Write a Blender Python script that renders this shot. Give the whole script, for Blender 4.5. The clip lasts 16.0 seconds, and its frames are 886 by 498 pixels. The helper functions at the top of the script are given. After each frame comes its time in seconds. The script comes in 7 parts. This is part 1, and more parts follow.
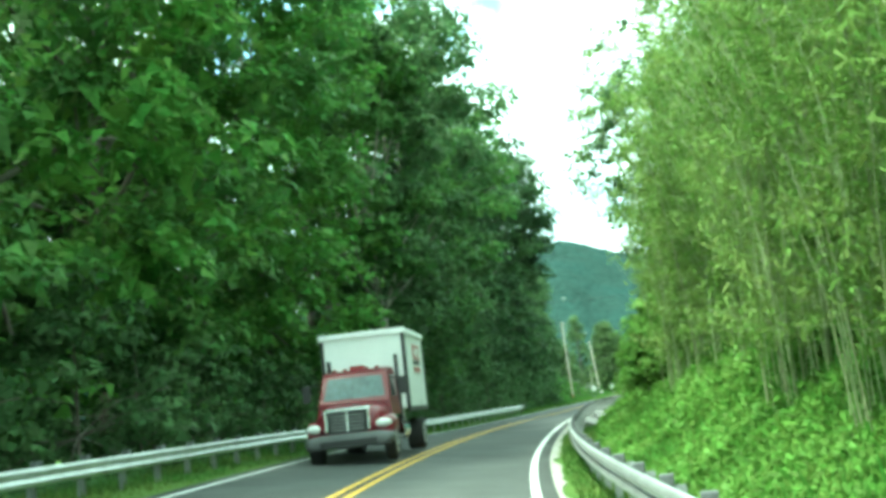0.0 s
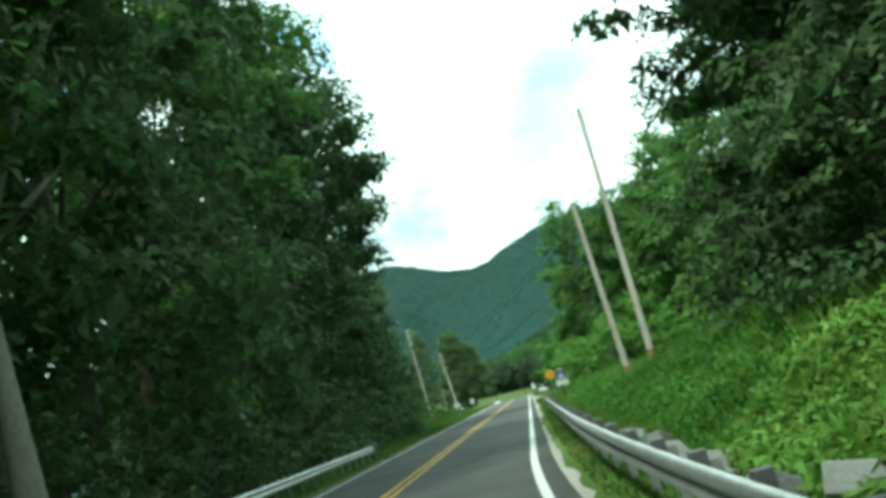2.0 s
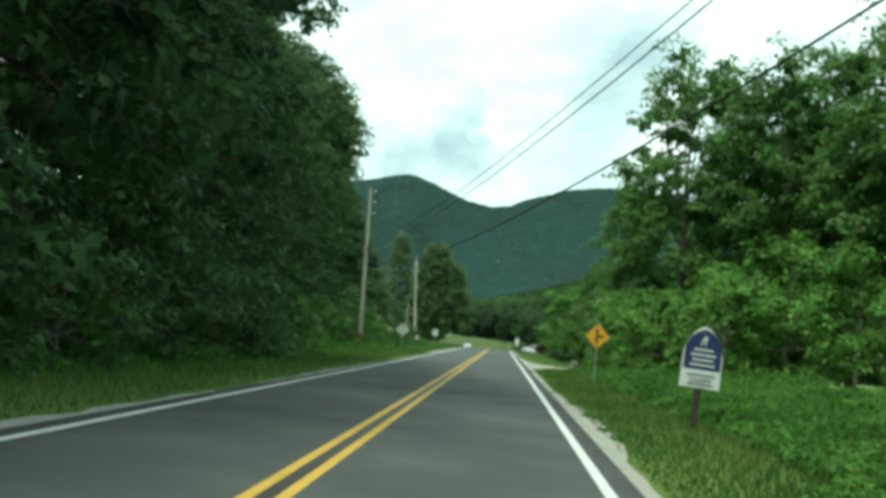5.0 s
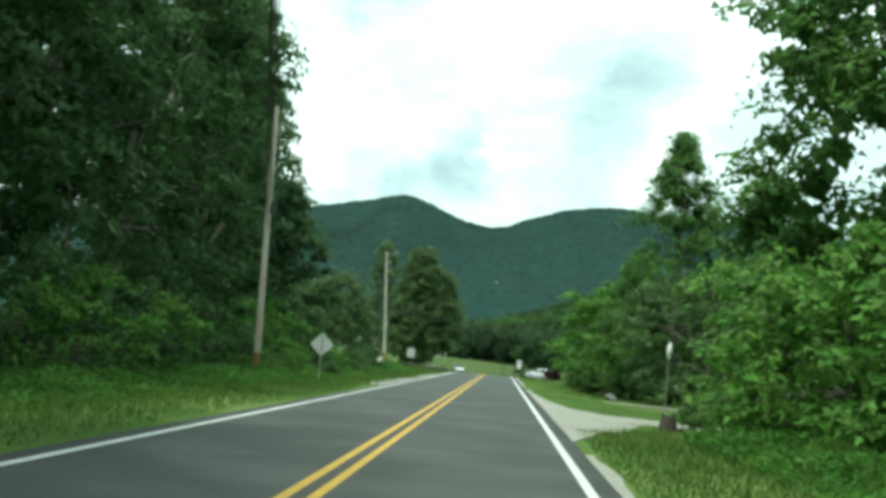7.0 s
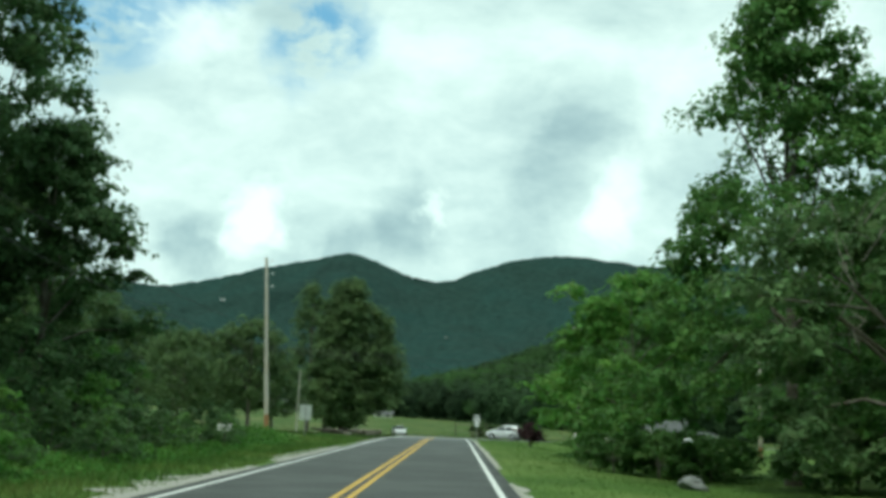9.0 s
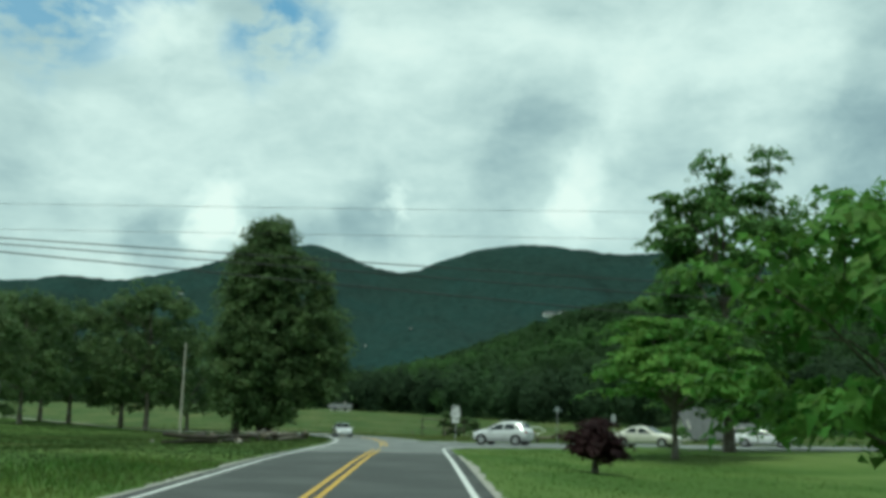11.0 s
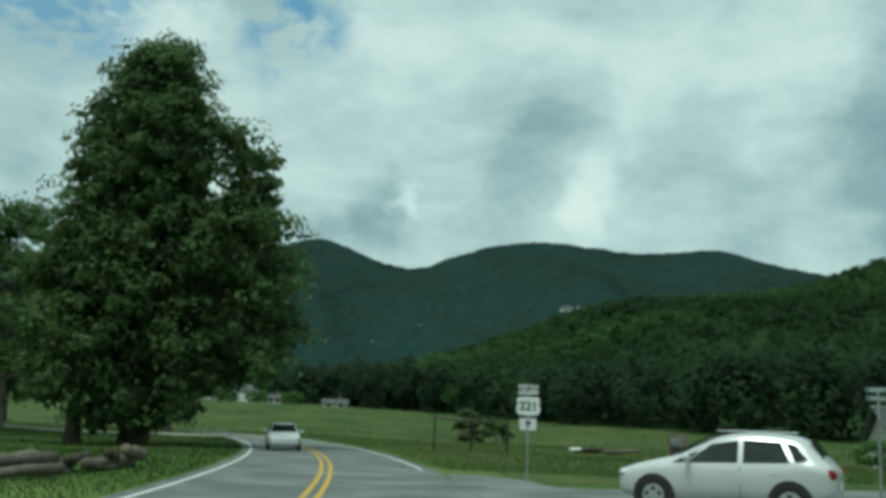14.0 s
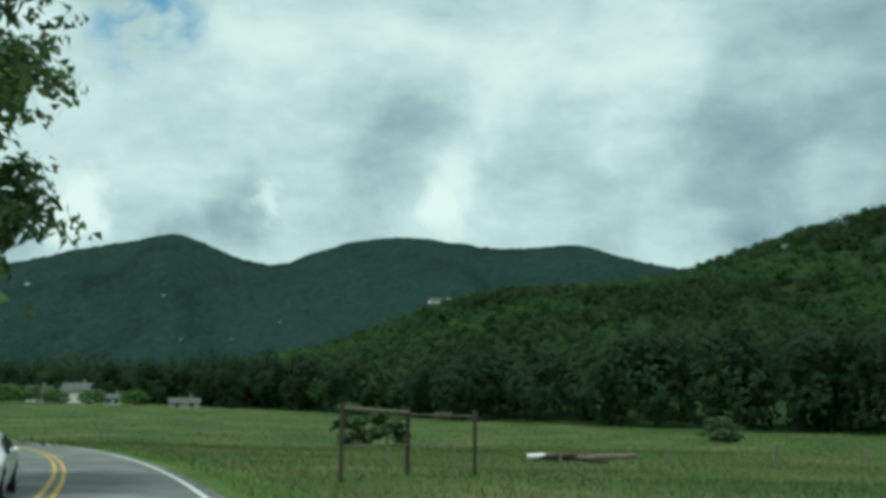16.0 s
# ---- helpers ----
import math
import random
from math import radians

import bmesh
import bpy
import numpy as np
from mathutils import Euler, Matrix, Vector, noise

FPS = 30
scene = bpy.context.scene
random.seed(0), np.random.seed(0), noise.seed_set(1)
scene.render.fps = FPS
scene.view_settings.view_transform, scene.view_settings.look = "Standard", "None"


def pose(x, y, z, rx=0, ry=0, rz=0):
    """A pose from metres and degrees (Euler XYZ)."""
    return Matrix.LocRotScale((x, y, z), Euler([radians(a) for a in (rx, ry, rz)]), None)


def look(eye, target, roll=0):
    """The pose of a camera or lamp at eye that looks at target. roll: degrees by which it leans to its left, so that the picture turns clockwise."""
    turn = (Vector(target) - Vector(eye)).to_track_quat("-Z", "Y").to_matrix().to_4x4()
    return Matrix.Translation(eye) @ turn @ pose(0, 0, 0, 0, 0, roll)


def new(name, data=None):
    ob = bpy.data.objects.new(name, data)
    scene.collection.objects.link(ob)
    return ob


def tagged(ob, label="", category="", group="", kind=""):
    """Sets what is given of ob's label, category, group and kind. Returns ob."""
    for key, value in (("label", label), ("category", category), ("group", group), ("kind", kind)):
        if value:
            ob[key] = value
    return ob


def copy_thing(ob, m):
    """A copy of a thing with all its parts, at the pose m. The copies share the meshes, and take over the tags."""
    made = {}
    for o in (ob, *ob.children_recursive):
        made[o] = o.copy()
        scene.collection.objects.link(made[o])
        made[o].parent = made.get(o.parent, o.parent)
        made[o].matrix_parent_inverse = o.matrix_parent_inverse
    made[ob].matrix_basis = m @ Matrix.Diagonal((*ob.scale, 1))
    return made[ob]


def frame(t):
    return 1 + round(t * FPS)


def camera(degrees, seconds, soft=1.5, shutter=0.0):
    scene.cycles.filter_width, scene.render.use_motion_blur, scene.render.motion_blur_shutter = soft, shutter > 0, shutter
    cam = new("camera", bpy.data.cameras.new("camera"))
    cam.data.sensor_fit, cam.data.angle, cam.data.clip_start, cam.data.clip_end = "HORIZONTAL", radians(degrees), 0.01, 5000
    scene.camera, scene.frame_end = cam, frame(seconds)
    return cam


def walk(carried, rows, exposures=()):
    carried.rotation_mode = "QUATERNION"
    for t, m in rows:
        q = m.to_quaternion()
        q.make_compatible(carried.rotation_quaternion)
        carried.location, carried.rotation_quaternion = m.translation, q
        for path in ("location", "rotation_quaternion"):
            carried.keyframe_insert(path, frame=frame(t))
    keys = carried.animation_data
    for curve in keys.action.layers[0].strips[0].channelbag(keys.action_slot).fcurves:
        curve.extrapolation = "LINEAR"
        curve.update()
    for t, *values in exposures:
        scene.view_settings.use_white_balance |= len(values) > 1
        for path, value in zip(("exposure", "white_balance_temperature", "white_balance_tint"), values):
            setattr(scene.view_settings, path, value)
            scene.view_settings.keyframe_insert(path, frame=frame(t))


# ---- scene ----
cam = camera(46.85, 16.0, soft=4.0)
PATH = [
    (0, (9.631, -95.478, 1.298), (7.480, -85.831, 2.821), -6.45),
    (0.5, (7.482, -86.397, 1.343), (6.136, -76.546, 2.410), -7.05),
    (1, (5.825, -77.335, 1.379), (5.463, -67.399, 2.443), -12.44),
    (1.5, (4.580, -68.205, 1.360), (3.895, -58.364, 2.998), -10.85),
    (2, (3.595, -58.594, 1.480), (3.155, -48.719, 2.989), -15.24),
    (2.5, (2.889, -49.117, 1.462), (2.844, -39.262, 3.158), -9.04),
    (3, (2.383, -40.463, 1.456), (2.407, -30.624, 3.244), 0.30),
    (3.5, (2.137, -32.132, 1.559), (1.861, -22.212, 2.794), -1.05),
    (4, (1.885, -23.493, 1.510), (1.514, -13.601, 2.928), 1.55),
    (4.5, (1.799, -14.432, 1.540), (1.167, -4.544, 2.895), 2.13),
    (5, (1.963, -4.631, 1.582), (1.305, 5.313, 2.411), 5.58),
    (7.5, (1.996, 41.542, 1.586), (1.359, 51.456, 2.728), 5.06),
    (8, (1.974, 51.322, 1.583), (1.606, 61.234, 2.858), 4.41),
    (8.5, (2.069, 61.636, 1.575), (1.840, 71.520, 3.078), 3.72),
    (9, (2.224, 72.109, 1.620), (2.049, 81.972, 3.263), 2.04),
    (11.5, (2.093, 125.136, 1.705), (2.356, 135.008, 3.281), 1.42),
    (12, (1.909, 132.278, 1.670), (2.192, 142.089, 3.582), 3.22),
    (12.5, (1.692, 139.886, 1.585), (1.968, 149.730, 3.326), 4.73),
    (13, (1.778, 149.179, 1.644), (1.965, 159.030, 3.349), 5.09),
    (13.5, (1.821, 158.263, 1.513), (2.038, 168.104, 3.271), 4.54),
    (14, (1.908, 167.237, 1.372), (1.990, 177.111, 2.949), 1.98),
    (14.5, (1.945, 176.326, 1.333), (1.545, 186.169, 3.015), -0.49),
    (15, (1.548, 184.407, 1.143), (1.861, 194.271, 2.757), -2.89),
    (15.5, (1.223, 192.228, 0.976), (2.365, 202.025, 2.620), -1.96),
    (16, (0.814, 200.404, 0.942), (2.249, 210.173, 2.526), 0.55),
]
# exposure in stops, white balance: the film camera closes down as the sky opens up
EXPOSURES = [(0.0, 2.32, 6150, -27), (0.5, 2.32, 6200, -26), (1.0, 2.33, 6200, -24), (1.5, 1.83, 6150, -22), (2.0, 1.15, 6250, -15), (2.5, 0.92, 6400, -8), (3.5, 0.70, 6400, -10), (5.0, 0.68, 6400, -12), (7.5, 0.75, 6400, -12),
             (9.0, 0.2, 6250, -11), (11.5, -0.12, 6150, -13), (12.5, -0.12, 6100, -13), (14.0, -0.35, 6050, -13), (15.0, -0.35, 6050, -12), (16.0, -0.2, 6050, -11)]
walk(cam, [(t, look(eye, target, roll)) for t, eye, target, roll in PATH], EXPOSURES)


# ---- world and sun ----
SUN_ELEVATION, SUN_TURN = radians(66), radians(-146)
world = bpy.data.worlds.new("cloudy_sky")
scene.world = world
world.use_nodes = True
wn, wl = world.node_tree.nodes, world.node_tree.links
wn.clear()


def wnode(kind, **inputs):
    n = wn.new(kind)
    for k, v in inputs.items():
        n.inputs[k].default_value = v
    return n


def wmath(op, a, b=None, clamp=False):
    n = wn.new("ShaderNodeMath")
    n.operation, n.use_clamp = op, clamp
    for i, v in enumerate((a, b)):
        if v is None:
            continue
        if isinstance(v, (int, float)):
            n.inputs[i].default_value = v
        else:
            wl.new(v, n.inputs[i])
    return n.outputs[0]


def wmix(fac, a, b):
    n = wn.new("ShaderNodeMix")
    n.data_type = "RGBA"
    for i, v in ((0, fac), (6, a), (7, b)):
        if isinstance(v, (int, float)):
            n.inputs[i].default_value = v
        elif isinstance(v, tuple):
            n.inputs[i].default_value = (*v, 1)
        else:
            wl.new(v, n.inputs[i])
    return n.outputs[2]


sky = wn.new("ShaderNodeTexSky")
sky.sky_type, sky.sun_disc = "NISHITA", False
sky.sun_elevation, sky.sun_rotation = SUN_ELEVATION, SUN_TURN
sky_dim = wn.new("ShaderNodeVectorMath")
sky_dim.operation = "SCALE"
sky_dim.inputs["Scale"].default_value = 0.13
wl.new(sky.outputs[0], sky_dim.inputs[0])
coord = wn.new("ShaderNodeTexCoord")


def sky_noise(scale, detail, rough, offset, stretch=(1, 1, 1)):
    """Noise over the directions of the sky."""
    m = wn.new("ShaderNodeMapping")
    m.inputs["Scale"].default_value = stretch
    m.inputs["Location"].default_value = offset
    wl.new(coord.outputs["Generated"], m.inputs["Vector"])
    n = wnode("ShaderNodeTexNoise", Scale=scale, Detail=detail, Roughness=rough, Distortion=0.2)
    wl.new(m.outputs[0], n.inputs["Vector"])
    return n


def vec_math(op, a, b):
    n = wn.new("ShaderNodeVectorMath")
    n.operation = op
    for i, v in enumerate((a, b)):
        if isinstance(v, (tuple, Vector)):
            n.inputs[i].default_value = v
        else:
            wl.new(v, n.inputs[i])
    return n


# directions stirred by noise, which frays the edges of the clouds
stir = vec_math("MULTIPLY", vec_math("SUBTRACT", sky_noise(11.0, 5, 0.6, (3.1, 0.2, 1.4)).outputs["Color"], (0.5, 0.5, 0.5)).outputs[0], (0.11, 0.11, 0.085))
frayed = vec_math("ADD", coord.outputs["Generated"], stir.outputs[0]).outputs[0]


def cloud(direction, radius):
    """1 within a cloud round a direction of the sky, fading to 0 at its radius (radians)."""
    d = vec_math("DISTANCE", frayed, Vector(direction).normalized())
    r = wn.new("ShaderNodeMapRange")
    r.interpolation_type = "SMOOTHSTEP"
    r.inputs["From Min"].default_value, r.inputs["From Max"].default_value = radius * 1.15, radius * 0.35
    wl.new(d.outputs["Value"], r.inputs["Value"])
    return r.outputs[0]


big = sky_noise(3.6, 4, 0.5, (2.3, 0.7, 0.7), (1, 1, 2.6)).outputs["Fac"]
fine = sky_noise(10.0, 8, 0.60, (1.7, 0.4, 0.2), (1, 1, 1.9)).outputs["Fac"]
# light and dark parts of the cloud deck
tone = wmath("ADD", wmath("MULTIPLY", wmath("SUBTRACT", big, 0.5), 0.7), wmath("MULTIPLY", wmath("SUBTRACT", fine, 0.5), 0.8))
tone = wmath("ADD", tone, 0.60)
CLOUDS = (((-0.053, 0.980, 0.190), 0.050, -0.24), ((0.115, 0.947, 0.298), 0.060, -0.13), ((0.098, 0.960, 0.255), 0.062, -0.14), ((0.080, 0.971, 0.220), 0.062, -0.15), ((0.050, 0.982, 0.181), 0.055, -0.15),
          ((-0.124, 0.978, 0.166), 0.035, -0.25), ((-0.255, 0.955, 0.152), 0.035, -0.28), ((0.52, 0.81, 0.23), 0.190, -0.30), ((0.40, 0.885, 0.22), 0.080, -0.25), ((0.30, 0.93, 0.19), 0.060, -0.18), ((-0.36, 0.90, 0.16), 0.060, -0.15),
          ((-0.027, 0.980, 0.197), 0.020, 0.40), ((0.139, 0.970, 0.199), 0.032, 0.26), ((0.157, 0.962, 0.224), 0.034, 0.17), ((0.178, 0.951, 0.252), 0.040, 0.12), ((0.20, 0.943, 0.275), 0.045, 0.08),
          ((-0.200, 0.961, 0.193), 0.034, 0.40), ((-0.212, 0.963, 0.165), 0.028, 0.30), ((-0.185, 0.966, 0.176), 0.022, 0.25), ((0.28, 0.895, 0.345), 0.110, 0.20), ((-0.267, 0.899, 0.347), 0.050, 0.25), ((-0.05, 0.93, 0.30), 0.12, 0.10))
for way, radius, amount in CLOUDS:
    tone = wmath("ADD", tone, wmath("MULTIPLY", cloud(way, radius), amount))
ramp = wn.new("ShaderNodeValToRGB")
ramp.color_ramp.elements[0].position, ramp.color_ramp.elements[0].color = 0.0, (0.22, 0.31, 0.36, 1)
ramp.color_ramp.elements[1].position, ramp.color_ramp.elements[1].color = 1.0, (1.06, 1.10, 1.06, 1)
for at, c in ((0.3, (0.43, 0.54, 0.57, 1)), (0.55, (0.67, 0.78, 0.78, 1)), (0.78, (0.90, 0.99, 0.97, 1))):
    ramp.color_ramp.elements.new(at).color = c
wl.new(tone, ramp.inputs["Fac"])
# blue gaps between the clouds
gap = wmath("ADD", cloud((-0.141, 0.925, 0.357), 0.066), wmath("MULTIPLY", cloud((-0.33, 0.875, 0.365), 0.085), 0.85), clamp=True)
gap = wmath("ADD", gap, wmath("MULTIPLY", cloud((-0.241, 0.895, 0.385), 0.035), 0.8), clamp=True)
edge = wmath("MULTIPLY", wmath("SUBTRACT", fine, 0.40), 9.0, clamp=True)
sky_col = wmix(wmath("MULTIPLY", gap, edge), ramp.outputs[0], (0.20, 0.42, 0.66))
sky_col = wmix(0.88, sky_dim.outputs[0], sky_col)
back = wnode("ShaderNodeBackground", Strength=1.0)
wl.new(sky_col, back.inputs["Color"])
wout = wn.new("ShaderNodeOutputWorld")
wl.new(back.outputs[0], wout.inputs["Surface"])

sun = new("sun", bpy.data.lights.new("sun", "SUN"))
sun.data.energy, sun.data.angle, sun.data.color = 2.2, radians(11), (1.0, 0.95, 0.86)
sun.matrix_world = look((math.sin(SUN_TURN) * math.cos(SUN_ELEVATION) * 50, math.cos(SUN_TURN) * math.cos(SUN_ELEVATION) * 50, math.sin(SUN_ELEVATION) * 50), (0, 0, 0))


# ---- materials ----
def material(name, color, rough=0.8, metal=0.0, vary=0.25, scale=3.0, fine_scale=40.0, bump=0.2, bump_dist=0.01, island=0.0, other=None, other_pos=(0.45, 0.65), through_leaf=0.0, spec=0.5, obj_random=0.0):
    """Noise at two scales over a base colour, optionally blotched with a second colour, and fine relief."""
    m = bpy.data.materials.new(name)
    m.use_nodes = True
    nt = m.node_tree
    n, l = nt.nodes, nt.links
    b = n["Principled BSDF"]
    out = n["Material Output"]
    geo = n.new("ShaderNodeNewGeometry")
    n1 = n.new("ShaderNodeTexNoise")
    n1.inputs["Scale"].default_value, n1.inputs["Detail"].default_value = scale, 5
    n2 = n.new("ShaderNodeTexNoise")
    n2.inputs["Scale"].default_value, n2.inputs["Detail"].default_value = fine_scale, 4
    for q in (n1, n2):
        l.new(geo.outputs["Position"], q.inputs["Vector"])
    col = None
    if other:
        r = n.new("ShaderNodeMapRange")
        r.inputs["From Min"].default_value, r.inputs["From Max"].default_value = other_pos
        l.new(n1.outputs["Fac"], r.inputs["Value"])
        mx = n.new("ShaderNodeMix")
        mx.data_type = "RGBA"
        mx.inputs[6].default_value, mx.inputs[7].default_value = (*color, 1), (*other, 1)
        l.new(r.outputs[0], mx.inputs[0])
        col = mx.outputs[2]
    # brightness factor: 1 +- vary
    add = n.new("ShaderNodeMath")
    add.operation = "ADD"
    l.new(n1.outputs["Fac"], add.inputs[0])
    l.new(n2.outputs["Fac"], add.inputs[1])
    val = n.new("ShaderNodeMapRange")
    val.clamp = False
    val.inputs["From Min"].default_value, val.inputs["From Max"].default_value = 0.7, 1.3
    val.inputs["To Min"].default_value, val.inputs["To Max"].default_value = 1 - vary, 1 + vary
    l.new(add.outputs[0], val.inputs["Value"])
    hsv = n.new("ShaderNodeHueSaturation")
    if col is None:
        hsv.inputs["Color"].default_value = (*color, 1)
    else:
        l.new(col, hsv.inputs["Color"])
    value = val.outputs[0]
    if island or obj_random:
        src = geo.outputs["Random Per Island"]
        amount = island
        if obj_random:
            src, amount = n.new("ShaderNodeObjectInfo").outputs["Random"], obj_random
        r2 = n.new("ShaderNodeMapRange")
        r2.inputs["To Min"].default_value, r2.inputs["To Max"].default_value = 1 - amount, 1 + amount
        l.new(src, r2.inputs["Value"])
        mul = n.new("ShaderNodeMath")
        mul.operation = "MULTIPLY"
        l.new(value, mul.inputs[0])
        l.new(r2.outputs[0], mul.inputs[1])
        value = mul.outputs[0]
        h2 = n.new("ShaderNodeMapRange")
        h2.inputs["To Min"].default_value, h2.inputs["To Max"].default_value = 0.5 - 0.05 * amount, 0.5 + 0.04 * amount
        l.new(src, h2.inputs["Value"])
        l.new(h2.outputs[0], hsv.inputs["Hue"])
    l.new(value, hsv.inputs["Value"])
    l.new(hsv.outputs[0], b.inputs["Base Color"])
    b.inputs["Roughness"].default_value, b.inputs["Metallic"].default_value = rough, metal
    b.inputs["Specular IOR Level"].default_value = spec
    if bump:
        bp = n.new("ShaderNodeBump")
        bp.inputs["Strength"].default_value, bp.inputs["Distance"].default_value = bump, bump_dist
        l.new(n2.outputs["Fac"], bp.inputs["Height"])
        l.new(bp.outputs[0], b.inputs["Normal"])
    if through_leaf:
        tr = n.new("ShaderNodeBsdfTranslucent")
        l.new(hsv.outputs[0], tr.inputs["Color"])
        mxs = n.new("ShaderNodeMixShader")
        mxs.inputs[0].default_value = through_leaf
        l.new(b.outputs[0], mxs.inputs[1])
        l.new(tr.outputs[0], mxs.inputs[2])
        l.new(mxs.outputs[0], out.inputs["Surface"])
    return m


def leaf_material(name, color, other):
    return material(name, color, 0.55, vary=0.3, scale=0.55, fine_scale=6.0, bump=0, island=0.3, other=other, through_leaf=0.43, spec=0.15)


M_ASPHALT = material("dark_asphalt", (0.066, 0.072, 0.071), 0.85, vary=0.15, scale=0.35, fine_scale=130, bump=0.5, bump_dist=0.008, other=(0.086, 0.092, 0.090), spec=0.3)
M_OLD_ASPHALT = material("worn_grey_asphalt", (0.155, 0.166, 0.165), 0.9, vary=0.25, scale=0.5, fine_scale=120, bump=0.5, bump_dist=0.008, other=(0.20, 0.21, 0.205), spec=0.25)
M_WHITE_LINE = material("white_road_paint", (0.62, 0.63, 0.62), 0.7, vary=0.14, scale=1.5, fine_scale=60, bump=0.3)
M_YELLOW_LINE = material("yellow_road_paint", (0.56, 0.35, 0.05), 0.7, vary=0.14, scale=1.5, fine_scale=60, bump=0.3)
M_SEAM = material("tar_seam", (0.03, 0.024, 0.018), 0.6, vary=0.2, scale=3, fine_scale=60)
M_GRASS_GROUND = material("mown_grass_and_soil", (0.075, 0.135, 0.03), 0.95, vary=0.35, scale=0.12, fine_scale=14, bump=0.6, bump_dist=0.05, other=(0.11, 0.155, 0.045), spec=0.1)
M_GRASS = material("grass_blades", (0.085, 0.17, 0.035), 0.7, vary=0.3, scale=0.2, fine_scale=5, bump=0, island=0.35, other=(0.14, 0.19, 0.05), through_leaf=0.35, spec=0.2)
M_WEEDS = leaf_material("weed_leaves", (0.068, 0.17, 0.028), (0.10, 0.21, 0.04))
M_WEEDS_BRIGHT = leaf_material("bright_weed_leaves", (0.125, 0.25, 0.045), (0.165, 0.285, 0.065))
M_TALL_GRASS = material("tall_grass_blades", (0.11, 0.25, 0.045), 0.7, vary=0.3, scale=0.3, fine_scale=5, bump=0, island=0.35, other=(0.16, 0.27, 0.065), through_leaf=0.4, spec=0.2)
M_DEAD_GRASS = material("dry_brown_grass_blades", (0.24, 0.18, 0.09), 0.8, vary=0.3, scale=0.5, fine_scale=5, bump=0, island=0.4, other=(0.17, 0.20, 0.07), through_leaf=0.35, spec=0.15)
# dull lawn green, darkened to stand in for shade under the trees
M_LAWN_SHADED = material("dull_lawn_blades_tree_shade", (0.052, 0.092, 0.026), 0.75, vary=0.4, scale=0.15, fine_scale=5, bump=0, island=0.35, other=(0.085, 0.098, 0.036), through_leaf=0.3, spec=0.15)
M_HAY = material("hay_grass_blades", (0.11, 0.165, 0.048), 0.75, vary=0.3, scale=0.08, fine_scale=3, bump=0, island=0.3, other=(0.155, 0.165, 0.062), through_leaf=0.45, spec=0.15)
M_HAY_GROUND = material("hay_field_sward", (0.062, 0.104, 0.031), 0.95, vary=0.45, scale=0.09, fine_scale=1.6, bump=0.7, bump_dist=0.08, other=(0.094, 0.104, 0.041), spec=0.08)
M_LEAF_DARK = leaf_material("dark_broad_leaves", (0.070, 0.130, 0.049), (0.092, 0.158, 0.06))
# leaf green darkened to imitate woods seen against the light
M_LEAF_BACKLIT = leaf_material("deep_green_leaves_backlit_dark", (0.042, 0.082, 0.034), (0.058, 0.104, 0.042))
M_LEAF_MID = leaf_material("green_broad_leaves", (0.090, 0.184, 0.050), (0.125, 0.225, 0.064))
M_LEAF_FRESH = leaf_material("fresh_green_leaves", (0.088, 0.185, 0.048), (0.125, 0.23, 0.06))
M_LEAF_LIGHT = leaf_material("light_green_leaves", (0.105, 0.235, 0.046), (0.155, 0.285, 0.062))
M_LEAF_BIG = leaf_material("deep_shade_tree_leaves", (0.090, 0.146, 0.056), (0.116, 0.172, 0.066))
M_LEAF_RED = leaf_material("dark_red_leaves", (0.030, 0.014, 0.018), (0.040, 0.018, 0.020))
M_LEAF_GREY = leaf_material("grey_green_leaves", (0.095, 0.165, 0.060), (0.125, 0.195, 0.080))
M_BAMBOO_LEAF = leaf_material("bamboo_leaves", (0.16, 0.265, 0.06), (0.245, 0.33, 0.105))
M_CANE = material("bamboo_cane", (0.22, 0.265, 0.13), 0.5, vary=0.3, scale=0.8, fine_scale=12, island=0.3, bump=0.1)
M_BARK = material("grey_bark", (0.11, 0.095, 0.075), 0.95, vary=0.4, scale=1.6, fine_scale=18, bump=1.0, bump_dist=0.03, other=(0.15, 0.14, 0.12))
M_PALE_BARK = material("pale_smooth_bark", (0.24, 0.225, 0.19), 0.9, vary=0.3, scale=1.2, fine_scale=14, bump=0.6, bump_dist=0.02, other=(0.14, 0.14, 0.10))
M_DEAD_TWIG = material("bare_grey_twigs", (0.20, 0.185, 0.155), 0.95, vary=0.3, scale=2, fine_scale=20, bump=0.3)
M_POLE = material("weathered_pole_wood", (0.40, 0.38, 0.335), 0.9, vary=0.3, scale=0.8, fine_scale=25, bump=0.6, bump_dist=0.01, other=(0.31, 0.275, 0.22))
M_POLE_FOOT = material("rust_red_preserved_wood", (0.24, 0.12, 0.055), 0.9, vary=0.3, scale=1.5, fine_scale=25, bump=0.6)
M_OLD_WOOD = material("grey_old_wood", (0.17, 0.145, 0.115), 0.95, vary=0.4, scale=2, fine_scale=25, bump=0.8, bump_dist=0.02)
M_DARK_WOOD = material("dark_wet_wood", (0.055, 0.045, 0.035), 0.9, vary=0.4, scale=2, fine_scale=25, bump=0.8, bump_dist=0.02)
M_STEEL = material("galvanised_steel", (0.62, 0.64, 0.64), 0.40, 0.75, vary=0.22, scale=2.5, fine_scale=30, bump=0.08)
M_DULL_STEEL = material("dull_grey_steel", (0.34, 0.35, 0.35), 0.55, 0.6, vary=0.2, scale=3, fine_scale=40, bump=0.1)
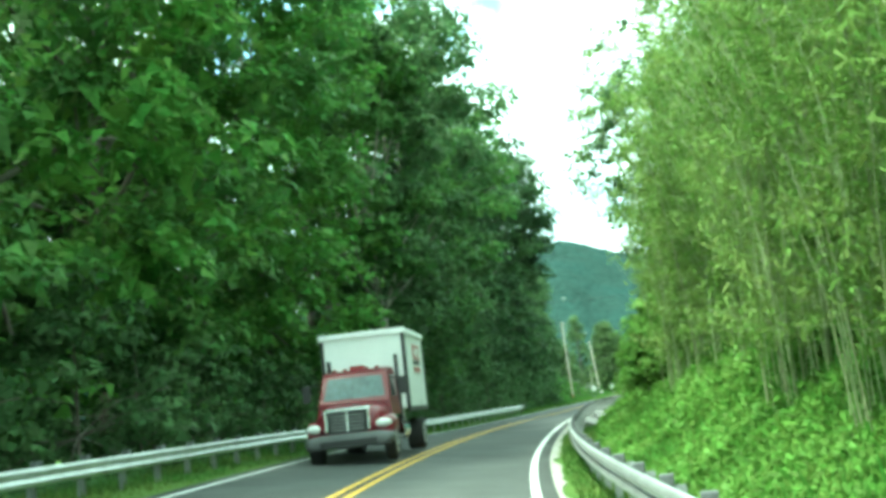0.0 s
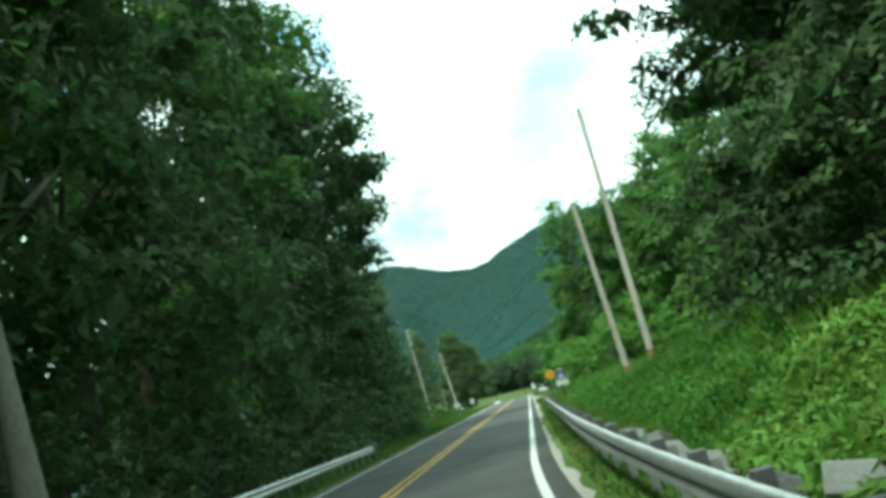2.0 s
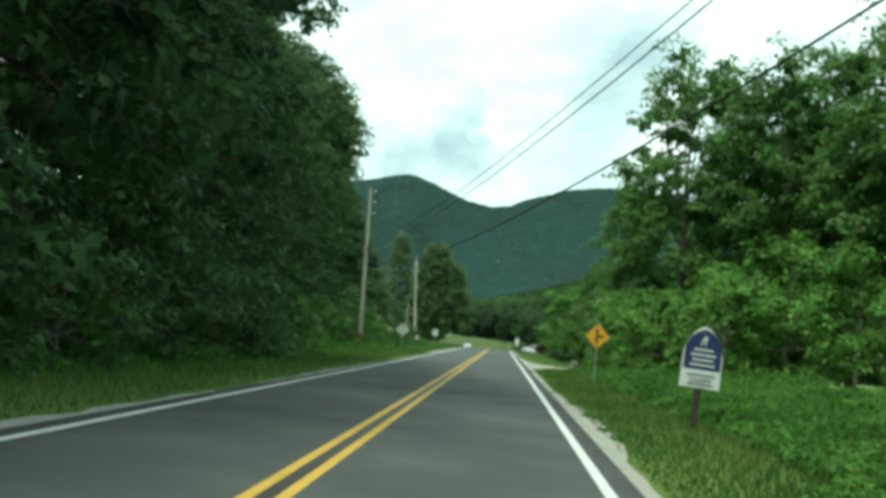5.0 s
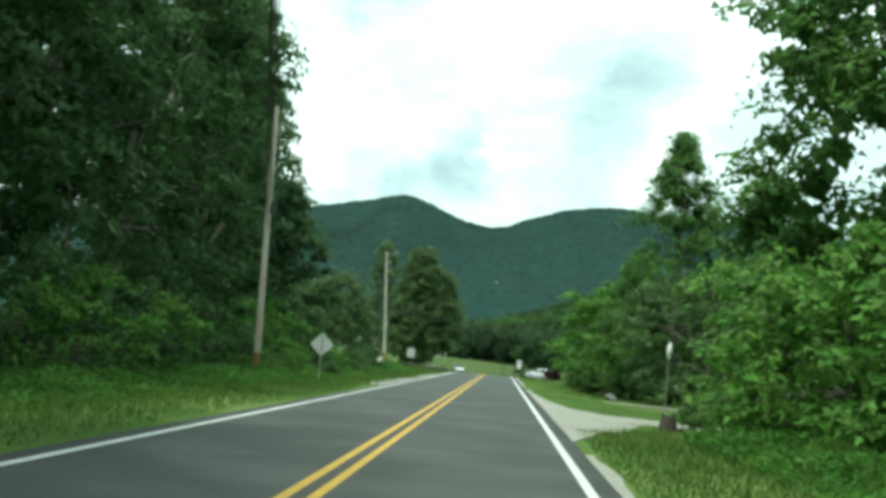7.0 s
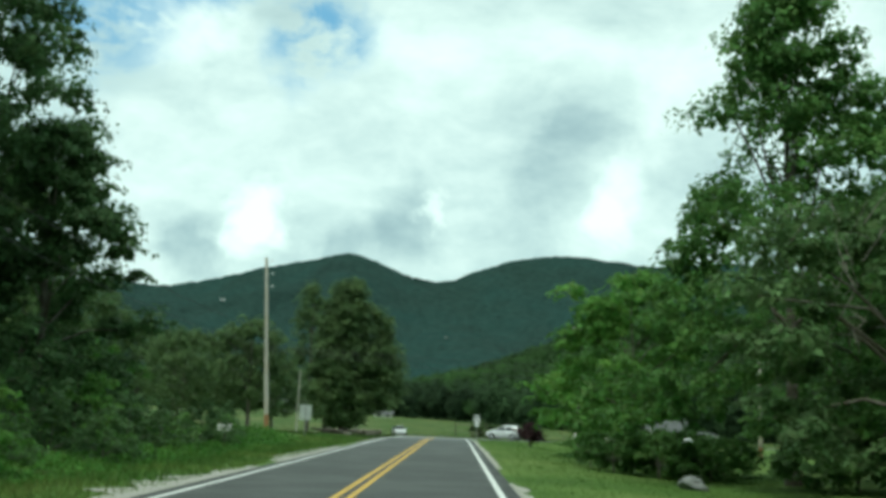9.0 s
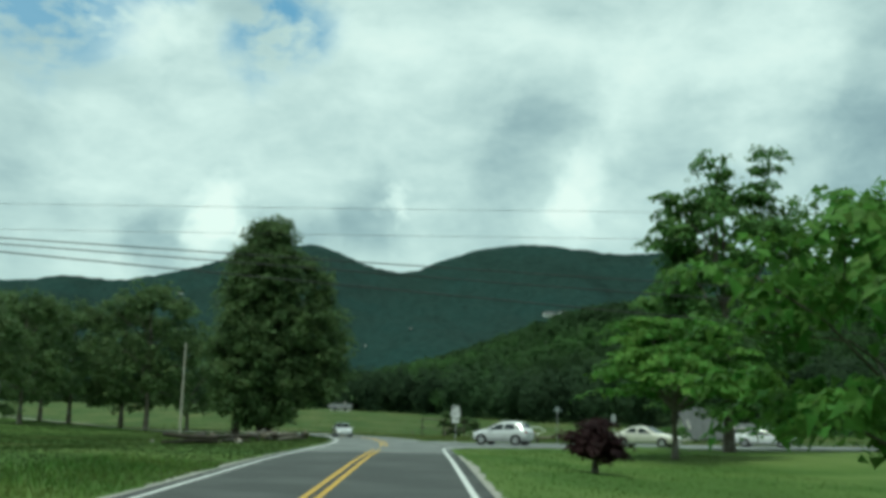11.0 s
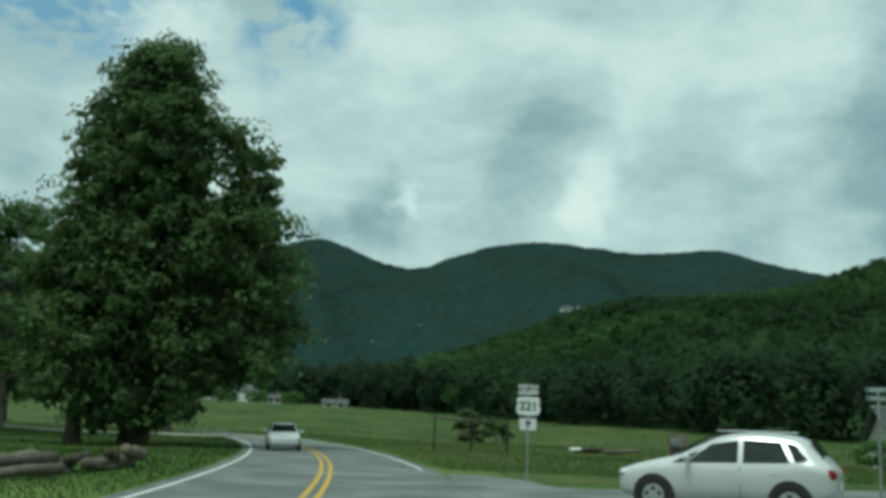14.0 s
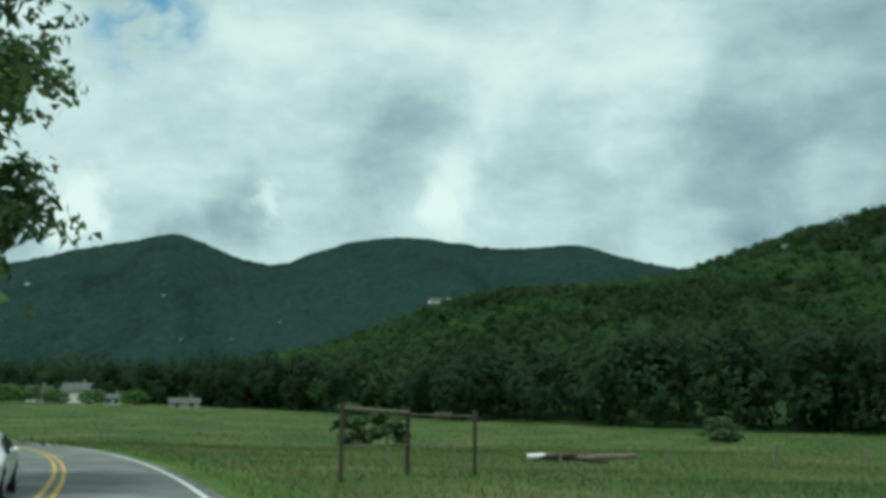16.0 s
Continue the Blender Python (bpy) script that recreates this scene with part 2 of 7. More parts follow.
M_SIGN_BACK = material("bare_aluminium_sign_back", (0.60, 0.63, 0.63), 0.5, 0.5, vary=0.1, scale=2, fine_scale=20, bump=0.03)
M_SIGN_YELLOW = material("yellow_sign_sheet", (0.72, 0.36, 0.02), 0.45, vary=0.06, scale=3, fine_scale=50, bump=0)
M_SIGN_WHITE = material("white_sign_sheet", (0.78, 0.79, 0.78), 0.4, vary=0.05, scale=3, fine_scale=50, bump=0)
M_SIGN_BLACK = material("black_sign_sheet", (0.012, 0.012, 0.013), 0.45, vary=0.1, scale=3, fine_scale=50, bump=0)
M_SIGN_BLUE = material("navy_blue_sign_paint", (0.022, 0.035, 0.12), 0.45, vary=0.12, scale=3, fine_scale=40, bump=0)
M_SIGN_GREEN = material("faded_green_sign_sheet", (0.15, 0.21, 0.19), 0.45, vary=0.08, scale=3, fine_scale=50, bump=0)
M_GRAVEL = material("pale_gravel", (0.36, 0.35, 0.32), 0.95, vary=0.35, scale=1.2, fine_scale=38, bump=1.0, bump_dist=0.02, other=(0.24, 0.245, 0.20))
M_DIRT = material("grey_worn_track", (0.22, 0.22, 0.17), 0.95, vary=0.3, scale=0.8, fine_scale=25, bump=0.6, other=(0.13, 0.17, 0.08))
M_CONCRETE = material("weathered_concrete", (0.19, 0.20, 0.195), 0.9, vary=0.25, scale=1.5, fine_scale=30, bump=0.5)
M_ROCK = material("grey_field_stone", (0.22, 0.21, 0.19), 0.95, vary=0.4, scale=2, fine_scale=14, bump=1.0, bump_dist=0.03)
M_CABLE = material("black_cable", (0.02, 0.02, 0.021), 0.6, vary=0.1, scale=3, fine_scale=30, bump=0)
M_PORCELAIN = material("grey_insulator", (0.5, 0.5, 0.48), 0.3, vary=0.1, scale=3, fine_scale=30, bump=0)
M_RED_PAINT = material("red_truck_paint", (0.13, 0.008, 0.018), 0.30, vary=0.08, scale=1.5, fine_scale=25, bump=0)
M_WHITE_PAINT = material("white_painted_panel", (0.80, 0.81, 0.80), 0.4, vary=0.06, scale=1.2, fine_scale=25, bump=0.02)
M_SILVER_PAINT = material("silver_car_paint", (0.70, 0.71, 0.72), 0.26, 0.3, vary=0.06, scale=1.5, fine_scale=40, bump=0)
M_BEIGE_PAINT = material("beige_car_paint", (0.64, 0.62, 0.55), 0.32, 0.2, vary=0.06, scale=1.5, fine_scale=40, bump=0)
M_CAR_WHITE = material("white_car_paint", (0.75, 0.76, 0.76), 0.3, vary=0.05, scale=1.5, fine_scale=40, bump=0)
M_BLACK_PLASTIC = material("black_plastic", (0.022, 0.022, 0.023), 0.55, vary=0.15, scale=4, fine_scale=60, bump=0.05)
M_CHROME = material("chrome", (0.75, 0.76, 0.77), 0.15, 1.0, vary=0.04, scale=3, fine_scale=30, bump=0)
M_TYRE = material("black_rubber", (0.02, 0.02, 0.02), 0.85, vary=0.2, scale=5, fine_scale=60, bump=0.2)
M_RIM = material("silver_wheel_rim", (0.55, 0.56, 0.57), 0.35, 0.7, vary=0.1, scale=5, fine_scale=60, bump=0)
# reflected sky is put into the truck windscreen's paler base colour
M_WINDSCREEN = material("windscreen_painted_reflection", (0.10, 0.15, 0.16), 0.3, vary=0.45, scale=2.5, fine_scale=8, bump=0, spec=0.25)
M_BUMPER = material("grey_truck_bumper", (0.10, 0.105, 0.108), 0.5, vary=0.15, scale=3, fine_scale=30, bump=0.05)
M_CAR_GLASS = material("tinted_car_glass", (0.018, 0.024, 0.024), 0.07, vary=0.3, scale=1.4, fine_scale=6, bump=0, spec=0.5)
M_LAMP_GLASS = material("clear_headlamp_lens", (0.72, 0.73, 0.72), 0.12, vary=0.08, scale=4, fine_scale=30, bump=0)
M_RED_LENS = material("red_lamp_lens", (0.22, 0.012, 0.014), 0.2, vary=0.1, scale=4, fine_scale=30, bump=0)
M_PRINT = material("faded_print", (0.28, 0.27, 0.27), 0.5, vary=0.25, scale=4, fine_scale=30, bump=0)
M_PRINT_RED = material("faded_red_print", (0.42, 0.13, 0.12), 0.5, vary=0.25, scale=4, fine_scale=30, bump=0)
M_ROOF = material("dark_grey_shingles", (0.10, 0.105, 0.105), 0.95, vary=0.3, scale=1.5, fine_scale=16, bump=0.6, bump_dist=0.02)
M_SIDING = material("cream_painted_boards", (0.58, 0.56, 0.49), 0.8, vary=0.12, scale=1, fine_scale=20, bump=0.1)
M_HOUSE_WHITE = material("white_house_boards", (0.72, 0.72, 0.70), 0.8, vary=0.1, scale=0.5, fine_scale=10, bump=0.05)
M_HILL = material("wooded_hillside_floor", (0.028, 0.052, 0.018), 0.95, vary=0.3, scale=0.02, fine_scale=0.25, bump=1.0, bump_dist=2.0, spec=0.05)
M_HILL_LEAF = material("hillside_tree_crowns", (0.035, 0.066, 0.025), 0.8, vary=0.3, scale=0.008, fine_scale=0.1, bump=0, island=0.12, other=(0.054, 0.110, 0.033), through_leaf=0.4, spec=0.1)
M_LINE_LEAF = material("tree_line_crowns", (0.034, 0.060, 0.029), 0.8, vary=0.3, scale=0.03, fine_scale=0.6, bump=0, island=0.12, other=(0.042, 0.078, 0.032), through_leaf=0.4, spec=0.1)
# distance haze is mixed into this forest's blue-green base colour
M_HAZY_MOUNTAIN = material("forested_mountain_haze_tinted", (0.022, 0.045, 0.039), 0.95, vary=0.35, scale=0.006, fine_scale=0.07, bump=1.0, bump_dist=9.0, other=(0.017, 0.039, 0.035), spec=0.03)


# ---- mesh helpers ----
def mesh_data(name, verts, faces, mat, smooth=False):
    """A mesh from arrays: verts (n, 3), faces (m, k) with one k for all."""
    verts, faces = np.asarray(verts, np.float32), np.asarray(faces, np.int32)
    me = bpy.data.meshes.new(name)
    k = faces.shape[1]
    me.vertices.add(len(verts))
    me.vertices.foreach_set("co", verts.ravel())
    me.loops.add(faces.size)
    me.loops.foreach_set("vertex_index", faces.ravel())
    me.polygons.add(len(faces))
    me.polygons.foreach_set("loop_start", np.arange(0, faces.size, k, dtype=np.int32))
    if smooth:
        me.polygons.foreach_set("use_smooth", np.ones(len(faces), bool))
    me.materials.append(mat)
    me.update(calc_edges=True)
    return me


def part(name, bm, mat, parent=None, label="", smooth=False):
    """Links a bmesh as one mesh object, under a thing or a part."""
    me = bpy.data.meshes.new(name)
    bm.to_mesh(me)
    bm.free()
    if smooth:
        for p in me.polygons:
            p.use_smooth = True
    me.materials.append(mat)
    return hang(new(name, me), parent, label)


def hang(ob, parent, label=""):
    ob.parent = parent
    return tagged(ob, label)


def thing(name, at, label, category, turn=0.0, group="", tilt=(0, 0)):
    e = new(name)
    e.empty_display_size = 0.2
    e.matrix_basis = pose(*at, tilt[0], tilt[1], turn)
    return tagged(e, label, category, group)


def box(bm, size, at=(0, 0, 0), bevel=0.0, turn=None, segments=2):
    """A bevelled block added to bm."""
    m = Matrix.Translation(at) @ (turn or Matrix()) @ Matrix.Diagonal((*size, 1))
    got = bmesh.ops.create_cube(bm, size=1, matrix=m)
    if bevel:
        edges = {e for v in got["verts"] for e in v.link_edges}
        bmesh.ops.bevel(bm, geom=list(edges), offset=bevel, segments=segments, affect="EDGES", profile=0.6)
    return bm


def block(size, at=(0, 0, 0), bevel=0.0, turn=None):
    return box(bmesh.new(), size, at, bevel, turn)


def cyl(bm, r1, r2, depth, at=(0, 0, 0), turn=None, sides=12):
    m = Matrix.Translation(at) @ (turn or Matrix())
    bmesh.ops.create_cone(bm, cap_ends=True, segments=sides, radius1=r1, radius2=r2, depth=depth, matrix=m)
    return bm


def tube(points, radii, sides=7):
    """Vertices and quads of a tapering tube along points."""
    pts = [Vector(p) for p in points]
    verts, faces = [], []
    for i, p in enumerate(pts):
        along = (pts[min(i + 1, len(pts) - 1)] - pts[max(i - 1, 0)]).normalized()
        side = along.cross(Vector((0.31, 0.95, 0.05))).normalized()
        other = along.cross(side)
        for k in range(sides):
            a = 2 * math.pi * k / sides
            verts.append(p + (side * math.cos(a) + other * math.sin(a)) * radii[i])
    for i in range(len(pts) - 1):
        for k in range(sides):
            k2 = (k + 1) % sides
            faces.append((i * sides + k, i * sides + k2, (i + 1) * sides + k2, (i + 1) * sides + k))
    return verts, faces


def tubes(name, list_of, mat, smooth=True):
    verts, faces = [], []
    for points, radii, sides in list_of:
        v, f = tube(points, radii, sides)
        faces += [tuple(i + len(verts) for i in q) for q in f]
        verts += v
    return mesh_data(name, [tuple(v) for v in verts], faces, mat, smooth)


def smoothstep(a, b, v):
    w = np.clip((np.asarray(v, float) - a) / (b - a), 0, 1)
    return w * w * (3 - 2 * w)


def ripple(x, y, size):
    """Soft bumps between -1 and 1."""
    x, y = np.asarray(x, float) / size, np.asarray(y, float) / size
    return (np.sin(x * 1.7 + 0.6 * np.sin(y * 1.3)) + np.sin(y * 1.9 + 1.1 + 0.8 * np.sin(x * 0.9)) + np.sin((x + y) * 2.7 + 2.0) * 0.6) / 2.6


# ---- the lie of the land: road line and heights ----
def road_x(y):
    y = np.asarray(y, float)
    return np.where(y < -35, 0.0019 * (y + 35) ** 2, np.where(y > 172, -0.0016 * (y - 172) ** 2, 0.0))


def road_turn(y):
    """Degrees by which the road's heading lies to the left of +y."""
    return math.degrees(math.atan(float(road_x(y - 1) - road_x(y + 1)) / 2))


def road_z(x, y):
    x, y = np.asarray(x, float), np.asarray(y, float)
    down = np.maximum(y - 150, 0)
    w = smoothstep(0, 1, (-35 - y) / 30)
    return -0.015 * down**2 / (down + 15) - 0.0785 * w * np.clip(x - road_x(y), -7, 7)


HALF_LANE, PAVED = 3.3, 3.72


def hill_top(x):
    x = np.asarray(x, float)
    return 25 + 0.222 * np.maximum(x, -400) + 0.00012 * np.maximum(x, 0) ** 2 + 15 * np.exp(-(((x - 118) / 68) ** 2)) + 6 * ripple(x, 3.0, 90)


def ground_z(x, y):
    x, y = np.asarray(x, float), np.asarray(y, float)
    u = x - road_x(y)
    z = road_z(x, y)
    left, right = np.maximum(-u - 4.3, 0), np.maximum(u - 4.3, 0)
    z = z + np.where(y < 0, -0.5 * smoothstep(0.6, 6, left) * smoothstep(0, -14, y), (-0.3 + 0.8 * smoothstep(120, 142, y)) * smoothstep(0.3, 6, left) * smoothstep(0, 14, y) * smoothstep(175, 130, y))
    z = z + 1.45 * smoothstep(0.6, 4.6, right) * (0.3 + 0.7 * smoothstep(-12, -36, y)) * smoothstep(14, -4, y)
    z = z + 0.3 * smoothstep(2.2, 5.6, right) * smoothstep(-47, -58, y)
    z = z + 0.45 * smoothstep(0.4, 4, right) * smoothstep(0, 16, y) * smoothstep(70, 50, y)
    z = z - 0.35 * smoothstep(0.4, 7, right) * smoothstep(60, 90, y) * smoothstep(170, 152, y)
    z = z - 0.45 * smoothstep(5, 22, right) * smoothstep(206, 240, y)
    z = z + 2.3 * smoothstep(12, 55, left) * smoothstep(200, 240, y) * smoothstep(380, 310, y)
    z = z + 0.8 * smoothstep(8, 30, left) * smoothstep(-20, 20, y) * smoothstep(175, 150, y)
    z = z + 0.05 * ripple(x, y, 3.5) * smoothstep(4.6, 8, np.abs(u)) + 0.22 * ripple(x, y, 17) * smoothstep(9, 25, np.abs(u))
    # past the field the land flattens, then climbs to a wooded hill
    z = np.maximum(z, -2.6 + 0.0 * z)
    far = smoothstep(300, 520, y)
    z = z + far * (3.5 + 2.5 * smoothstep(40, -80, x))
    start = np.clip(470 - 1.25 * x, 330, 640)
    climb = smoothstep(0, 1, (y - start) / (930 - start))
    z = z + hill_top(x) * climb * smoothstep(-330, -60, x) * smoothstep(1500, 1000, y)
    z = z - np.where(np.abs(u) < PAVED - 0.1, 0.06 + 0 * u, 0.012)
    return z


def spread(edges):
    """Coordinates from (start, stop, step) stretches."""
    out = []
    for a, b, s in edges:
        out += list(np.arange(a, b, s))
    return np.array(out + [edges[-1][1]], float)


def build_ground():
    us = np.concatenate([spread([(-3600, -400, 320), (-400, -60, 20), (-60, -20, 3), (-20, -5, 0.8)]), spread([(-4.3, -3.6, 0.23), (-3.4, 3.4, 1.7), (3.62, 4.4, 0.23), (5, 20, 0.8), (20, 60, 3), (60, 400, 15), (400, 3600, 320)])])
    ys = spread([(-400, -140, 20), (-140, 210, 2), (210, 300, 3), (300, 520, 8), (520, 1100, 20), (1100, 3600, 250)])
    uu, yy = np.meshgrid(us, ys)
    near = np.clip((420 - yy) / 120, 0, 1)
    xx = uu + road_x(np.minimum(yy, 300)) * near
    zz = ground_z(xx, yy)
    n, m = uu.shape
    idx = np.arange(n * m).reshape(n, m)
    faces = np.stack([idx[:-1, :-1], idx[:-1, 1:], idx[1:, 1:], idx[1:, :-1]], -1).reshape(-1, 4)
    ob = new("ground", mesh_data("ground", np.stack([xx, yy, zz], -1).reshape(-1, 3), faces, M_GRASS_GROUND, True))
    centre = np.stack([xx, yy], -1).reshape(-1, 2)[faces].mean(1)
    hay = (centre[:, 1] > 196) & ((centre[:, 0] > road_x(np.minimum(centre[:, 1], 300)) * np.clip((420 - centre[:, 1]) / 120, 0, 1) + 5.5) | (centre[:, 1] > 275)) & (centre[:, 1] < 520)
    ob.data.materials.append(M_HAY_GROUND)
    ob.data.materials.append(M_HILL)
    wooded = centre[:, 1] > np.clip(470 - 1.25 * centre[:, 0], 330, 640) + 5
    ob.data.polygons.foreach_set("material_index", np.where(wooded, 2, hay.astype(np.int32)).astype(np.int32))
    tagged(ob, "grassy ground with verges, lawns and a hay field", "ground", kind="structure")


def strip(name, y0, y1, u0, u1, lift, mat, label, category, step=2.0, kind="structure", cross=2, thick=0.0):
    """A band that follows the road between two offsets from its centre line; with thick, a slab with sides."""
    ys = np.linspace(y0, y1, max(2, int((y1 - y0) / step) + 1))
    us = np.linspace(u0, u1, cross)
    slope = np.gradient(road_x(ys), ys)
    k = 1 / np.sqrt(1 + slope**2)
    xx = road_x(ys)[:, None] + us[None] * k[:, None]
    yy = ys[:, None] - us[None] * (slope * k)[:, None]
    zz = road_z(xx, yy) + lift
    n, m = xx.shape
    verts = np.stack([xx, yy, zz], -1).reshape(-1, 3)
    idx = np.arange(n * m).reshape(n, m)
    faces = np.stack([idx[:-1, :-1], idx[:-1, 1:], idx[1:, 1:], idx[1:, :-1]], -1).reshape(-1, 4)
    if thick:
        low = verts - np.array([0, 0, thick])
        verts = np.concatenate([verts, low])
        rim = []
        for col in (0, m - 1):
            a, b = idx[:-1, col], idx[1:, col]
            rim.append(np.stack([a, b, b + n * m, a + n * m], -1))
        faces = np.concatenate([faces, *rim])
    return tagged(new(name, mesh_data(name, verts, faces, mat, True)), label, category, kind=kind)


def sheet(name, outline, lift, mat, label, category, thick=0.05, cut=3):
    """A flat laid patch: the outline is draped on the road surface and given an edge."""
    bm = bmesh.new()
    top = [bm.verts.new((x, y, float(road_z(x, y)) + lift)) for x, y in outline]
    f = bm.faces.new(top)
    if f.normal.z < 0:
        f.normal_flip()
    got = bmesh.ops.extrude_face_region(bm, geom=[f])
    for v in got["geom"]:
        if isinstance(v, bmesh.types.BMVert):
            v.co.z -= thick
    bmesh.ops.triangulate(bm, faces=[q for q in bm.faces if len(q.verts) > 4])
    bmesh.ops.recalc_face_normals(bm, faces=bm.faces)
    return tagged(part(name, bm, mat), label, category, kind="structure")


build_ground()
strip("road", -190, 163, -PAVED, PAVED, 0.0, M_ASPHALT, "smooth dark asphalt two-lane country road", "road", cross=9, thick=0.12)
strip("road_older_stretch", 163.02, 345, -PAVED, PAVED, 0.0, M_OLD_ASPHALT, "worn pale grey asphalt of the curving road", "road", cross=9, thick=0.12)
side_near = [(3.45, 169.5), (3.7, 171.5), (4.6, 174.0), (6.5, 176.3), (9.5, 178.5), (15, 182), (30, 190.5), (62, 207)]
side_far = [(62, 222), (30, 206.5), (22.8, 203), (12.7, 197.8), (8, 196.2), (5.4, 197.2), (3.5, 201)]
sheet("side_road", [(3.2, 169.5)] + side_near + side_far + [(2.6, 201)], 0.004, M_OLD_ASPHALT, "worn grey asphalt side road joining at the junction", "road", 0.12)
for a, b, u, mat, lab in ((-190, 168.5, HALF_LANE, M_WHITE_LINE, "white painted edge line"), (-190, 345, -HALF_LANE, M_WHITE_LINE, "white painted edge line"), (203, 345, HALF_LANE, M_WHITE_LINE, "white painted edge line on the curve"),
                          (-190, 168, -0.15, M_YELLOW_LINE, "yellow painted centre line of a double pair"), (-190, 168, 0.15, M_YELLOW_LINE, "yellow painted centre line of a double pair"),
                          (176, 345, -0.15, M_YELLOW_LINE, "worn yellow centre line on the curve"), (176, 345, 0.15, M_YELLOW_LINE, "worn yellow centre line on the curve")):
    half = 0.065 if "yellow" in lab else 0.075
    strip("road_line", a, b, u - half, u + half, 0.005, mat, lab, "road line", step=1.5)
strip("road_seam", -190, 163, -0.07, 0.07, 0.004, M_SEAM, "dark worn seam between the double yellow lines", "road seam")
# stop line flare at the junction
bmf = bmesh.new()
flare = [Vector((x, y, float(road_z(x, y)) + 0.011)) for x, y in [(3.3, 168.4), (3.32, 170), (3.62, 172), (4.5, 174.6), (6.4, 177.0), (9.4, 179.3), (14.5, 182.6)]]
for a, b in zip(flare, flare[1:]):
    s = (b - a).cross(Vector((0, 0, 1))).normalized() * 0.08
    bmf.faces.new([bmf.verts.new(q) for q in (a - s, a + s, b + s, b - s)])
tagged(part("road_line", bmf, M_WHITE_LINE), "white edge line curving into the side road", "road line", kind="structure")


def ragged(y0, y1, side, inner, outer, seed):
    """The outline of a crumbling gravel edge beside the asphalt."""
    rng = random.Random(seed)
    n = max(4, int((y1 - y0) / 0.9))
    ys = [y0 + (y1 - y0) * i / n for i in range(n + 1)]
    a = [(float(road_x(y)) + side * inner, y) for y in ys]
    b = [(float(road_x(y)) + side * (inner + (outer - inner) * (0.25 + 0.75 * rng.random()) * math.sin(math.pi * min(max(i / n, 0.06), 0.94)) ** 0.4), y) for i, y in enumerate(ys)]
    return a + b[::-1]


for y0, y1, s, o in ((-100, -20, 1, 3.98), (-16, 4, 1, 3.95), (6, 30, 1, 4.35), (31, 52, 1, 4.1), (88, 100, 1, 4.2), (108, 160, 1, 4.15), (2, 16, -1, 4.1), (20, 44, -1, 3.95), (82, 104, -1, 5.3), (108, 128, -1, 5.0), (130, 162, -1, 4.0)):
    sheet("gravel_edge", ragged(y0, y1, s, PAVED - 0.02, o, int(y0 + 500)), 0.006, M_GRAVEL, "crumbled pale gravel along the asphalt edge", "gravel", 0.09)
sheet("gravel_driveway", [(3.7, 55), (4.3, 57.5), (4.8, 60), (6.9, 62.5), (9, 64), (14, 66), (22, 70), (22, 75), (14, 71.5), (8.6, 69.2), (6.0, 70.6), (4.9, 74), (4.35, 80), (4.05, 90), (3.7, 95)], 0.02, M_GRAVEL, "pale gravel driveway mouth beside the road", "driveway", 0.14)
sheet("grass_track", [(4.0, 99.5), (9, 95), (14, 93), (30, 96), (60, 104), (60, 107), (30, 99), (14, 96.2), (9, 98.5), (4.0, 103)], -0.24, M_DIRT, "worn grey track across the lawn", "track", 0.12)


def lane(line, wide, lift, mat, label):
    """A lane laid on the ground along a line of (x, y)."""
    pts = [Vector(q) for q in line]
    fine = [a.lerp(b, k / 8) for a, b in zip(pts, pts[1:]) for k in range(8)] + [pts[-1]]
    verts = []
    for i, p in enumerate(fine):
        along = (fine[min(i + 1, len(fine) - 1)] - fine[max(i - 1, 0)]).normalized()
        side = Vector((-along.y, along.x))
        for k in (-1, -0.35, 0.35, 1):
            q = p + side * wide / 2 * k
            verts.append((q.x, q.y, float(ground_z(q.x, q.y)) + lift - (0.12 if abs(k) == 1 else 0)))
    faces = [(i * 4 + k, i * 4 + k + 1, i * 4 + k + 5, i * 4 + k + 4) for i in range(len(fine) - 1) for k in range(3)]
    tagged(new("lane", mesh_data("lane", verts, faces, mat, True)), label, "lane", kind="structure")


lane([(float(road_x(262)) - 4.0, 262), (-22, 264), (-36, 268), (-58, 276), (-95, 288)], 4.2, 0.10, M_GRAVEL, "pale gravel lane climbing away behind the lawn trees")


# ---- vegetation ----
def leaves(centres, normals, length, width, rng, droop=0.35):
    """Small pointed leaf blades, one triangle each."""
    n = len(centres)
    nn = normals / np.maximum(np.linalg.norm(normals, axis=1, keepdims=True), 1e-6)
    t = rng.normal(size=(n, 3))
    t[:, 2] -= droop
    t -= nn * (t * nn).sum(1, keepdims=True)
    t /= np.maximum(np.linalg.norm(t, axis=1, keepdims=True), 1e-6)
    s = np.cross(nn, t)
    k = rng.uniform(0.6, 1.4, (n, 1))
    a = centres - t * length * 0.5 * k
    b = centres + t * length * 0.5 * k - np.array([0, 0, 0.12]) * length
    j = rng.uniform(0.3, 0.7, (n, 1)) * width * k
    verts = np.stack([a + s * j, a - s * (width * k - j), b], 1).reshape(-1, 3)
    return verts, np.arange(n * 3).reshape(-1, 3)


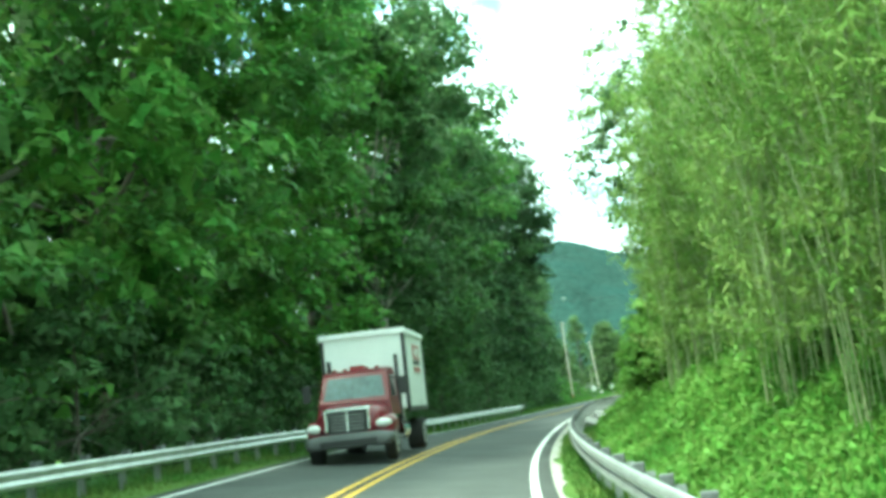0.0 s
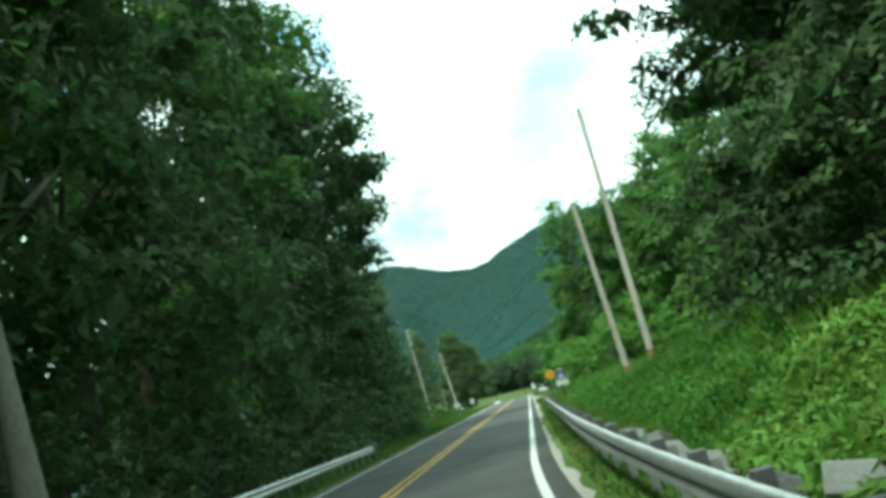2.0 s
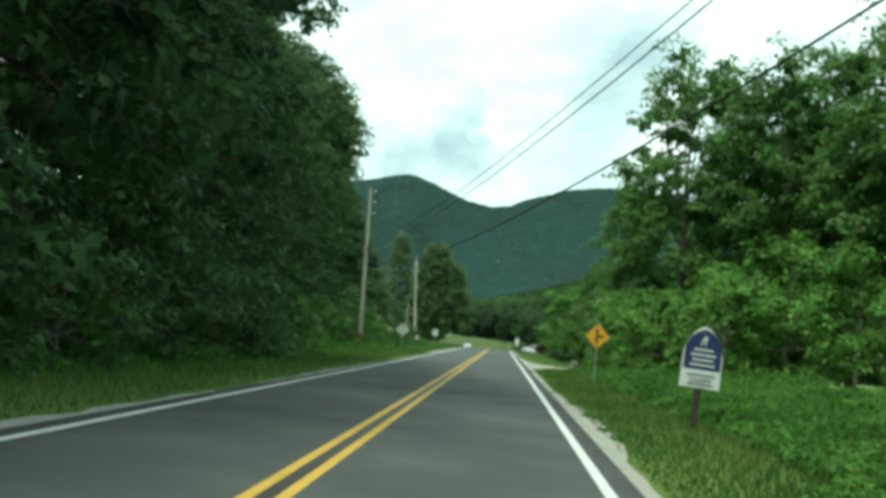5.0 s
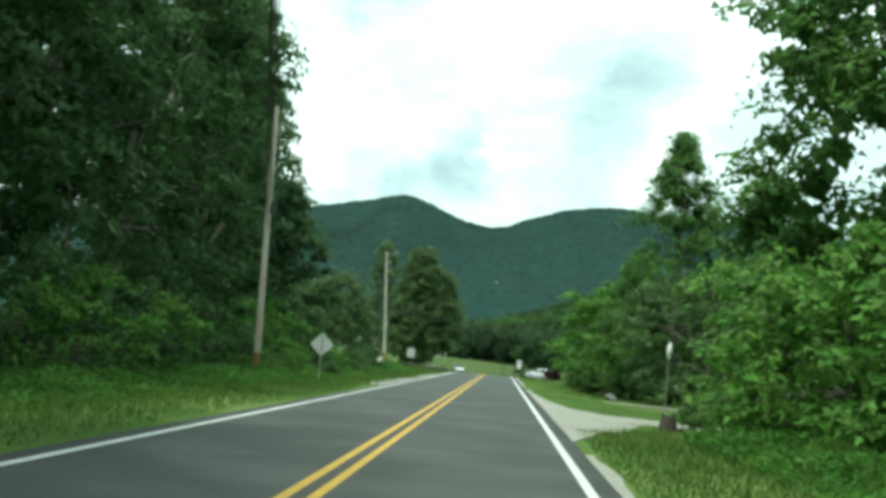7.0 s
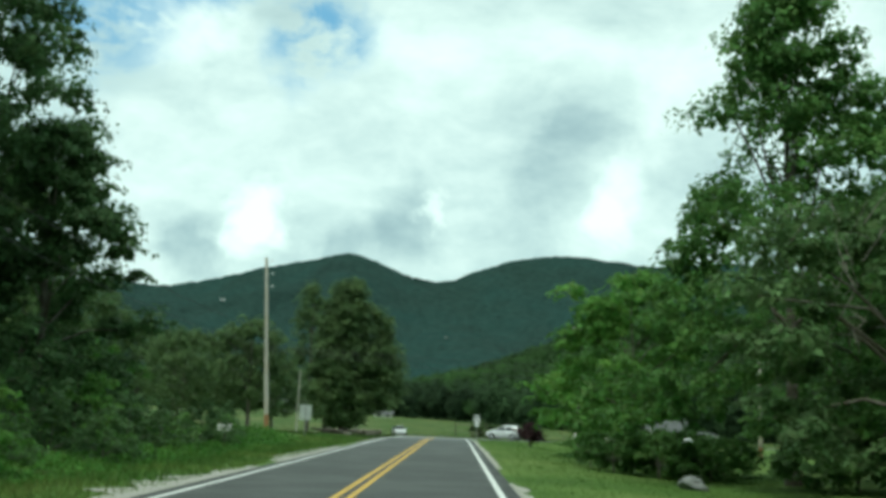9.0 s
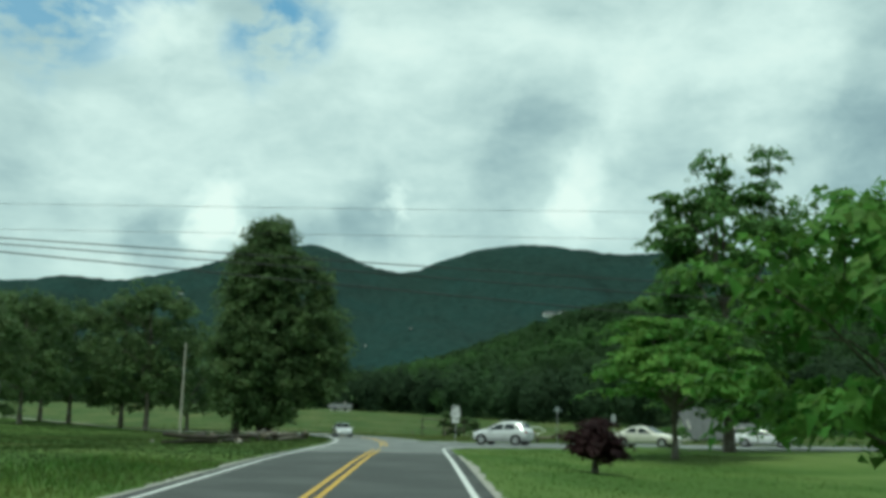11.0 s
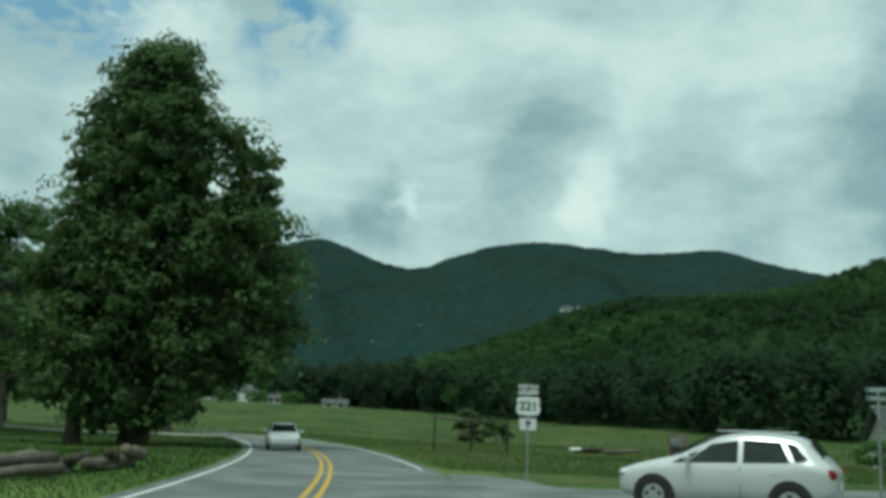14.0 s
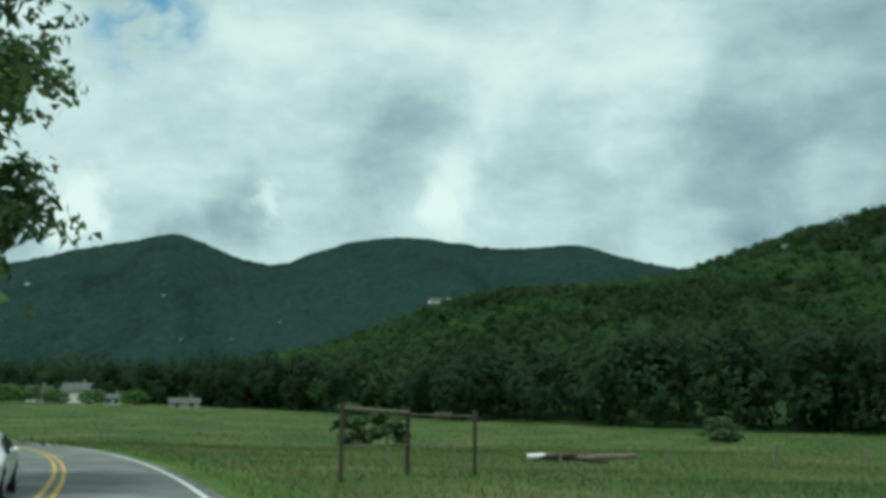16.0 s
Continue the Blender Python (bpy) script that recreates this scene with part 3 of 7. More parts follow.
def crown_lobes(rng, count, profile, z0, z1, radius, face=None):
    """Places of the leaf clusters: mostly towards the outside of a crown of the given profile."""
    h = rng.uniform(0, 1, count) ** 0.9
    a = rng.uniform(0, 2 * math.pi, count)
    if face is not None:
        a = math.radians(face) + np.where(rng.uniform(0, 1, count) < 0.72, rng.normal(0, 1.0, count), a)
    out = np.sqrt(rng.uniform(0.25, 1.0, count))
    r = radius * profile(h) * out
    wob = 1 + 0.14 * np.sin(3 * a + 5 * h) + 0.08 * np.sin(7 * a + 1.7)
    return np.stack([np.cos(a) * r * wob, np.sin(a) * r * wob, z0 + (z1 - z0) * h], 1), h


def round_profile(h):
    return np.sqrt(np.clip(1 - (2 * h - 0.85) ** 2 / 1.45, 0.03, 1))


def tall_profile(h):
    return np.clip(0.62 + 0.9 * h - 1.25 * h**3, 0.12, 1)


def skirt_profile(h):
    return np.clip(0.78 + 0.5 * np.sin(h * 4.2) * 0.4 - 0.75 * np.maximum(h - 0.6, 0) ** 1.2 * 2, 0.15, 1)


def column_profile(h):
    return np.interp(h, (0, 0.2, 0.35, 0.5, 0.7, 0.9, 1), (0.56, 0.74, 0.96, 1.2, 1.38, 1.15, 0.5))


def flat_profile(h):
    return np.clip(1.0 - 0.55 * h, 0.1, 1)


def crown_mesh(name, seed, mat, radius, z0, z1, profile, lobes, per_lobe, lobe_size, leaf, flat=0.65, up=0.35, face=None, more=(), inner=40):
    rng = np.random.default_rng(seed)
    cs, hs = crown_lobes(rng, lobes, profile, z0, z1, radius, face)
    if len(more):
        cs = np.concatenate([cs, np.array(more, dtype=float)])
        lobes = len(cs)
    k = rng.uniform(0.55, 1.4, lobes)[:, None]
    size = lobe_size * k[:, None]
    away = cs * np.array([1, 1, 0])
    away /= np.maximum(np.linalg.norm(away, axis=1, keepdims=True), 0.4)

    def bough(d, r):
        """Offsets in a cluster that is stretched outwards and bends down at its end."""
        off = d * r * size * np.array([1, 1, flat])
        along = (off * away[:, None]).sum(2, keepdims=True)
        off = off + away[:, None] * along * 0.18
        off[:, :, 2] -= 0.14 * np.clip(along[:, :, 0] / size[:, :, 0] + 0.3, 0, None) ** 2 * size[:, :, 0]
        return (cs[:, None] + off).reshape(-1, 3)

    # each cluster is made of a few rounded tufts
    tufts = rng.normal(size=(lobes, 7, 3)) + np.array([0, 0, 0.25])
    tufts /= np.linalg.norm(tufts, axis=2, keepdims=True)
    tufts[:, :, 2] = np.where(tufts[:, :, 2] < -0.3, -tufts[:, :, 2] * 0.6, tufts[:, :, 2])
    tufts = np.take_along_axis(tufts, rng.integers(0, 7, (lobes, per_lobe, 1)).repeat(3, 2), 1)
    d = rng.normal(size=(lobes, per_lobe, 3))
    d /= np.linalg.norm(d, axis=2, keepdims=True)
    d[:, :, 2] = np.where(d[:, :, 2] < -0.4, -d[:, :, 2], d[:, :, 2])
    c = bough(tufts * 0.74 + d * rng.uniform(0.22, 0.44, (lobes, per_lobe, 1)), 1.0)
    nrm = (tufts * 0.5 + d * 0.7 + np.array([0, 0, up]) + rng.normal(size=d.shape) * 0.35).reshape(-1, 3)
    v, f = leaves(c, nrm, leaf, leaf * 0.7, rng)
    # shaded inner foliage of each cluster
    d2 = rng.normal(size=(lobes, inner, 3))
    d2 *= 0.46 * rng.uniform(0, 1, (lobes, inner, 1)) ** 0.4 / np.linalg.norm(d2, axis=2, keepdims=True)
    c2 = bough(d2, 1.0) - np.repeat(away, inner, 0) * lobe_size * 0.25
    v2, f2 = leaves(c2, rng.normal(size=c2.shape), min(lobe_size * 0.36, 0.5), min(lobe_size * 0.27, 0.38), rng)
    return mesh_data(name, np.concatenate([v, v2]), np.concatenate([f, f2 + len(v)]), mat), cs


def trunk_mesh(name, seed, mat, height, girth, tips, lean=(0, 0), limbs=12, fork=0.3):
    """A tapering trunk with limbs that reach into the crown."""
    rng = random.Random(seed)
    line = []
    for i in range(7):
        w = i / 6
        line.append(Vector((lean[0] * w * w + rng.uniform(-0.12, 0.12) * w, lean[1] * w * w + rng.uniform(-0.12, 0.12) * w, -0.35 + (height + 0.35) * w)))
    radii = [girth * (1.35 if i == 0 else 1.0) * (1 - 0.86 * (i / 6) ** 0.9) for i in range(7)]
    parts = [(line, radii, 9)]
    for q in rng.sample(list(range(len(tips))), min(limbs, len(tips))):
        tip = Vector(tips[q])
        z = min(max(tip.z * rng.uniform(0.45, 0.8), height * fork), height * 0.93)
        w = (z + 0.35) / (height + 0.35)
        i = min(int(w * 6), 5)
        start = line[i].lerp(line[i + 1], w * 6 - i)
        r = girth * (1 - 0.86 * w**0.9) * 0.55
        mid = start.lerp(tip, 0.5) + Vector((rng.uniform(-0.4, 0.4), rng.uniform(-0.4, 0.4), 0.10 * (tip - start).length))
        parts.append(([start, mid, tip], [r, r * 0.6, 0.02], 5))
    return tubes(name, parts, mat)


def make_tree(name, seed, at, label, category="tree", height=22.0, radius=5.0, base=0.12, profile=skirt_profile, lobes=70, per_lobe=105, lobe_size=1.5, leaf=0.42, girth=0.3, leaf_mat=None, bark=None, lean=(0, 0), limbs=14, flat=0.65, group="", face=None, more=(), inner=40):
    e = thing(name, at, label, category, group=group)
    crown, tips = crown_mesh("crown", seed, leaf_mat or M_LEAF_MID, radius, height * base, height * 0.97, profile, lobes, per_lobe, lobe_size, leaf, flat, face=face, more=more, inner=inner)
    trunk = trunk_mesh("trunk", seed, bark or M_BARK, height * 0.92, girth, tips, lean, limbs)
    hang(new("trunk", trunk), e)
    hang(new("crown", crown), e)
    return e


def place(x, y, turn=0.0, size=1.0, sink=0.0, stretch=1.0):
    z = float(ground_z(x, y)) - sink
    return pose(x, y, z, 0, 0, turn) @ Matrix.Diagonal((size, size, size * stretch, 1))


def wood_row(seeds, spots, group, label_of, swing=180):
    """Copies of a few model trees at (x, y, height) spots."""
    for i, (x, y, h) in enumerate(spots):
        model, tall = seeds[i % len(seeds)]
        rng = random.Random(i * 7 + int(abs(x) * 10))
        c = copy_thing(model, place(x, y, rng.uniform(-swing, swing), h / tall, 0.05, rng.uniform(0.95, 1.08)))
        tagged(c, label_of, "tree", group)


# ---- woods beside the road ----
def woods():
    rng = random.Random(11)
    wood = "woodland trees along the road"
    lab_l, lab_r = "tall leafy deciduous tree at the dark woodland edge", "leafy green tree on the bank beside the road"
    front = []
    y = -104.0
    while y < 44:
        front.append((float(road_x(y)) - (12.6 if y < -8 else 14.4) + rng.uniform(-0.8, 0.8), y, rng.uniform(28, 34)))
        y += rng.uniform(6.0, 7.6)
    while y < 128:
        front.append((-17.2 - 0.045 * (y - 44) + rng.uniform(-0.8, 0.8) - (3.0 if y > 104 else 0), y, rng.uniform(25, 30)))
        y += rng.uniform(7.0, 9.0)
    behind = []
    y = -110.0
    while y < 118:
        behind.append((float(road_x(y)) - 21 - max(0, y - 40) * 0.05 + rng.uniform(-1.5, 1.5), y, rng.uniform(22, 28)))
        y += rng.uniform(10, 13)
    models = []
    for i, (sd, mat, prof) in enumerate(((3, M_LEAF_DARK, column_profile), (4, M_LEAF_FRESH, column_profile), (5, M_LEAF_DARK, tall_profile), (6, M_LEAF_LIGHT, column_profile))):
        x, y, h = front[i]
        t = make_tree("tree", sd, (x, y, float(ground_z(x, y))), lab_l, height=24, radius=6.1, base=0.06 if sd != 5 else 0.16, profile=prof, lobes=105, per_lobe=100, lobe_size=1.5, leaf=0.30, inner=22, girth=0.30, leaf_mat=mat, bark=M_PALE_BARK if sd == 5 else None, flat=0.82, face=-40, group=wood)
        models.append((t, 24.0))
    wood_row([models[1], models[3]], [q for q in front[4:] if q[1] < -36], wood, lab_l, 35)
    wood_row([models[0], models[2], models[0], models[1]], [q for q in front[4:] if -36 <= q[1] < 2], wood, lab_l, 35)
    # this stretch carries its backlit darkness in the leaf colour
    deep = [q for q in front[4:] if 2 <= q[1] < 44]
    x, y, h = deep[0]
    backlit_tree = make_tree("tree", 9, (x, y, float(ground_z(x, y))), "tall tree at the woodland edge, leaves darkened as if backlit", height=24, radius=6.0, base=0.06, profile=column_profile, lobes=105, per_lobe=95, lobe_size=1.45, leaf=0.30, inner=18, girth=0.30, leaf_mat=M_LEAF_BACKLIT, flat=0.7, face=-40, group=wood)
    wood_row([(backlit_tree, 24.0), (backlit_tree, 24.0), models[0]], deep[1:], wood, "tall tree in a woodland row darkened as if backlit", 35)
    wood_row([models[2]], [q for q in front[4:] if q[1] >= 44], wood, lab_l, 90)
    x, y, h = behind[0]
    plain = make_tree("tree", 7, (x, y, float(ground_z(x, y))), lab_l, height=24, radius=5.6, base=0.05, profile=skirt_profile, lobes=80, per_lobe=45, lobe_size=1.9, leaf=0.6, girth=0.27, leaf_mat=M_LEAF_DARK, group=wood, inner=20)
    wood_row([(plain, 24.0)], behind[1:], wood, lab_l)
    wood_row([(plain, 24.0)], [(float(road_x(q)) - 27.5, q, 24) for q in (-84, -76, -68, -60, -52)] + [(-23.5, -45.5, 24), (-18.5, -52.5, 22), (-18.0, -61, 22), (-22, -39, 24)], wood, lab_l)
    # right-hand side
    right = [(15.5, -44, 20), (19, -51, 21), (14.2, -36, 17), (20, -40, 19), (14.0, -28, 13), (18, -27, 16), (23, -20, 15), (27, -10, 17), (24, 2, 16), (30, -2, 19), (29, 10, 23), (25.5, 16, 20), (33, 18, 25), (30, 27, 25), (25, 33, 22), (35, 36, 27), (26, 44, 23),
             (28, 58, 22), (33, 66, 22), (24, 72, 19), (24, -60, 22), (28, -75, 22), (26, -92, 22), (30, -48, 22), (27, -32, 20)]
    r_models = []
    for i, (sd, mat, prof) in enumerate(((13, M_LEAF_FRESH, round_profile), (14, M_LEAF_FRESH, tall_profile), (15, M_LEAF_DARK, skirt_profile))):
        x, y, h = right[i]
        t = make_tree("tree", sd, (x, y, float(ground_z(x, y))), lab_r, height=19, radius=5.0, base=0.10, profile=prof, lobes=105, per_lobe=105, lobe_size=1.3, leaf=0.28, inner=26, girth=0.23, leaf_mat=mat, flat=0.85, face=-120, group=wood)
        r_models.append((t, 19.0))
    wood_row(r_models, [s for s in right[3:] if s[0] < 27], wood, lab_r, 40)
    wood_row([(plain, 24.0)], [s for s in right[3:] if s[0] >= 27], wood, lab_r)
    near = make_tree("tree", 16, (12.8, -49.5, float(ground_z(12.8, -49.5))), "dark leafy tree leaning over the bank", height=15.2, radius=4.1, base=0.10, profile=skirt_profile, lobes=120, per_lobe=170, lobe_size=1.0, leaf=0.20, inner=20, girth=0.2, leaf_mat=M_LEAF_DARK, flat=0.8, face=-110, group=wood)
    for x, y, s, tn in ((13.4, -45, 1.12, -25), (15.5, -52, 1.18, 30)):
        copy_thing(near, place(x, y, tn, s))
    bank = make_tree("bank_tree", 17, (13.0, 62, float(ground_z(13, 62))), "full-crowned green tree above the verge", height=21.5, radius=4.9, base=0.09, profile=lambda h: np.clip(0.95 - 0.35 * (h - 0.3) ** 2 - 0.75 * np.maximum(h - 0.55, 0) ** 1.1, 0.15, 1), lobes=150, per_lobe=140, lobe_size=1.3, leaf=0.26, flat=0.9, inner=24, girth=0.28, leaf_mat=M_LEAF_FRESH, group=wood)
    for x, y, s, tn in ((18.0, 56.5, 0.93, 100), (22.5, 57, 1.0, 200), (23, 48, 1.1, 300), (19.5, 66, 0.95, 50)):
        copy_thing(bank, place(x, y, tn, s))
    # light green understorey on the bank
    shrub = make_tree("shrub", 31, (10.2, 49, float(ground_z(10.2, 49))), "light green leafy shrub at the foot of the trees", "shrub", height=4.2, radius=2.6, base=0.05, profile=round_profile, lobes=36, per_lobe=75, lobe_size=0.8, leaf=0.20, inner=14, girth=0.07, leaf_mat=M_LEAF_LIGHT, group="shrubs under the trees")
    for i, (x, y, h) in enumerate([(9.6, 55, 4.6), (12.5, 45, 5.0), (14, 52, 6), (17, 40, 6), (19, 33, 5.5), (21, 24, 6), (20.5, 13, 5.5), (19.5, 4, 5), (18, -8, 4.6), (16, -17, 4), (12.8, -22, 4.2), (13.3, -31, 4.8), (10.8, 60, 4.0), (16, 47, 7), (12, 66, 3.6), (15.5, 71, 3.2), (23, 38, 7), (22, 8, 7), (13.5, 68, 7.5), (17, 62, 6),
                                   (10.2, -59, 3.8), (10.8, -54, 4.4), (10.0, -50, 3.2), (-9.4, 50, 3.0), (-10.5, 62, 3.4), (-11.5, 72, 3.2), (-13, 92, 4.0), (-13.5, 100, 4.6), (-15.5, 110, 3.0), (-14.5, 119, 3.2), (-20, 134, 5), (-9.0, 36, 2.2), (-9.2, 22, 2.4), (-8.8, 8, 2.0)]):
        c = copy_thing(shrub, place(x, y, i * 77 % 360, (0.62 if y < -45 else 1) * h / 4.2, 0.05))
        tagged(c, "light green leafy shrub on the bank" if y < -45 else "light green leafy shrub at the foot of the trees" if x > 0 else "leafy shrub at the woodland edge", "shrub")
    dark = make_tree("shrub", 37, (-8.6, -20, float(ground_z(-8.6, -20))), "dark leafy undergrowth shrub behind the guardrail", "shrub", height=4.5, radius=2.7, base=0.03, profile=skirt_profile, lobes=42, per_lobe=44, lobe_size=0.85, leaf=0.23, inner=10, girth=0.06, leaf_mat=M_LEAF_DARK, group="shrubs under the trees")
    y = -98.0
    rng2 = random.Random(5)
    while y < 88:
        x = float(road_x(y)) - rng2.uniform(8.6, 10.2) - (4.0 if y > 44 else 0)
        if -50 < y < -33:
            x -= 2.6
        if abs(y + 20) > 2:
            copy_thing(dark, place(x, y, rng2.uniform(0, 360), rng2.uniform(0.7, 1.25), 0.05))
        y += rng2.uniform(3.0, 4.6)
    make_tree("tree", 47, (-19.0, 124, float(ground_z(-19.0, 124))), "dark rounded tree leafy down to the ground at the wood's end", height=16.5, radius=4.9, base=0.03, profile=lambda h: np.clip(0.95 + 0.2 * h - 0.9 * h**3, 0.2, 1), lobes=150, per_lobe=110, lobe_size=1.2, leaf=0.26, girth=0.25, leaf_mat=M_LEAF_DARK, group=wood)
    tall = make_tree("shrub", 38, (11.5, -46, float(ground_z(11.5, -46))), "tall dark leafy shrub overhanging the bank", "shrub", height=6.8, radius=4.0, base=0.03, profile=skirt_profile, lobes=95, per_lobe=150, lobe_size=0.95, leaf=0.17, inner=22, girth=0.09, leaf_mat=M_LEAF_DARK, group="shrubs under the trees")
    copy_thing(tall, place(10.6, -42.5, 70, 0.76))
    for x, y, s in ((-7.6, -42.2, 0.75), (-8.8, -46, 0.8), (9.8, -38, 0.9), (10.0, -32.5, 0.8), (-17.0, 117, 1.2), (-16.0, 121.5, 1.05), (-18.5, 112, 1.3), (-16.6, 126, 0.9), (-20, 128, 1.3)):
        copy_thing(dark, place(x, y, x * 57 % 360, s, 0.05))
    # feathery bright bushes in front of the dark trees on the bank
    plume = make_tree("shrub", 39, (8.5, -55.6, float(ground_z(8.5, -55.6))), "bright yellow-green feathery bush on the bank", "shrub", height=3.6, radius=1.6, base=0.03, profile=lambda h: np.clip(1.0 - 0.75 * h**1.4, 0.15, 1), lobes=70, per_lobe=70, lobe_size=0.55, leaf=0.15, inner=16, girth=0.05, leaf_mat=M_WEEDS_BRIGHT, group="bright bushes on the bank")
    for x, y, s in ((9.0, -52.6, 1.0), (8.2, -58.4, 0.8), (10.0, -56.5, 1.1)):
        copy_thing(plume, place(x, y, x * 91 % 360, s, 0.05))
    # low bushes among the weeds of the left verge
    for k in range(24):
        y = 82 + 2.1 * k + rng2.uniform(-0.8, 0.8)
        x = float(road_x(y)) - rng2.uniform(8.0, 10.8)
        s = rng2.uniform(0.28, 0.50)
        c = copy_thing(dark if k % 3 else shrub, place(x, y, rng2.uniform(0, 360), s, 0.05))
        tagged(c, "low leafy bush among the weeds on the verge", "shrub")
    # the pale-barked tree close behind the left rail, and the low spreading bough over the road
    make_tree("pale_bark_tree", 41, (-7.0, -37.5, float(ground_z(-7.0, -37.5))), "tall tree with a pale smooth leaning trunk", height=25, radius=4.6, base=0.36, profile=round_profile, lobes=70, per_lobe=150, lobe_size=1.4, leaf=0.28, girth=0.36, leaf_mat=M_LEAF_MID, bark=M_PALE_BARK, lean=(-5.0, 5.0))
    over = [(5.0, -31.0, 18.6), (5.6, -31.4, 20.0), (6.6, -32.0, 17.4), (6.2, -31.2, 21.6), (7.4, -32.4, 19.4), (7.0, -32.0, 22.6), (8.4, -33.4, 20.8), (8.2, -33.0, 17.6), (8.8, -33.8, 23.2), (9.6, -34.6, 18.8), (9.8, -35.0, 21.8), (10.8, -36.0, 19.8), (10.4, -35.6, 23.6), (4.4, -33.0, 14.4), (4.9, -33.2, 13.5), (5.6, -33.6, 14.2), (6.5, -33.9, 13.0), (6.7, -33.8, 11.8), (7.4, -34.2, 14.8), (7.6, -34.5, 12.6), (8.4, -35.0, 11.0), (8.3, -33.0, 13.6), (8.9, -35.5, 12.0), (5.2, -34.4, 15.2), (6.2, -35.0, 15.6)]
    make_tree("overhanging_tree", 43, (11.6, -38, float(ground_z(11.6, -38))), "open-crowned tree with boughs reaching over the road", height=18.5, radius=6.4, base=0.10, profile=lambda h: np.clip(0.55 + 0.5 * h - 0.55 * np.maximum(h - 0.7, 0) * 2.6, 0.15, 1), lobes=190, per_lobe=120, lobe_size=1.0, leaf=0.2, inner=12, girth=0.22, leaf_mat=M_LEAF_DARK, lean=(-1.5, 0), limbs=40, more=[(x - 11.6, y + 38, z - float(ground_z(11.6, -38))) for x, y, z in over])


def bamboo():
    """A stand of tall canes on the bank behind the right-hand rail."""
    rng = np.random.default_rng(8)
    canes, leaf_c, leaf_n = [], [], []
    for i in range(30):
        h = rng.uniform(8.5, 12.5)
        a, r0 = rng.uniform(0, 2 * math.pi), rng.uniform(0, 1.0)
        bx, by = math.cos(a) * r0, math.sin(a) * r0
        lean_a, lean = rng.uniform(0, 2 * math.pi), rng.uniform(0.8, 3.4)
        pts = [(bx + math.cos(lean_a) * lean * w**2, by + math.sin(lean_a) * lean * w**2, -0.2 + h * w - 0.5 * lean * w**3) for w in (0, 0.25, 0.5, 0.75, 1.0)]
        g = rng.uniform(0.010, 0.021)
        canes.append((pts, [g, g, g * 0.85, g * 0.6, 0.006], 4))
        for q in range(rng.integers(11, 15)):
            w = rng.uniform(0.12, 1.0) ** 0.85
            j = min(int(w * 4), 3)
            p = np.array(pts[j]) + (np.array(pts[j + 1]) - np.array(pts[j])) * (w * 4 - j)
            d = rng.normal(size=3) * np.array([1, 1, 0.35])
            d /= np.linalg.norm(d)
            ln = rng.uniform(0.5, 1.3) * (1.15 - 0.5 * w)
            tip = p + d * ln + np.array([0, 0, 0.15])
            canes.append(([tuple(p), tuple(tip)], [0.006, 0.003], 3))
            for s in range(20):
                leaf_c.append(p + (tip - p) * rng.uniform(0.25, 1.05) + rng.normal(size=3) * 0.13)
                leaf_n.append(rng.normal(size=3) + np.array([0, 0, 0.5]))
    e = thing("bamboo_clump", (0, 0, 0), "stand of tall yellow-green bamboo canes on the bank", "bamboo", group="bamboo on the bank")
    hang(new("cane_stand", tubes("cane_stand", canes, M_CANE)), e)
    v, f = leaves(np.array(leaf_c), np.array(leaf_n), 0.25, 0.055, rng, droop=0.8)
    hang(new("foliage", mesh_data("foliage", v, f, M_BAMBOO_LEAF)), e)
    spots = []
    y = -94.0
    while y < -53:
        for k in range(3 if len(spots) % 2 else 2):
            spots.append((float(road_x(y)) + (8.7 if y > -79 else 7.2) + 2.4 * k + rng.uniform(-0.6, 0.6), y + rng.uniform(-0.9, 0.9), rng.uniform(0.8, 1.12) * (0.82 if k == 0 else 1.0)))
        y += 3.5
    e.matrix_basis = place(spots[0][0], spots[0][1], 0, 1.0)
    for i, (x, y, s) in enumerate(spots[1:]):
        copy_thing(e, place(x, y, i * 83 % 360, s))


def scattered_leaves(name, seed, count, where, tall, leaf, mat, label, clump=0.5):
    """Weeds as one mass of small leaves; where(rng, n) gives x, y and height factors."""
    rng = np.random.default_rng(seed)
    x, y, k = where(rng, count)
    z = ground_z(x, y)
    lump = 0.55 + 0.45 * ripple(x, y, 1.3) + 0.25 * ripple(x + 3, y, 4.1)
    top = np.clip(tall * k * lump, 0.08, None)
    c = np.stack([x, y, z + top * rng.uniform(0.25, 1.0, count) ** 0.6], 1)
    nrm = rng.normal(size=(count, 3)) * 0.7 + np.array([0, -0.3, 0.6])
    v, f = leaves(c, nrm, leaf, leaf * 0.42, rng, droop=-0.9)
    return tagged(new(name, mesh_data(name, v, f, mat)), label, "undergrowth", kind="stuff")


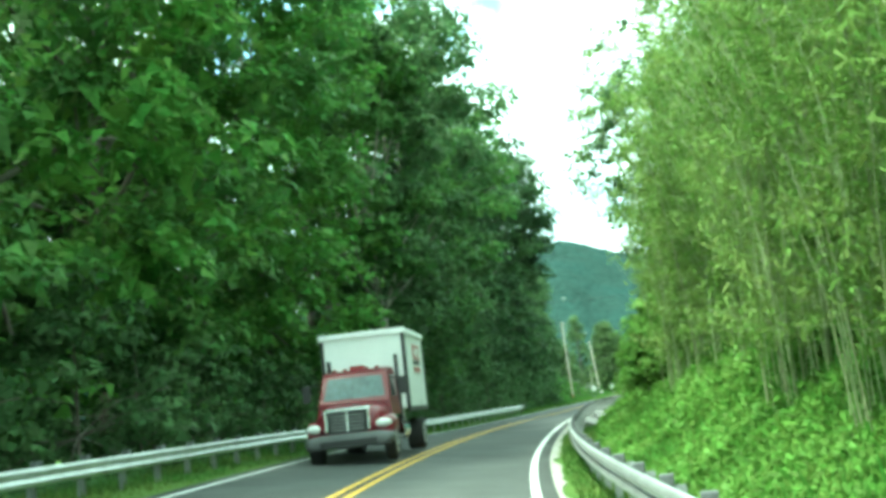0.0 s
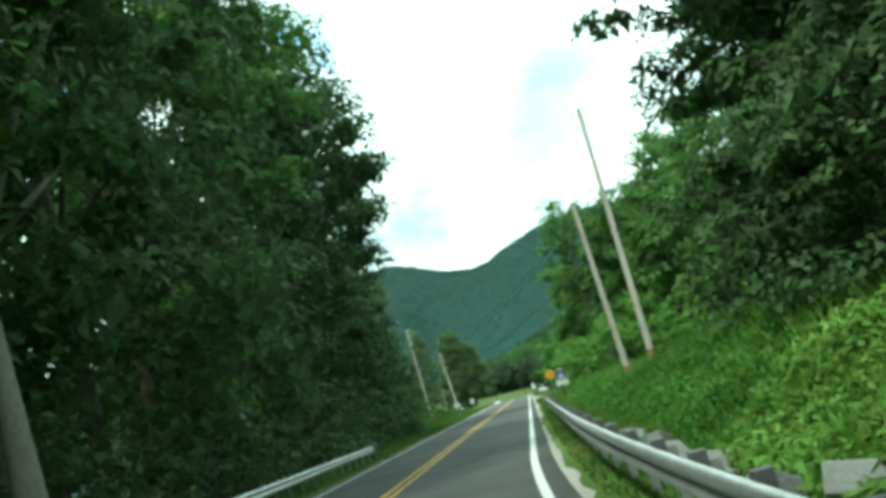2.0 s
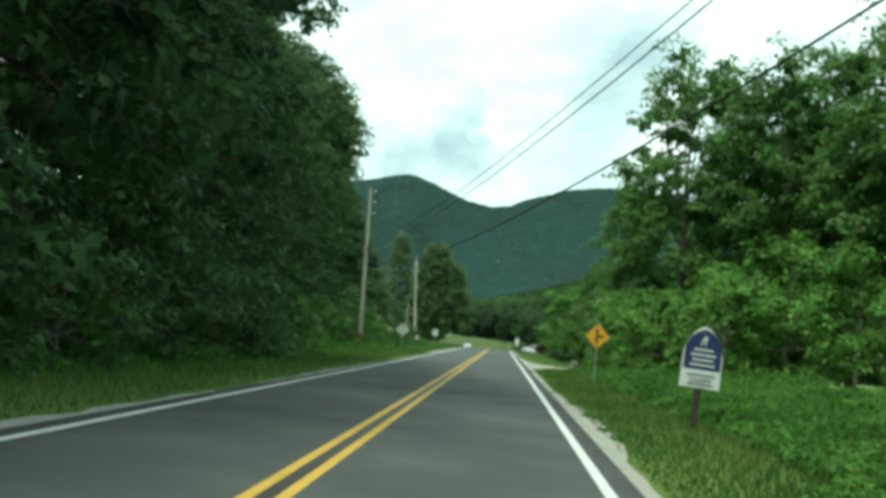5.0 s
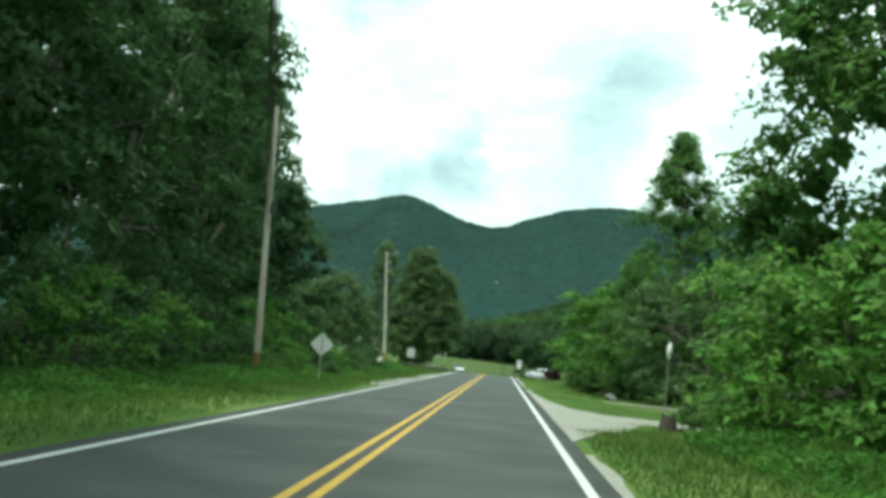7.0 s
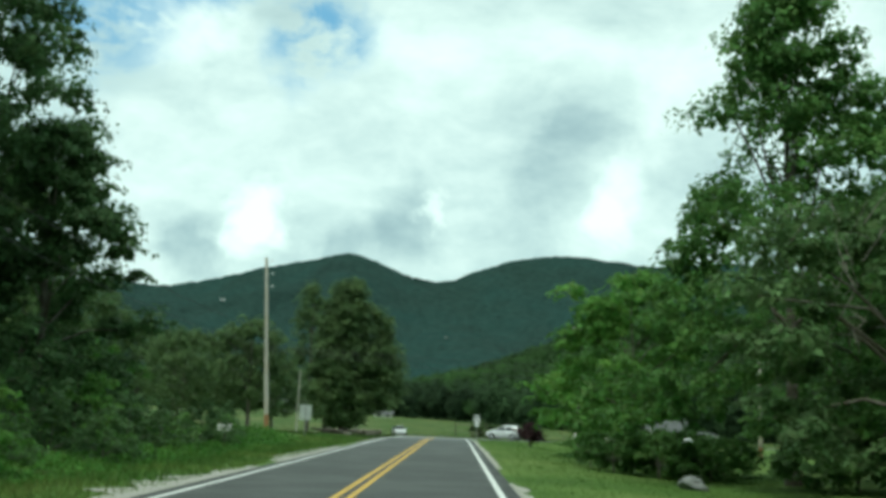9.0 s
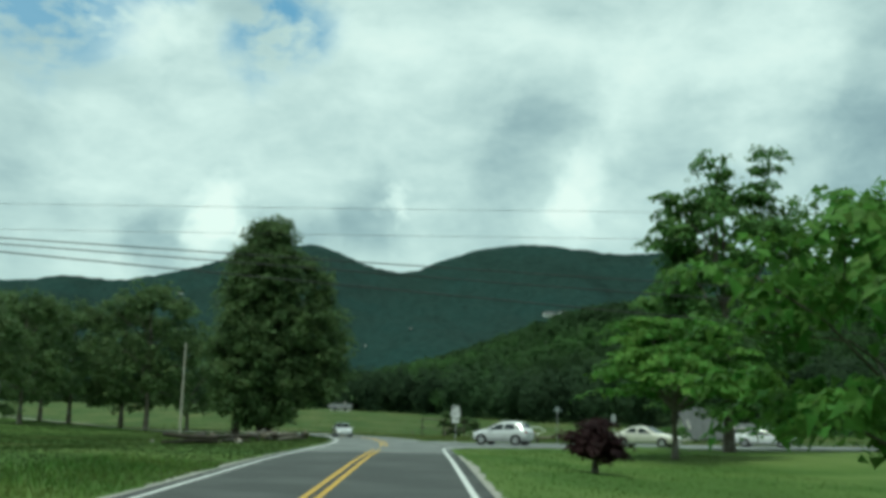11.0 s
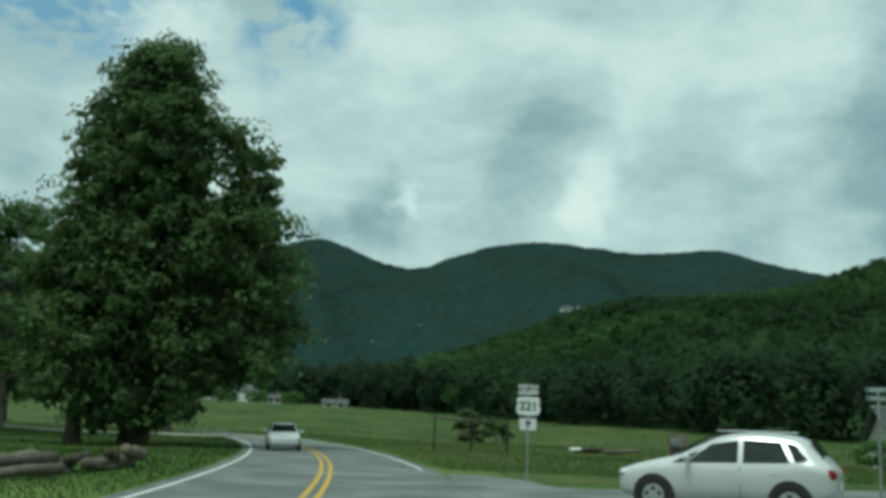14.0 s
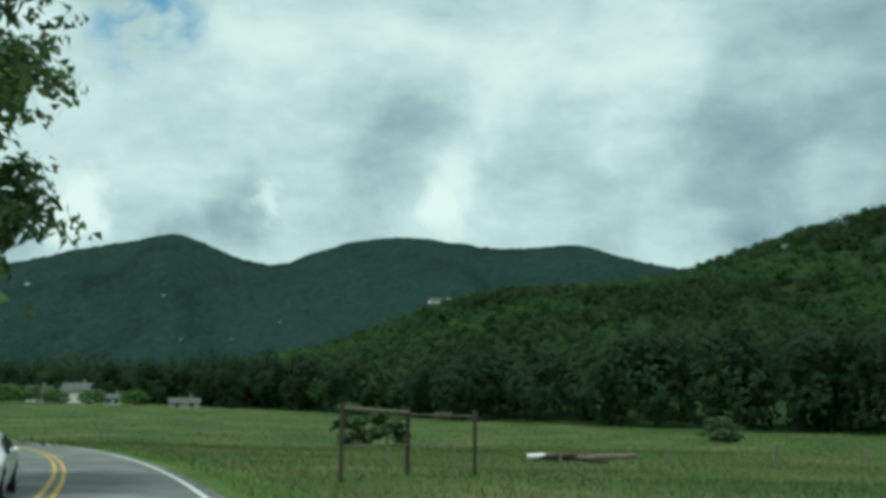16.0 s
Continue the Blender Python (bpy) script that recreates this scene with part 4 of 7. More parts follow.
def grass(name, seed, count, where, tall, mat, label, width=0.014):
    rng = np.random.default_rng(seed)
    x, y, k = where(rng, count)
    z = ground_z(x, y) - 0.01
    h = tall * k * rng.uniform(0.5, 1.3, count)
    a = rng.uniform(0, 2 * math.pi, count)
    bend = rng.normal(size=(count, 2)) * 0.35 * h[:, None]
    w = width * (1 + 0.05 * np.abs(y - 60) / 10)
    p0 = np.stack([x - np.cos(a) * w, y - np.sin(a) * w, z], 1)
    p1 = np.stack([x + np.cos(a) * w, y + np.sin(a) * w, z], 1)
    p2 = np.stack([x + bend[:, 0], y + bend[:, 1], z + h], 1)
    v = np.stack([p0, p1, p2], 1).reshape(-1, 3)
    f = np.arange(len(v)).reshape(-1, 3)
    return tagged(new(name, mesh_data(name, v, f, mat)), label, "grass", kind="stuff")


def band(y0, y1, u0, u1, side, fade=True):
    """A sampler for a belt beside the road; thicker away from the asphalt."""
    def pick(rng, n):
        y = rng.uniform(y0, y1, n)
        w = rng.uniform(0, 1, n)
        u = u0 + (u1 - u0) * w
        k = np.clip(0.35 + 1.3 * w, 0, 1) if fade else np.ones(n)
        return road_x(y) + side * u, y, k
    return pick


def field(x0, x1, y0, y1):
    def pick(rng, n):
        y = y0 + (y1 - y0) * rng.uniform(0, 1, n) ** 1.6
        x = rng.uniform(x0, x1, n) + road_x(np.minimum(y, 300))
        return x, y, np.ones(n)
    return pick


woods()
bamboo()
scattered_leaves("undergrowth_low_bank", 56, 26000, band(-100, -80, 5.2, 8.6, 1), 0.75, 0.15, M_WEEDS_BRIGHT, "low yellow-green weeds at the foot of the bamboo")
scattered_leaves("undergrowth_on_bank", 51, 66000, band(-80, -46, 5.2, 10.0, 1), 1.4, 0.17, M_WEEDS_BRIGHT, "bright yellow-green weeds covering the bank behind the guardrail")
scattered_leaves("undergrowth_under_poles", 55, 60000, band(-46, 8, 5.6, 10.5, 1), 1.1, 0.17, M_WEEDS, "green weeds covering the bank round the poles")
scattered_leaves("undergrowth_by_signs", 52, 85000, band(-4, 56, 6.2, 12, 1), 1.0, 0.15, M_WEEDS, "bright green weeds beside the verge")
scattered_leaves("undergrowth_behind_rail", 53, 30000, band(-105, 0, 6.2, 9.5, -1), 0.8, 0.18, M_LEAF_DARK, "green weeds below the woodland edge")
scattered_leaves("undergrowth_left_verge", 54, 55000, band(0, 135, 6.6, 11.0, -1), 0.9, 0.17, M_WEEDS, "leafy weeds along the woodland edge")
grass("grass_verge", 61, 48000, band(-100, 60, 4.0, 6.4, 1), 0.20, M_GRASS, "rough grass along the verge")
grass("grass_tall", 66, 36000, band(-4, 56, 6.4, 12, 1), 0.5, M_TALL_GRASS, "tall rank grass beside the verge")
grass("grass_bank", 67, 42000, band(-100, 0, 5.0, 10, 1), 0.62, M_TALL_GRASS, "tall grass among the weeds of the bank")
grass("grass_dead", 69, 16000, band(-98, -58, 8.2, 10.8, 1), 1.15, M_DEAD_GRASS, "dry brown grass at the foot of the bamboo")
grass("grass_verge_opposite", 62, 52000, band(-100, 150, 4.0, 7.6, -1), 0.24, M_GRASS, "rough grass along the verge")
grass("grass_lawn", 63, 40000, band(56, 172, 4.0, 16, 1, False), 0.06, M_GRASS, "mown lawn grass")
grass("grass_lawn_opposite", 64, 130000, band(140, 262, 3.9, 36, -1, False), 0.09, M_LAWN_SHADED, "dull mown lawn grass, coloured darker for the shade of the trees", 0.016)
grass("grass_field", 65, 60000, field(4.2, 60, 204, 300), 0.20, M_HAY, "long hay-field grass", 0.012)
grass("grass_far_field", 68, 18000, field(-30, 130, 280, 440), 0.28, M_HAY, "rank tufts of grass across the far field", 0.03)


# ---- tree line, hill and mountains ----
def far_trees(name, seed, spots, per_tree, leaf, mat, label):
    rng = np.random.default_rng(seed)
    cs, ns = [], []
    for x, y, h, r in spots:
        tufts = rng.normal(size=(14, 3))
        tufts[:, 2] += 0.3
        tufts /= np.linalg.norm(tufts, axis=1, keepdims=True)
        t = tufts[rng.integers(0, 14, per_tree)]
        d = rng.normal(size=(per_tree, 3))
        d /= np.linalg.norm(d, axis=1, keepdims=True)
        z0 = float(ground_z(x, y))
        c = (t * 0.72 + d * rng.uniform(0.2, 0.36, (per_tree, 1))) * np.array([r, r, h * 0.47]) + np.array([x, y, z0 + h * 0.45])
        cs.append(c)
        ns.append(t * 0.5 + d * 0.4 + np.array([0, -0.15, 0.55]) + rng.normal(size=d.shape) * 0.18)
    v, f = leaves(np.concatenate(cs), np.concatenate(ns), leaf, leaf * 0.9, rng)
    return tagged(new(name, mesh_data(name, v, f, mat)), label, "woodland", kind="stuff")


def distance():
    rng = random.Random(21)
    line, hillside = [], []
    for k in range(330):
        x = rng.uniform(-150, 190)
        y = float(np.clip(470 - 1.25 * x, 325, 640)) + rng.uniform(-6, 55)
        line.append((x, y, rng.uniform(12, 20) + 5 * max(0.0, min(1.0, (x - 30) / 60)), rng.uniform(4.8, 8.0)))
    far_trees("tree_line_woods", 71, line, 340, 1.15, M_LINE_LEAF, "dark leafy trees along the far edge of the field")
    for k in range(2700):
        y = 430 + 560 * rng.random() ** 0.85
        x = rng.uniform(-260, 560)
        if y > float(np.clip(470 - 1.25 * x, 330, 640)) + 20 and not (97 < x < 123 and 900 < y < 946):
            hillside.append((x, y, rng.uniform(10, 14), rng.uniform(4.8, 7.5)))
    far_trees("hillside_woods", 72, [s for s in hillside if s[1] < 600], 290, 1.1, M_HILL_LEAF, "sunlit green forest covering the near hill")
    far_trees("hilltop_woods", 73, [s for s in hillside if s[1] >= 600], 105, 1.75, M_HILL_LEAF, "green forest over the top of the near hill")
    # mountains
    xs = spread([(-3400, -1300, 70), (-1300, -800, 20), (-800, 1000, 10), (1000, 1500, 20), (1500, 3400, 70)])
    ds = np.linspace(0, 1, 56)
    xx, dd = np.meshgrid(xs, ds)

    def ridge(x):
        z = 372 + 0 * x
        for c, w, a in ((-3200, 600, -48), (-2400, 600, 53), (-1700, 450, -14), (-1150, 260, -62), (-900, 180, -49), (-700, 110, -53), (-560, 100, -36), (-430, 90, -10), (-270, 60, 16), (-120, 65, -26), (-40, 65, -36), (40, 75, -13), (130, 85, 8), (230, 90, 18),
                        (330, 95, 15), (440, 100, 4), (560, 95, 6), (660, 90, 21), (900, 130, -7), (1100, 250, -42), (1500, 400, 17), (2100, 550, 103), (3000, 700, 111)):
            z = z + a * np.exp(-(((x - c) / w) ** 2))
        return z

    yy = 1350 + 1150 * dd
    prof = dd**1.25
    # spurs that wander down the slope, and a rough canopy
    spurs = 0.11 * np.sin(xx / 150 + 1.6 * np.sin(2.6 * dd + xx / 310) + 2.0 * dd) + 0.06 * np.sin(xx / 66 - 3.2 * dd + 1.1 * np.sin(xx / 120 + 4 * dd)) + 0.03 * np.sin(xx / 29 + 5 * dd + np.sin(7 * dd + xx / 60))
    rough = np.random.default_rng(19).normal(size=xx.shape)
    zz = ridge(xx) * (prof + spurs * np.sin(np.pi * dd) * 0.8) - 6 * (1 - dd) + 1.5 * rough * np.where(dd > 0.99, 0.7, 1.6)
    n, m = xx.shape
    idx = np.arange(n * m).reshape(n, m)
    faces = np.stack([idx[:-1, :-1], idx[:-1, 1:], idx[1:, 1:], idx[1:, :-1]], -1).reshape(-1, 4)
    back = np.stack([xx[-1], yy[-1] + 700, 0 * xx[-1] - 5], -1)
    verts = np.concatenate([np.stack([xx, yy, zz], -1).reshape(-1, 3), back])
    b = np.arange(m) + n * m
    faces = np.concatenate([faces, np.stack([idx[-1, :-1], idx[-1, 1:], b[1:], b[:-1]], -1)])
    tagged(new("mountain_backdrop", mesh_data("mountain_backdrop", verts, faces, M_HAZY_MOUNTAIN, True)), "long forested mountain ridge with a notch, tinted blue-green for haze", "mountain", kind="structure")


distance()


# ---- single trees and shrubs along the open stretch ----
# upright boughs that stand out of the tulip tree's crown
TULIP_TOPS = [(x + 0.25 * i * s, 0.3 * s, z + 0.85 * i) for x, s, z in ((-3.0, -0.35, 11.0), (-0.4, -0.2, 13.2), (2.3, 0.3, 13.6), (3.6, 0.45, 10.6)) for i in range(4)]

# foliage close round the trunk of the big shade tree, and the boughs on its road side
SHADE_TREE_CORE = [((1.2 + 0.9 * (i % 4)) * math.cos(i * 2.4), (1.2 + 0.9 * (i % 4)) * math.sin(i * 2.4), 1.4 + 0.16 * i) for i in range(100)]
SHADE_TREE_BOUGHS = [(6.4, 3.0, 8.6), (6.8, 1.5, 6.8), (6.2, 4.4, 10.2), (5.2, 4.6, 12.6), (5.6, 3.2, 11.4), (4.6, 5.0, 15.0), (4.0, 5.6, 17.6), (3.2, 6.0, 18.6), (4.4, 4.2, 16.4), (2.6, 4.6, 19.4), (6.6, 0.2, 5.2), (5.8, 5.4, 8.2), (7.2, 2.8, 7.8), (5.0, 2.0, 14.0), (-2.6, -1.0, 18.4), (-2.9, -1.2, 16.8), (-1.9, -1.4, 20.2), (-2.4, 0.4, 19.4), (-3.4, -0.6, 15.4)]
SHADE_TREE_SIDE = [(3.0 + 0.95 * (i % 6) * min(1.0, 0.55 + 0.07 * i, 1.9 - 0.016 * i), -1.6 + 1.5 * (i % 5), 3.6 + 0.125 * i) for i in range(72)]
SHADE_TREE_SIDE += [(4.2 + 0.75 * (i % 4) * (1.25 - 0.03 * i), 0.6 + 1.3 * (i % 5), 12.2 + 0.27 * i) for i in range(22)]


def open_trees():
    def gz(x, y):
        return float(ground_z(x, y))

    make_tree("conical_tree", 81, (14.6, 110.3, gz(14.6, 110.3)), "tall conical tree with an airy green crown", height=20.8, radius=7.0, base=0.08, profile=lambda h: np.clip(1.05 - 0.98 * h**1.15, 0.05, 1), lobes=400, per_lobe=85, lobe_size=0.85, leaf=0.21, inner=16, flat=1.0, girth=0.26, leaf_mat=M_LEAF_FRESH, limbs=22)
    tw = make_tree("crab_apple_tree", 82, (15.6, 101.0, gz(15.6, 101)), "spreading low tree with grey bare twigs among its leaves", height=8.8, radius=6.4, base=0.05, profile=round_profile, lobes=140, per_lobe=130, lobe_size=0.95, leaf=0.19, inner=30, girth=0.24, leaf_mat=M_LEAF_GREY, bark=M_BARK, limbs=30)
    rng = random.Random(4)
    twigs = []
    for i in range(150):
        a, r = rng.uniform(0, 6.283), rng.uniform(1.5, 5.6)
        p = Vector((math.cos(a) * r, math.sin(a) * r, rng.uniform(4.6, 8.2) - 0.1 * r))
        q = p + Vector((rng.uniform(-0.7, 0.7), rng.uniform(-0.7, 0.7), rng.uniform(0.3, 1.3)))
        twigs.append(([p, p.lerp(q, 0.5) + Vector((rng.uniform(-0.1, 0.1), 0, 0.08)), q], [0.022, 0.014, 0.006], 4))
    tagged(hang(new("twig_growth", tubes("twig_growth", twigs, M_DEAD_TWIG)), tw), "bare grey twigs", kind="stuff")
    make_tree("light_green_tree", 83, (10.6, 121.5, gz(10.6, 121.5)), "light green leafy tree beside the lawn", height=9.4, radius=3.8, base=0.24, profile=round_profile, lobes=70, per_lobe=120, lobe_size=0.95, leaf=0.22, inner=20, girth=0.13, leaf_mat=M_LEAF_LIGHT)
    make_tree("light_green_tree", 97, (12.9, 75.2, gz(12.9, 75.2)), "light green leafy tree beyond the driveway", height=6.4, radius=2.5, base=0.08, profile=round_profile, lobes=60, per_lobe=110, lobe_size=0.8, leaf=0.2, inner=20, girth=0.1, leaf_mat=M_LEAF_LIGHT)
    make_tree("light_green_tree", 84, (9.2, 131, gz(9.2, 131)), "small light green tree beside the lawn", height=5.2, radius=2.7, base=0.06, profile=round_profile, lobes=45, per_lobe=120, lobe_size=0.8, leaf=0.2, inner=20, girth=0.1, leaf_mat=M_LEAF_LIGHT)
    first = make_tree("tree", 85, (25.5, 126, gz(25.5, 126)), "tall green tree behind the lawn", height=21, radius=5.0, base=0.1, profile=tall_profile, lobes=100, per_lobe=90, lobe_size=1.3, leaf=0.32, inner=22, flat=0.55, girth=0.26, leaf_mat=M_LEAF_MID, group="trees behind the lawn")
    for i, (x, y, s) in enumerate([(33, 121, 0.85), (22, 116, 0.62), (30, 108, 0.8), (38, 112, 0.95), (27, 98, 0.72), (35, 96, 0.85), (24, 86, 0.75), (31, 82, 0.9), (21, 132, 0.5), (32, 140, 0.75), (40, 150, 0.8), (20, 121, 0.55), (20.6, 108.5, 0.74), (47, 165, 0.7)]):
        copy_thing(first, place(x, y, i * 61 % 360, s))
    make_tree("layered_tree", 86, (13.6, 163.0, gz(13.6, 163)), "low wide tree with layered light green boughs", height=6.4, radius=4.3, base=0.44, profile=flat_profile, lobes=130, per_lobe=110, lobe_size=1.0, leaf=0.19, girth=0.16, leaf_mat=M_LEAF_LIGHT, inner=14, flat=0.24, limbs=26)
    make_tree("tulip_tree", 87, (18.6, 171.5, gz(18.6, 171.5)), "tall broad-leaved tree with clustered leaves", height=14.4, radius=5.0, base=0.14, profile=round_profile, more=TULIP_TOPS, lobes=165, per_lobe=110, lobe_size=1.1, leaf=0.28, inner=30, girth=0.3, leaf_mat=M_LEAF_MID, limbs=20)
    make_tree("red_leaved_shrub", 88, (7.9, 150.6, gz(7.9, 150.6)), "dark red-leaved rounded shrub on the lawn", "shrub", height=1.65, radius=0.95, base=0.22, profile=round_profile, lobes=60, per_lobe=110, lobe_size=0.34, leaf=0.11, inner=20, girth=0.16, leaf_mat=M_LEAF_RED)
    low = make_tree("shrub", 89, (8.6, 114, gz(8.6, 114)), "low spreading green shrub on the lawn", "shrub", height=1.5, radius=1.7, base=0.05, profile=round_profile, lobes=32, per_lobe=75, lobe_size=0.45, leaf=0.155, inner=10, girth=0.05, leaf_mat=M_LEAF_MID, group="low shrubs on the lawn")
    for i, (x, y, s) in enumerate([(10.2, 113, 1.1), (12, 112, 1.0), (11.3, 116, 1.2), (13.4, 115.5, 1.0), (8.2, 118, 0.8), (30.5, 232, 1.2), (40, 232, 1.3), (15.5, 92.5, 1.2), (19, 92, 1.3), (20, 101, 1.6), (15.5, 106.5, 1.6), (19, 107, 1.9), (-61, 470, 2.6), (-49, 474, 2.2), (-67, 466, 2.8), (-56, 468, 1.8), (-38, 470, 2.4), (10.5, 62, 1.0), (12, 64.5, 1.2), (8.8, 58, 0.8), (7.9, 61.6, 0.55), (9.2, 61.0, 0.8), (8.3, 59.6, 0.7)]):
        copy_thing(low, place(x, y, i * 97 % 360, s))
    make_tree("shrub", 90, (7.6, 311, gz(7.6, 311)), "rounded shrub alone in the hay field", "shrub", height=4.4, radius=2.1, base=0.03, profile=round_profile, lobes=34, per_lobe=60, lobe_size=0.8, leaf=0.4, girth=0.1, leaf_mat=M_LEAF_BIG)
    make_tree("shrub", 91, (11.2, 311, gz(11.2, 311)), "dark shrub in the hay field", "shrub", height=3.4, radius=2.0, base=0.03, profile=round_profile, lobes=30, per_lobe=60, lobe_size=0.75, leaf=0.4, girth=0.1, leaf_mat=M_LEAF_BIG)
    make_tree("shrub", 92, (56.5, 329, gz(56.5, 329)), "small dark shrub in the hay field", "shrub", height=2.8, radius=2.6, base=0.05, profile=round_profile, lobes=30, per_lobe=60, lobe_size=0.75, leaf=0.4, girth=0.1, leaf_mat=M_LEAF_BIG)
    # the big tree and its neighbours on the lawn by the bend
    make_tree("big_shade_tree", 93, (-14.1, 224.0, gz(-14.1, 224) - 0.1), "huge dark shade tree standing by the bend", height=22.6, radius=5.2, base=0.05, profile=lambda h: np.interp(h, (0, 0.13, 0.34, 0.55, 0.75, 0.96, 1), (0.70, 0.84, 1.0, 0.82, 0.58, 0.34, 0.2)), lobes=420, per_lobe=125, lobe_size=1.38, leaf=0.29, flat=0.85, inner=45, girth=0.7, leaf_mat=M_LEAF_BIG, bark=M_DARK_WOOD, more=SHADE_TREE_CORE + SHADE_TREE_BOUGHS + SHADE_TREE_SIDE, limbs=50)
    make_tree("shade_tree_neighbour", 96, (-16.6, 221.6, gz(-16.6, 221.6) - 0.1), "leaning dark tree crowding against the big shade tree", height=11.5, radius=3.2, base=0.16, profile=round_profile, lobes=80, per_lobe=80, lobe_size=1.1, leaf=0.3, flat=0.9, inner=30, girth=0.42, leaf_mat=M_LEAF_BIG, bark=M_DARK_WOOD)
    make_tree("tall_lawn_tree", 95, (-29.3, 292, gz(-29.3, 292)), "tall slender green tree behind the lawn", height=32.0, radius=4.4, base=0.1, profile=lambda h: np.interp(h, (0, 0.3, 0.7, 1), (0.8, 1.0, 0.8, 0.2)), lobes=130, per_lobe=70, lobe_size=1.6, leaf=0.45, flat=1.0, inner=20, girth=0.4, leaf_mat=M_LEAF_BIG)
    lawn = make_tree("lawn_tree", 94, (-34.8, 256.5, gz(-34.8, 256.5)), "dark rounded tree on the lawn", height=19.4, radius=7.0, base=0.16, profile=round_profile, lobes=130, per_lobe=75, lobe_size=1.7, leaf=0.46, flat=0.9, inner=24, girth=0.35, leaf_mat=M_LEAF_BIG, group="trees on the lawn")
    for i, (x, y, s) in enumerate([(-40.5, 264.7, 0.9), (-47, 262, 0.86), (-43, 240, 0.72), (-55, 256, 0.85), (-35, 281.7, 0.82), (-29, 190, 0.46), (-40, 226, 0.7), (-62, 262, 0.95), (-70, 250, 0.9), (-36, 176, 0.75), (-47, 190, 0.85), (-58, 215, 0.9), (-34, 150, 0.95), (-80, 270, 0.95), (-48, 290, 0.7)]):
        copy_thing(lawn, place(x, y, i * 71 % 360, s))


open_trees()


# ---- guardrails ----
W_BEAM = [(0.0, 0.155), (0.035, 0.15), (0.075, 0.11), (0.075, 0.06), (0.02, 0.02), (0.02, -0.02), (0.075, -0.06), (0.075, -0.11), (0.035, -0.15), (0.0, -0.155)]


def guardrail(side, u, y0, y1, label, end_label):
    e = thing("guardrail", (0, 0, 0), label, "guardrail")

    def at(y, du=0.0):
        slope = float(road_x(y + 0.5) - road_x(y - 0.5))
        k = 1 / math.hypot(1, slope)
        x = float(road_x(y)) + (u + du) * k
        return Vector((x, y - (u + du) * slope * k, float(road_z(x, y))))

    y = y1
    while y > y0:
        n = 4
        verts, faces = [], []
        for i in range(n + 1):
            c = at(y - 3.83 * i / n)
            for dx, dz in W_BEAM:
                verts.append((c.x - side * (dx - 0.02), c.y, c.z + 0.55 + dz))
            for dx, dz in W_BEAM[::-1]:
                verts.append((c.x - side * (dx - 0.032), c.y, c.z + 0.55 + dz))
        m = len(W_BEAM) * 2
        for i in range(n):
            for k in range(m):
                k2 = (k + 1) % m
                faces.append((i * m + k, i * m + k2, (i + 1) * m + k2, (i + 1) * m + k))
        me = mesh_data("rail_panel", verts, faces, M_STEEL)
        hang(new("rail_panel", me), e, "galvanised corrugated steel rail")
        y -= 3.81
    y = y1 - 0.4
    post_me = block_me = None
    while y > y0:
        c = at(y, side * 0.22)
        if post_me is None:
            bm = bmesh.new()
            box(bm, (0.11, 0.008, 1.24), (0, 0.05, 0.05))
            box(bm, (0.11, 0.008, 1.24), (0, -0.05, 0.05))
            box(bm, (0.008, 0.1, 1.24), (0, 0, 0.05))
            p = part("post", bm, M_DULL_STEEL, e, "steel post")
            post_me = p.data
            b = part("offset_block", block((0.14, 0.16, 0.36), (-side * 0.12, 0, 0.60), 0.008), M_BUMPER, p)
            block_me = b.data
        else:
            p = hang(new("post", post_me), e, "steel post")
            b = hang(new("offset_block", block_me), p)
        p.location = c
        y -= 1.905
    # blunt end terminal
    c = at(y1 + 0.25)
    bm = bmesh.new()
    box(bm, (0.36, 0.06, 0.40), (0, 0.32, 0.58), 0.01)
    box(bm, (0.05, 0.62, 0.36), (side * 0.16, 0.02, 0.58), 0.01)
    box(bm, (0.34, 0.60, 0.03), (0, 0.02, 0.77), 0.008)
    box(bm, (0.30, 0.60, 0.03), (0, 0.02, 0.58), 0.008)
    t = part("end_terminal", bm, M_DULL_STEEL, e, end_label)
    t.location = c
    p = part("end_post", block((0.15, 0.2, 0.9), (side * 0.12, 0, 0.3), 0.01), M_DARK_WOOD, e, "short wooden end post")
    p.location = c


guardrail(1, 4.3, -112, -5.7, "galvanised steel guardrail with a boxed end on the bank side", "square steel end box")
guardrail(-1, -4.78, -112, -6.6, "galvanised steel guardrail in front of the woods", "square steel end box")

for i, (x, y, s, tx, ty, rz) in enumerate([(5.35, -51.5, 0.5, 24, 18, 10), (5.3, -49.2, 0.52, -20, 25, 40), (5.35, -46.8, 0.5, 15, -22, 75), (5.2, -44.4, 0.46, 28, 10, 20), (5.25, -42.2, 0.42, -18, 20, 55), (5.9, -50.3, 0.55, 12, 30, 80), (5.2, -39.8, 0.36, 20, 14, 5)]):
    t = block((s, s * 1.15, s * 0.5), (0, 0, 0), 0.03)
    ob = part("concrete_slab", t, M_CONCRETE)
    ob.matrix_basis = pose(x, y, float(ground_z(x, y)) + 0.28 * s + 0.06, tx, ty, rz)
    tagged(ob, "tilted broken grey concrete slab behind the guardrail", "concrete slab", "broken concrete slabs")


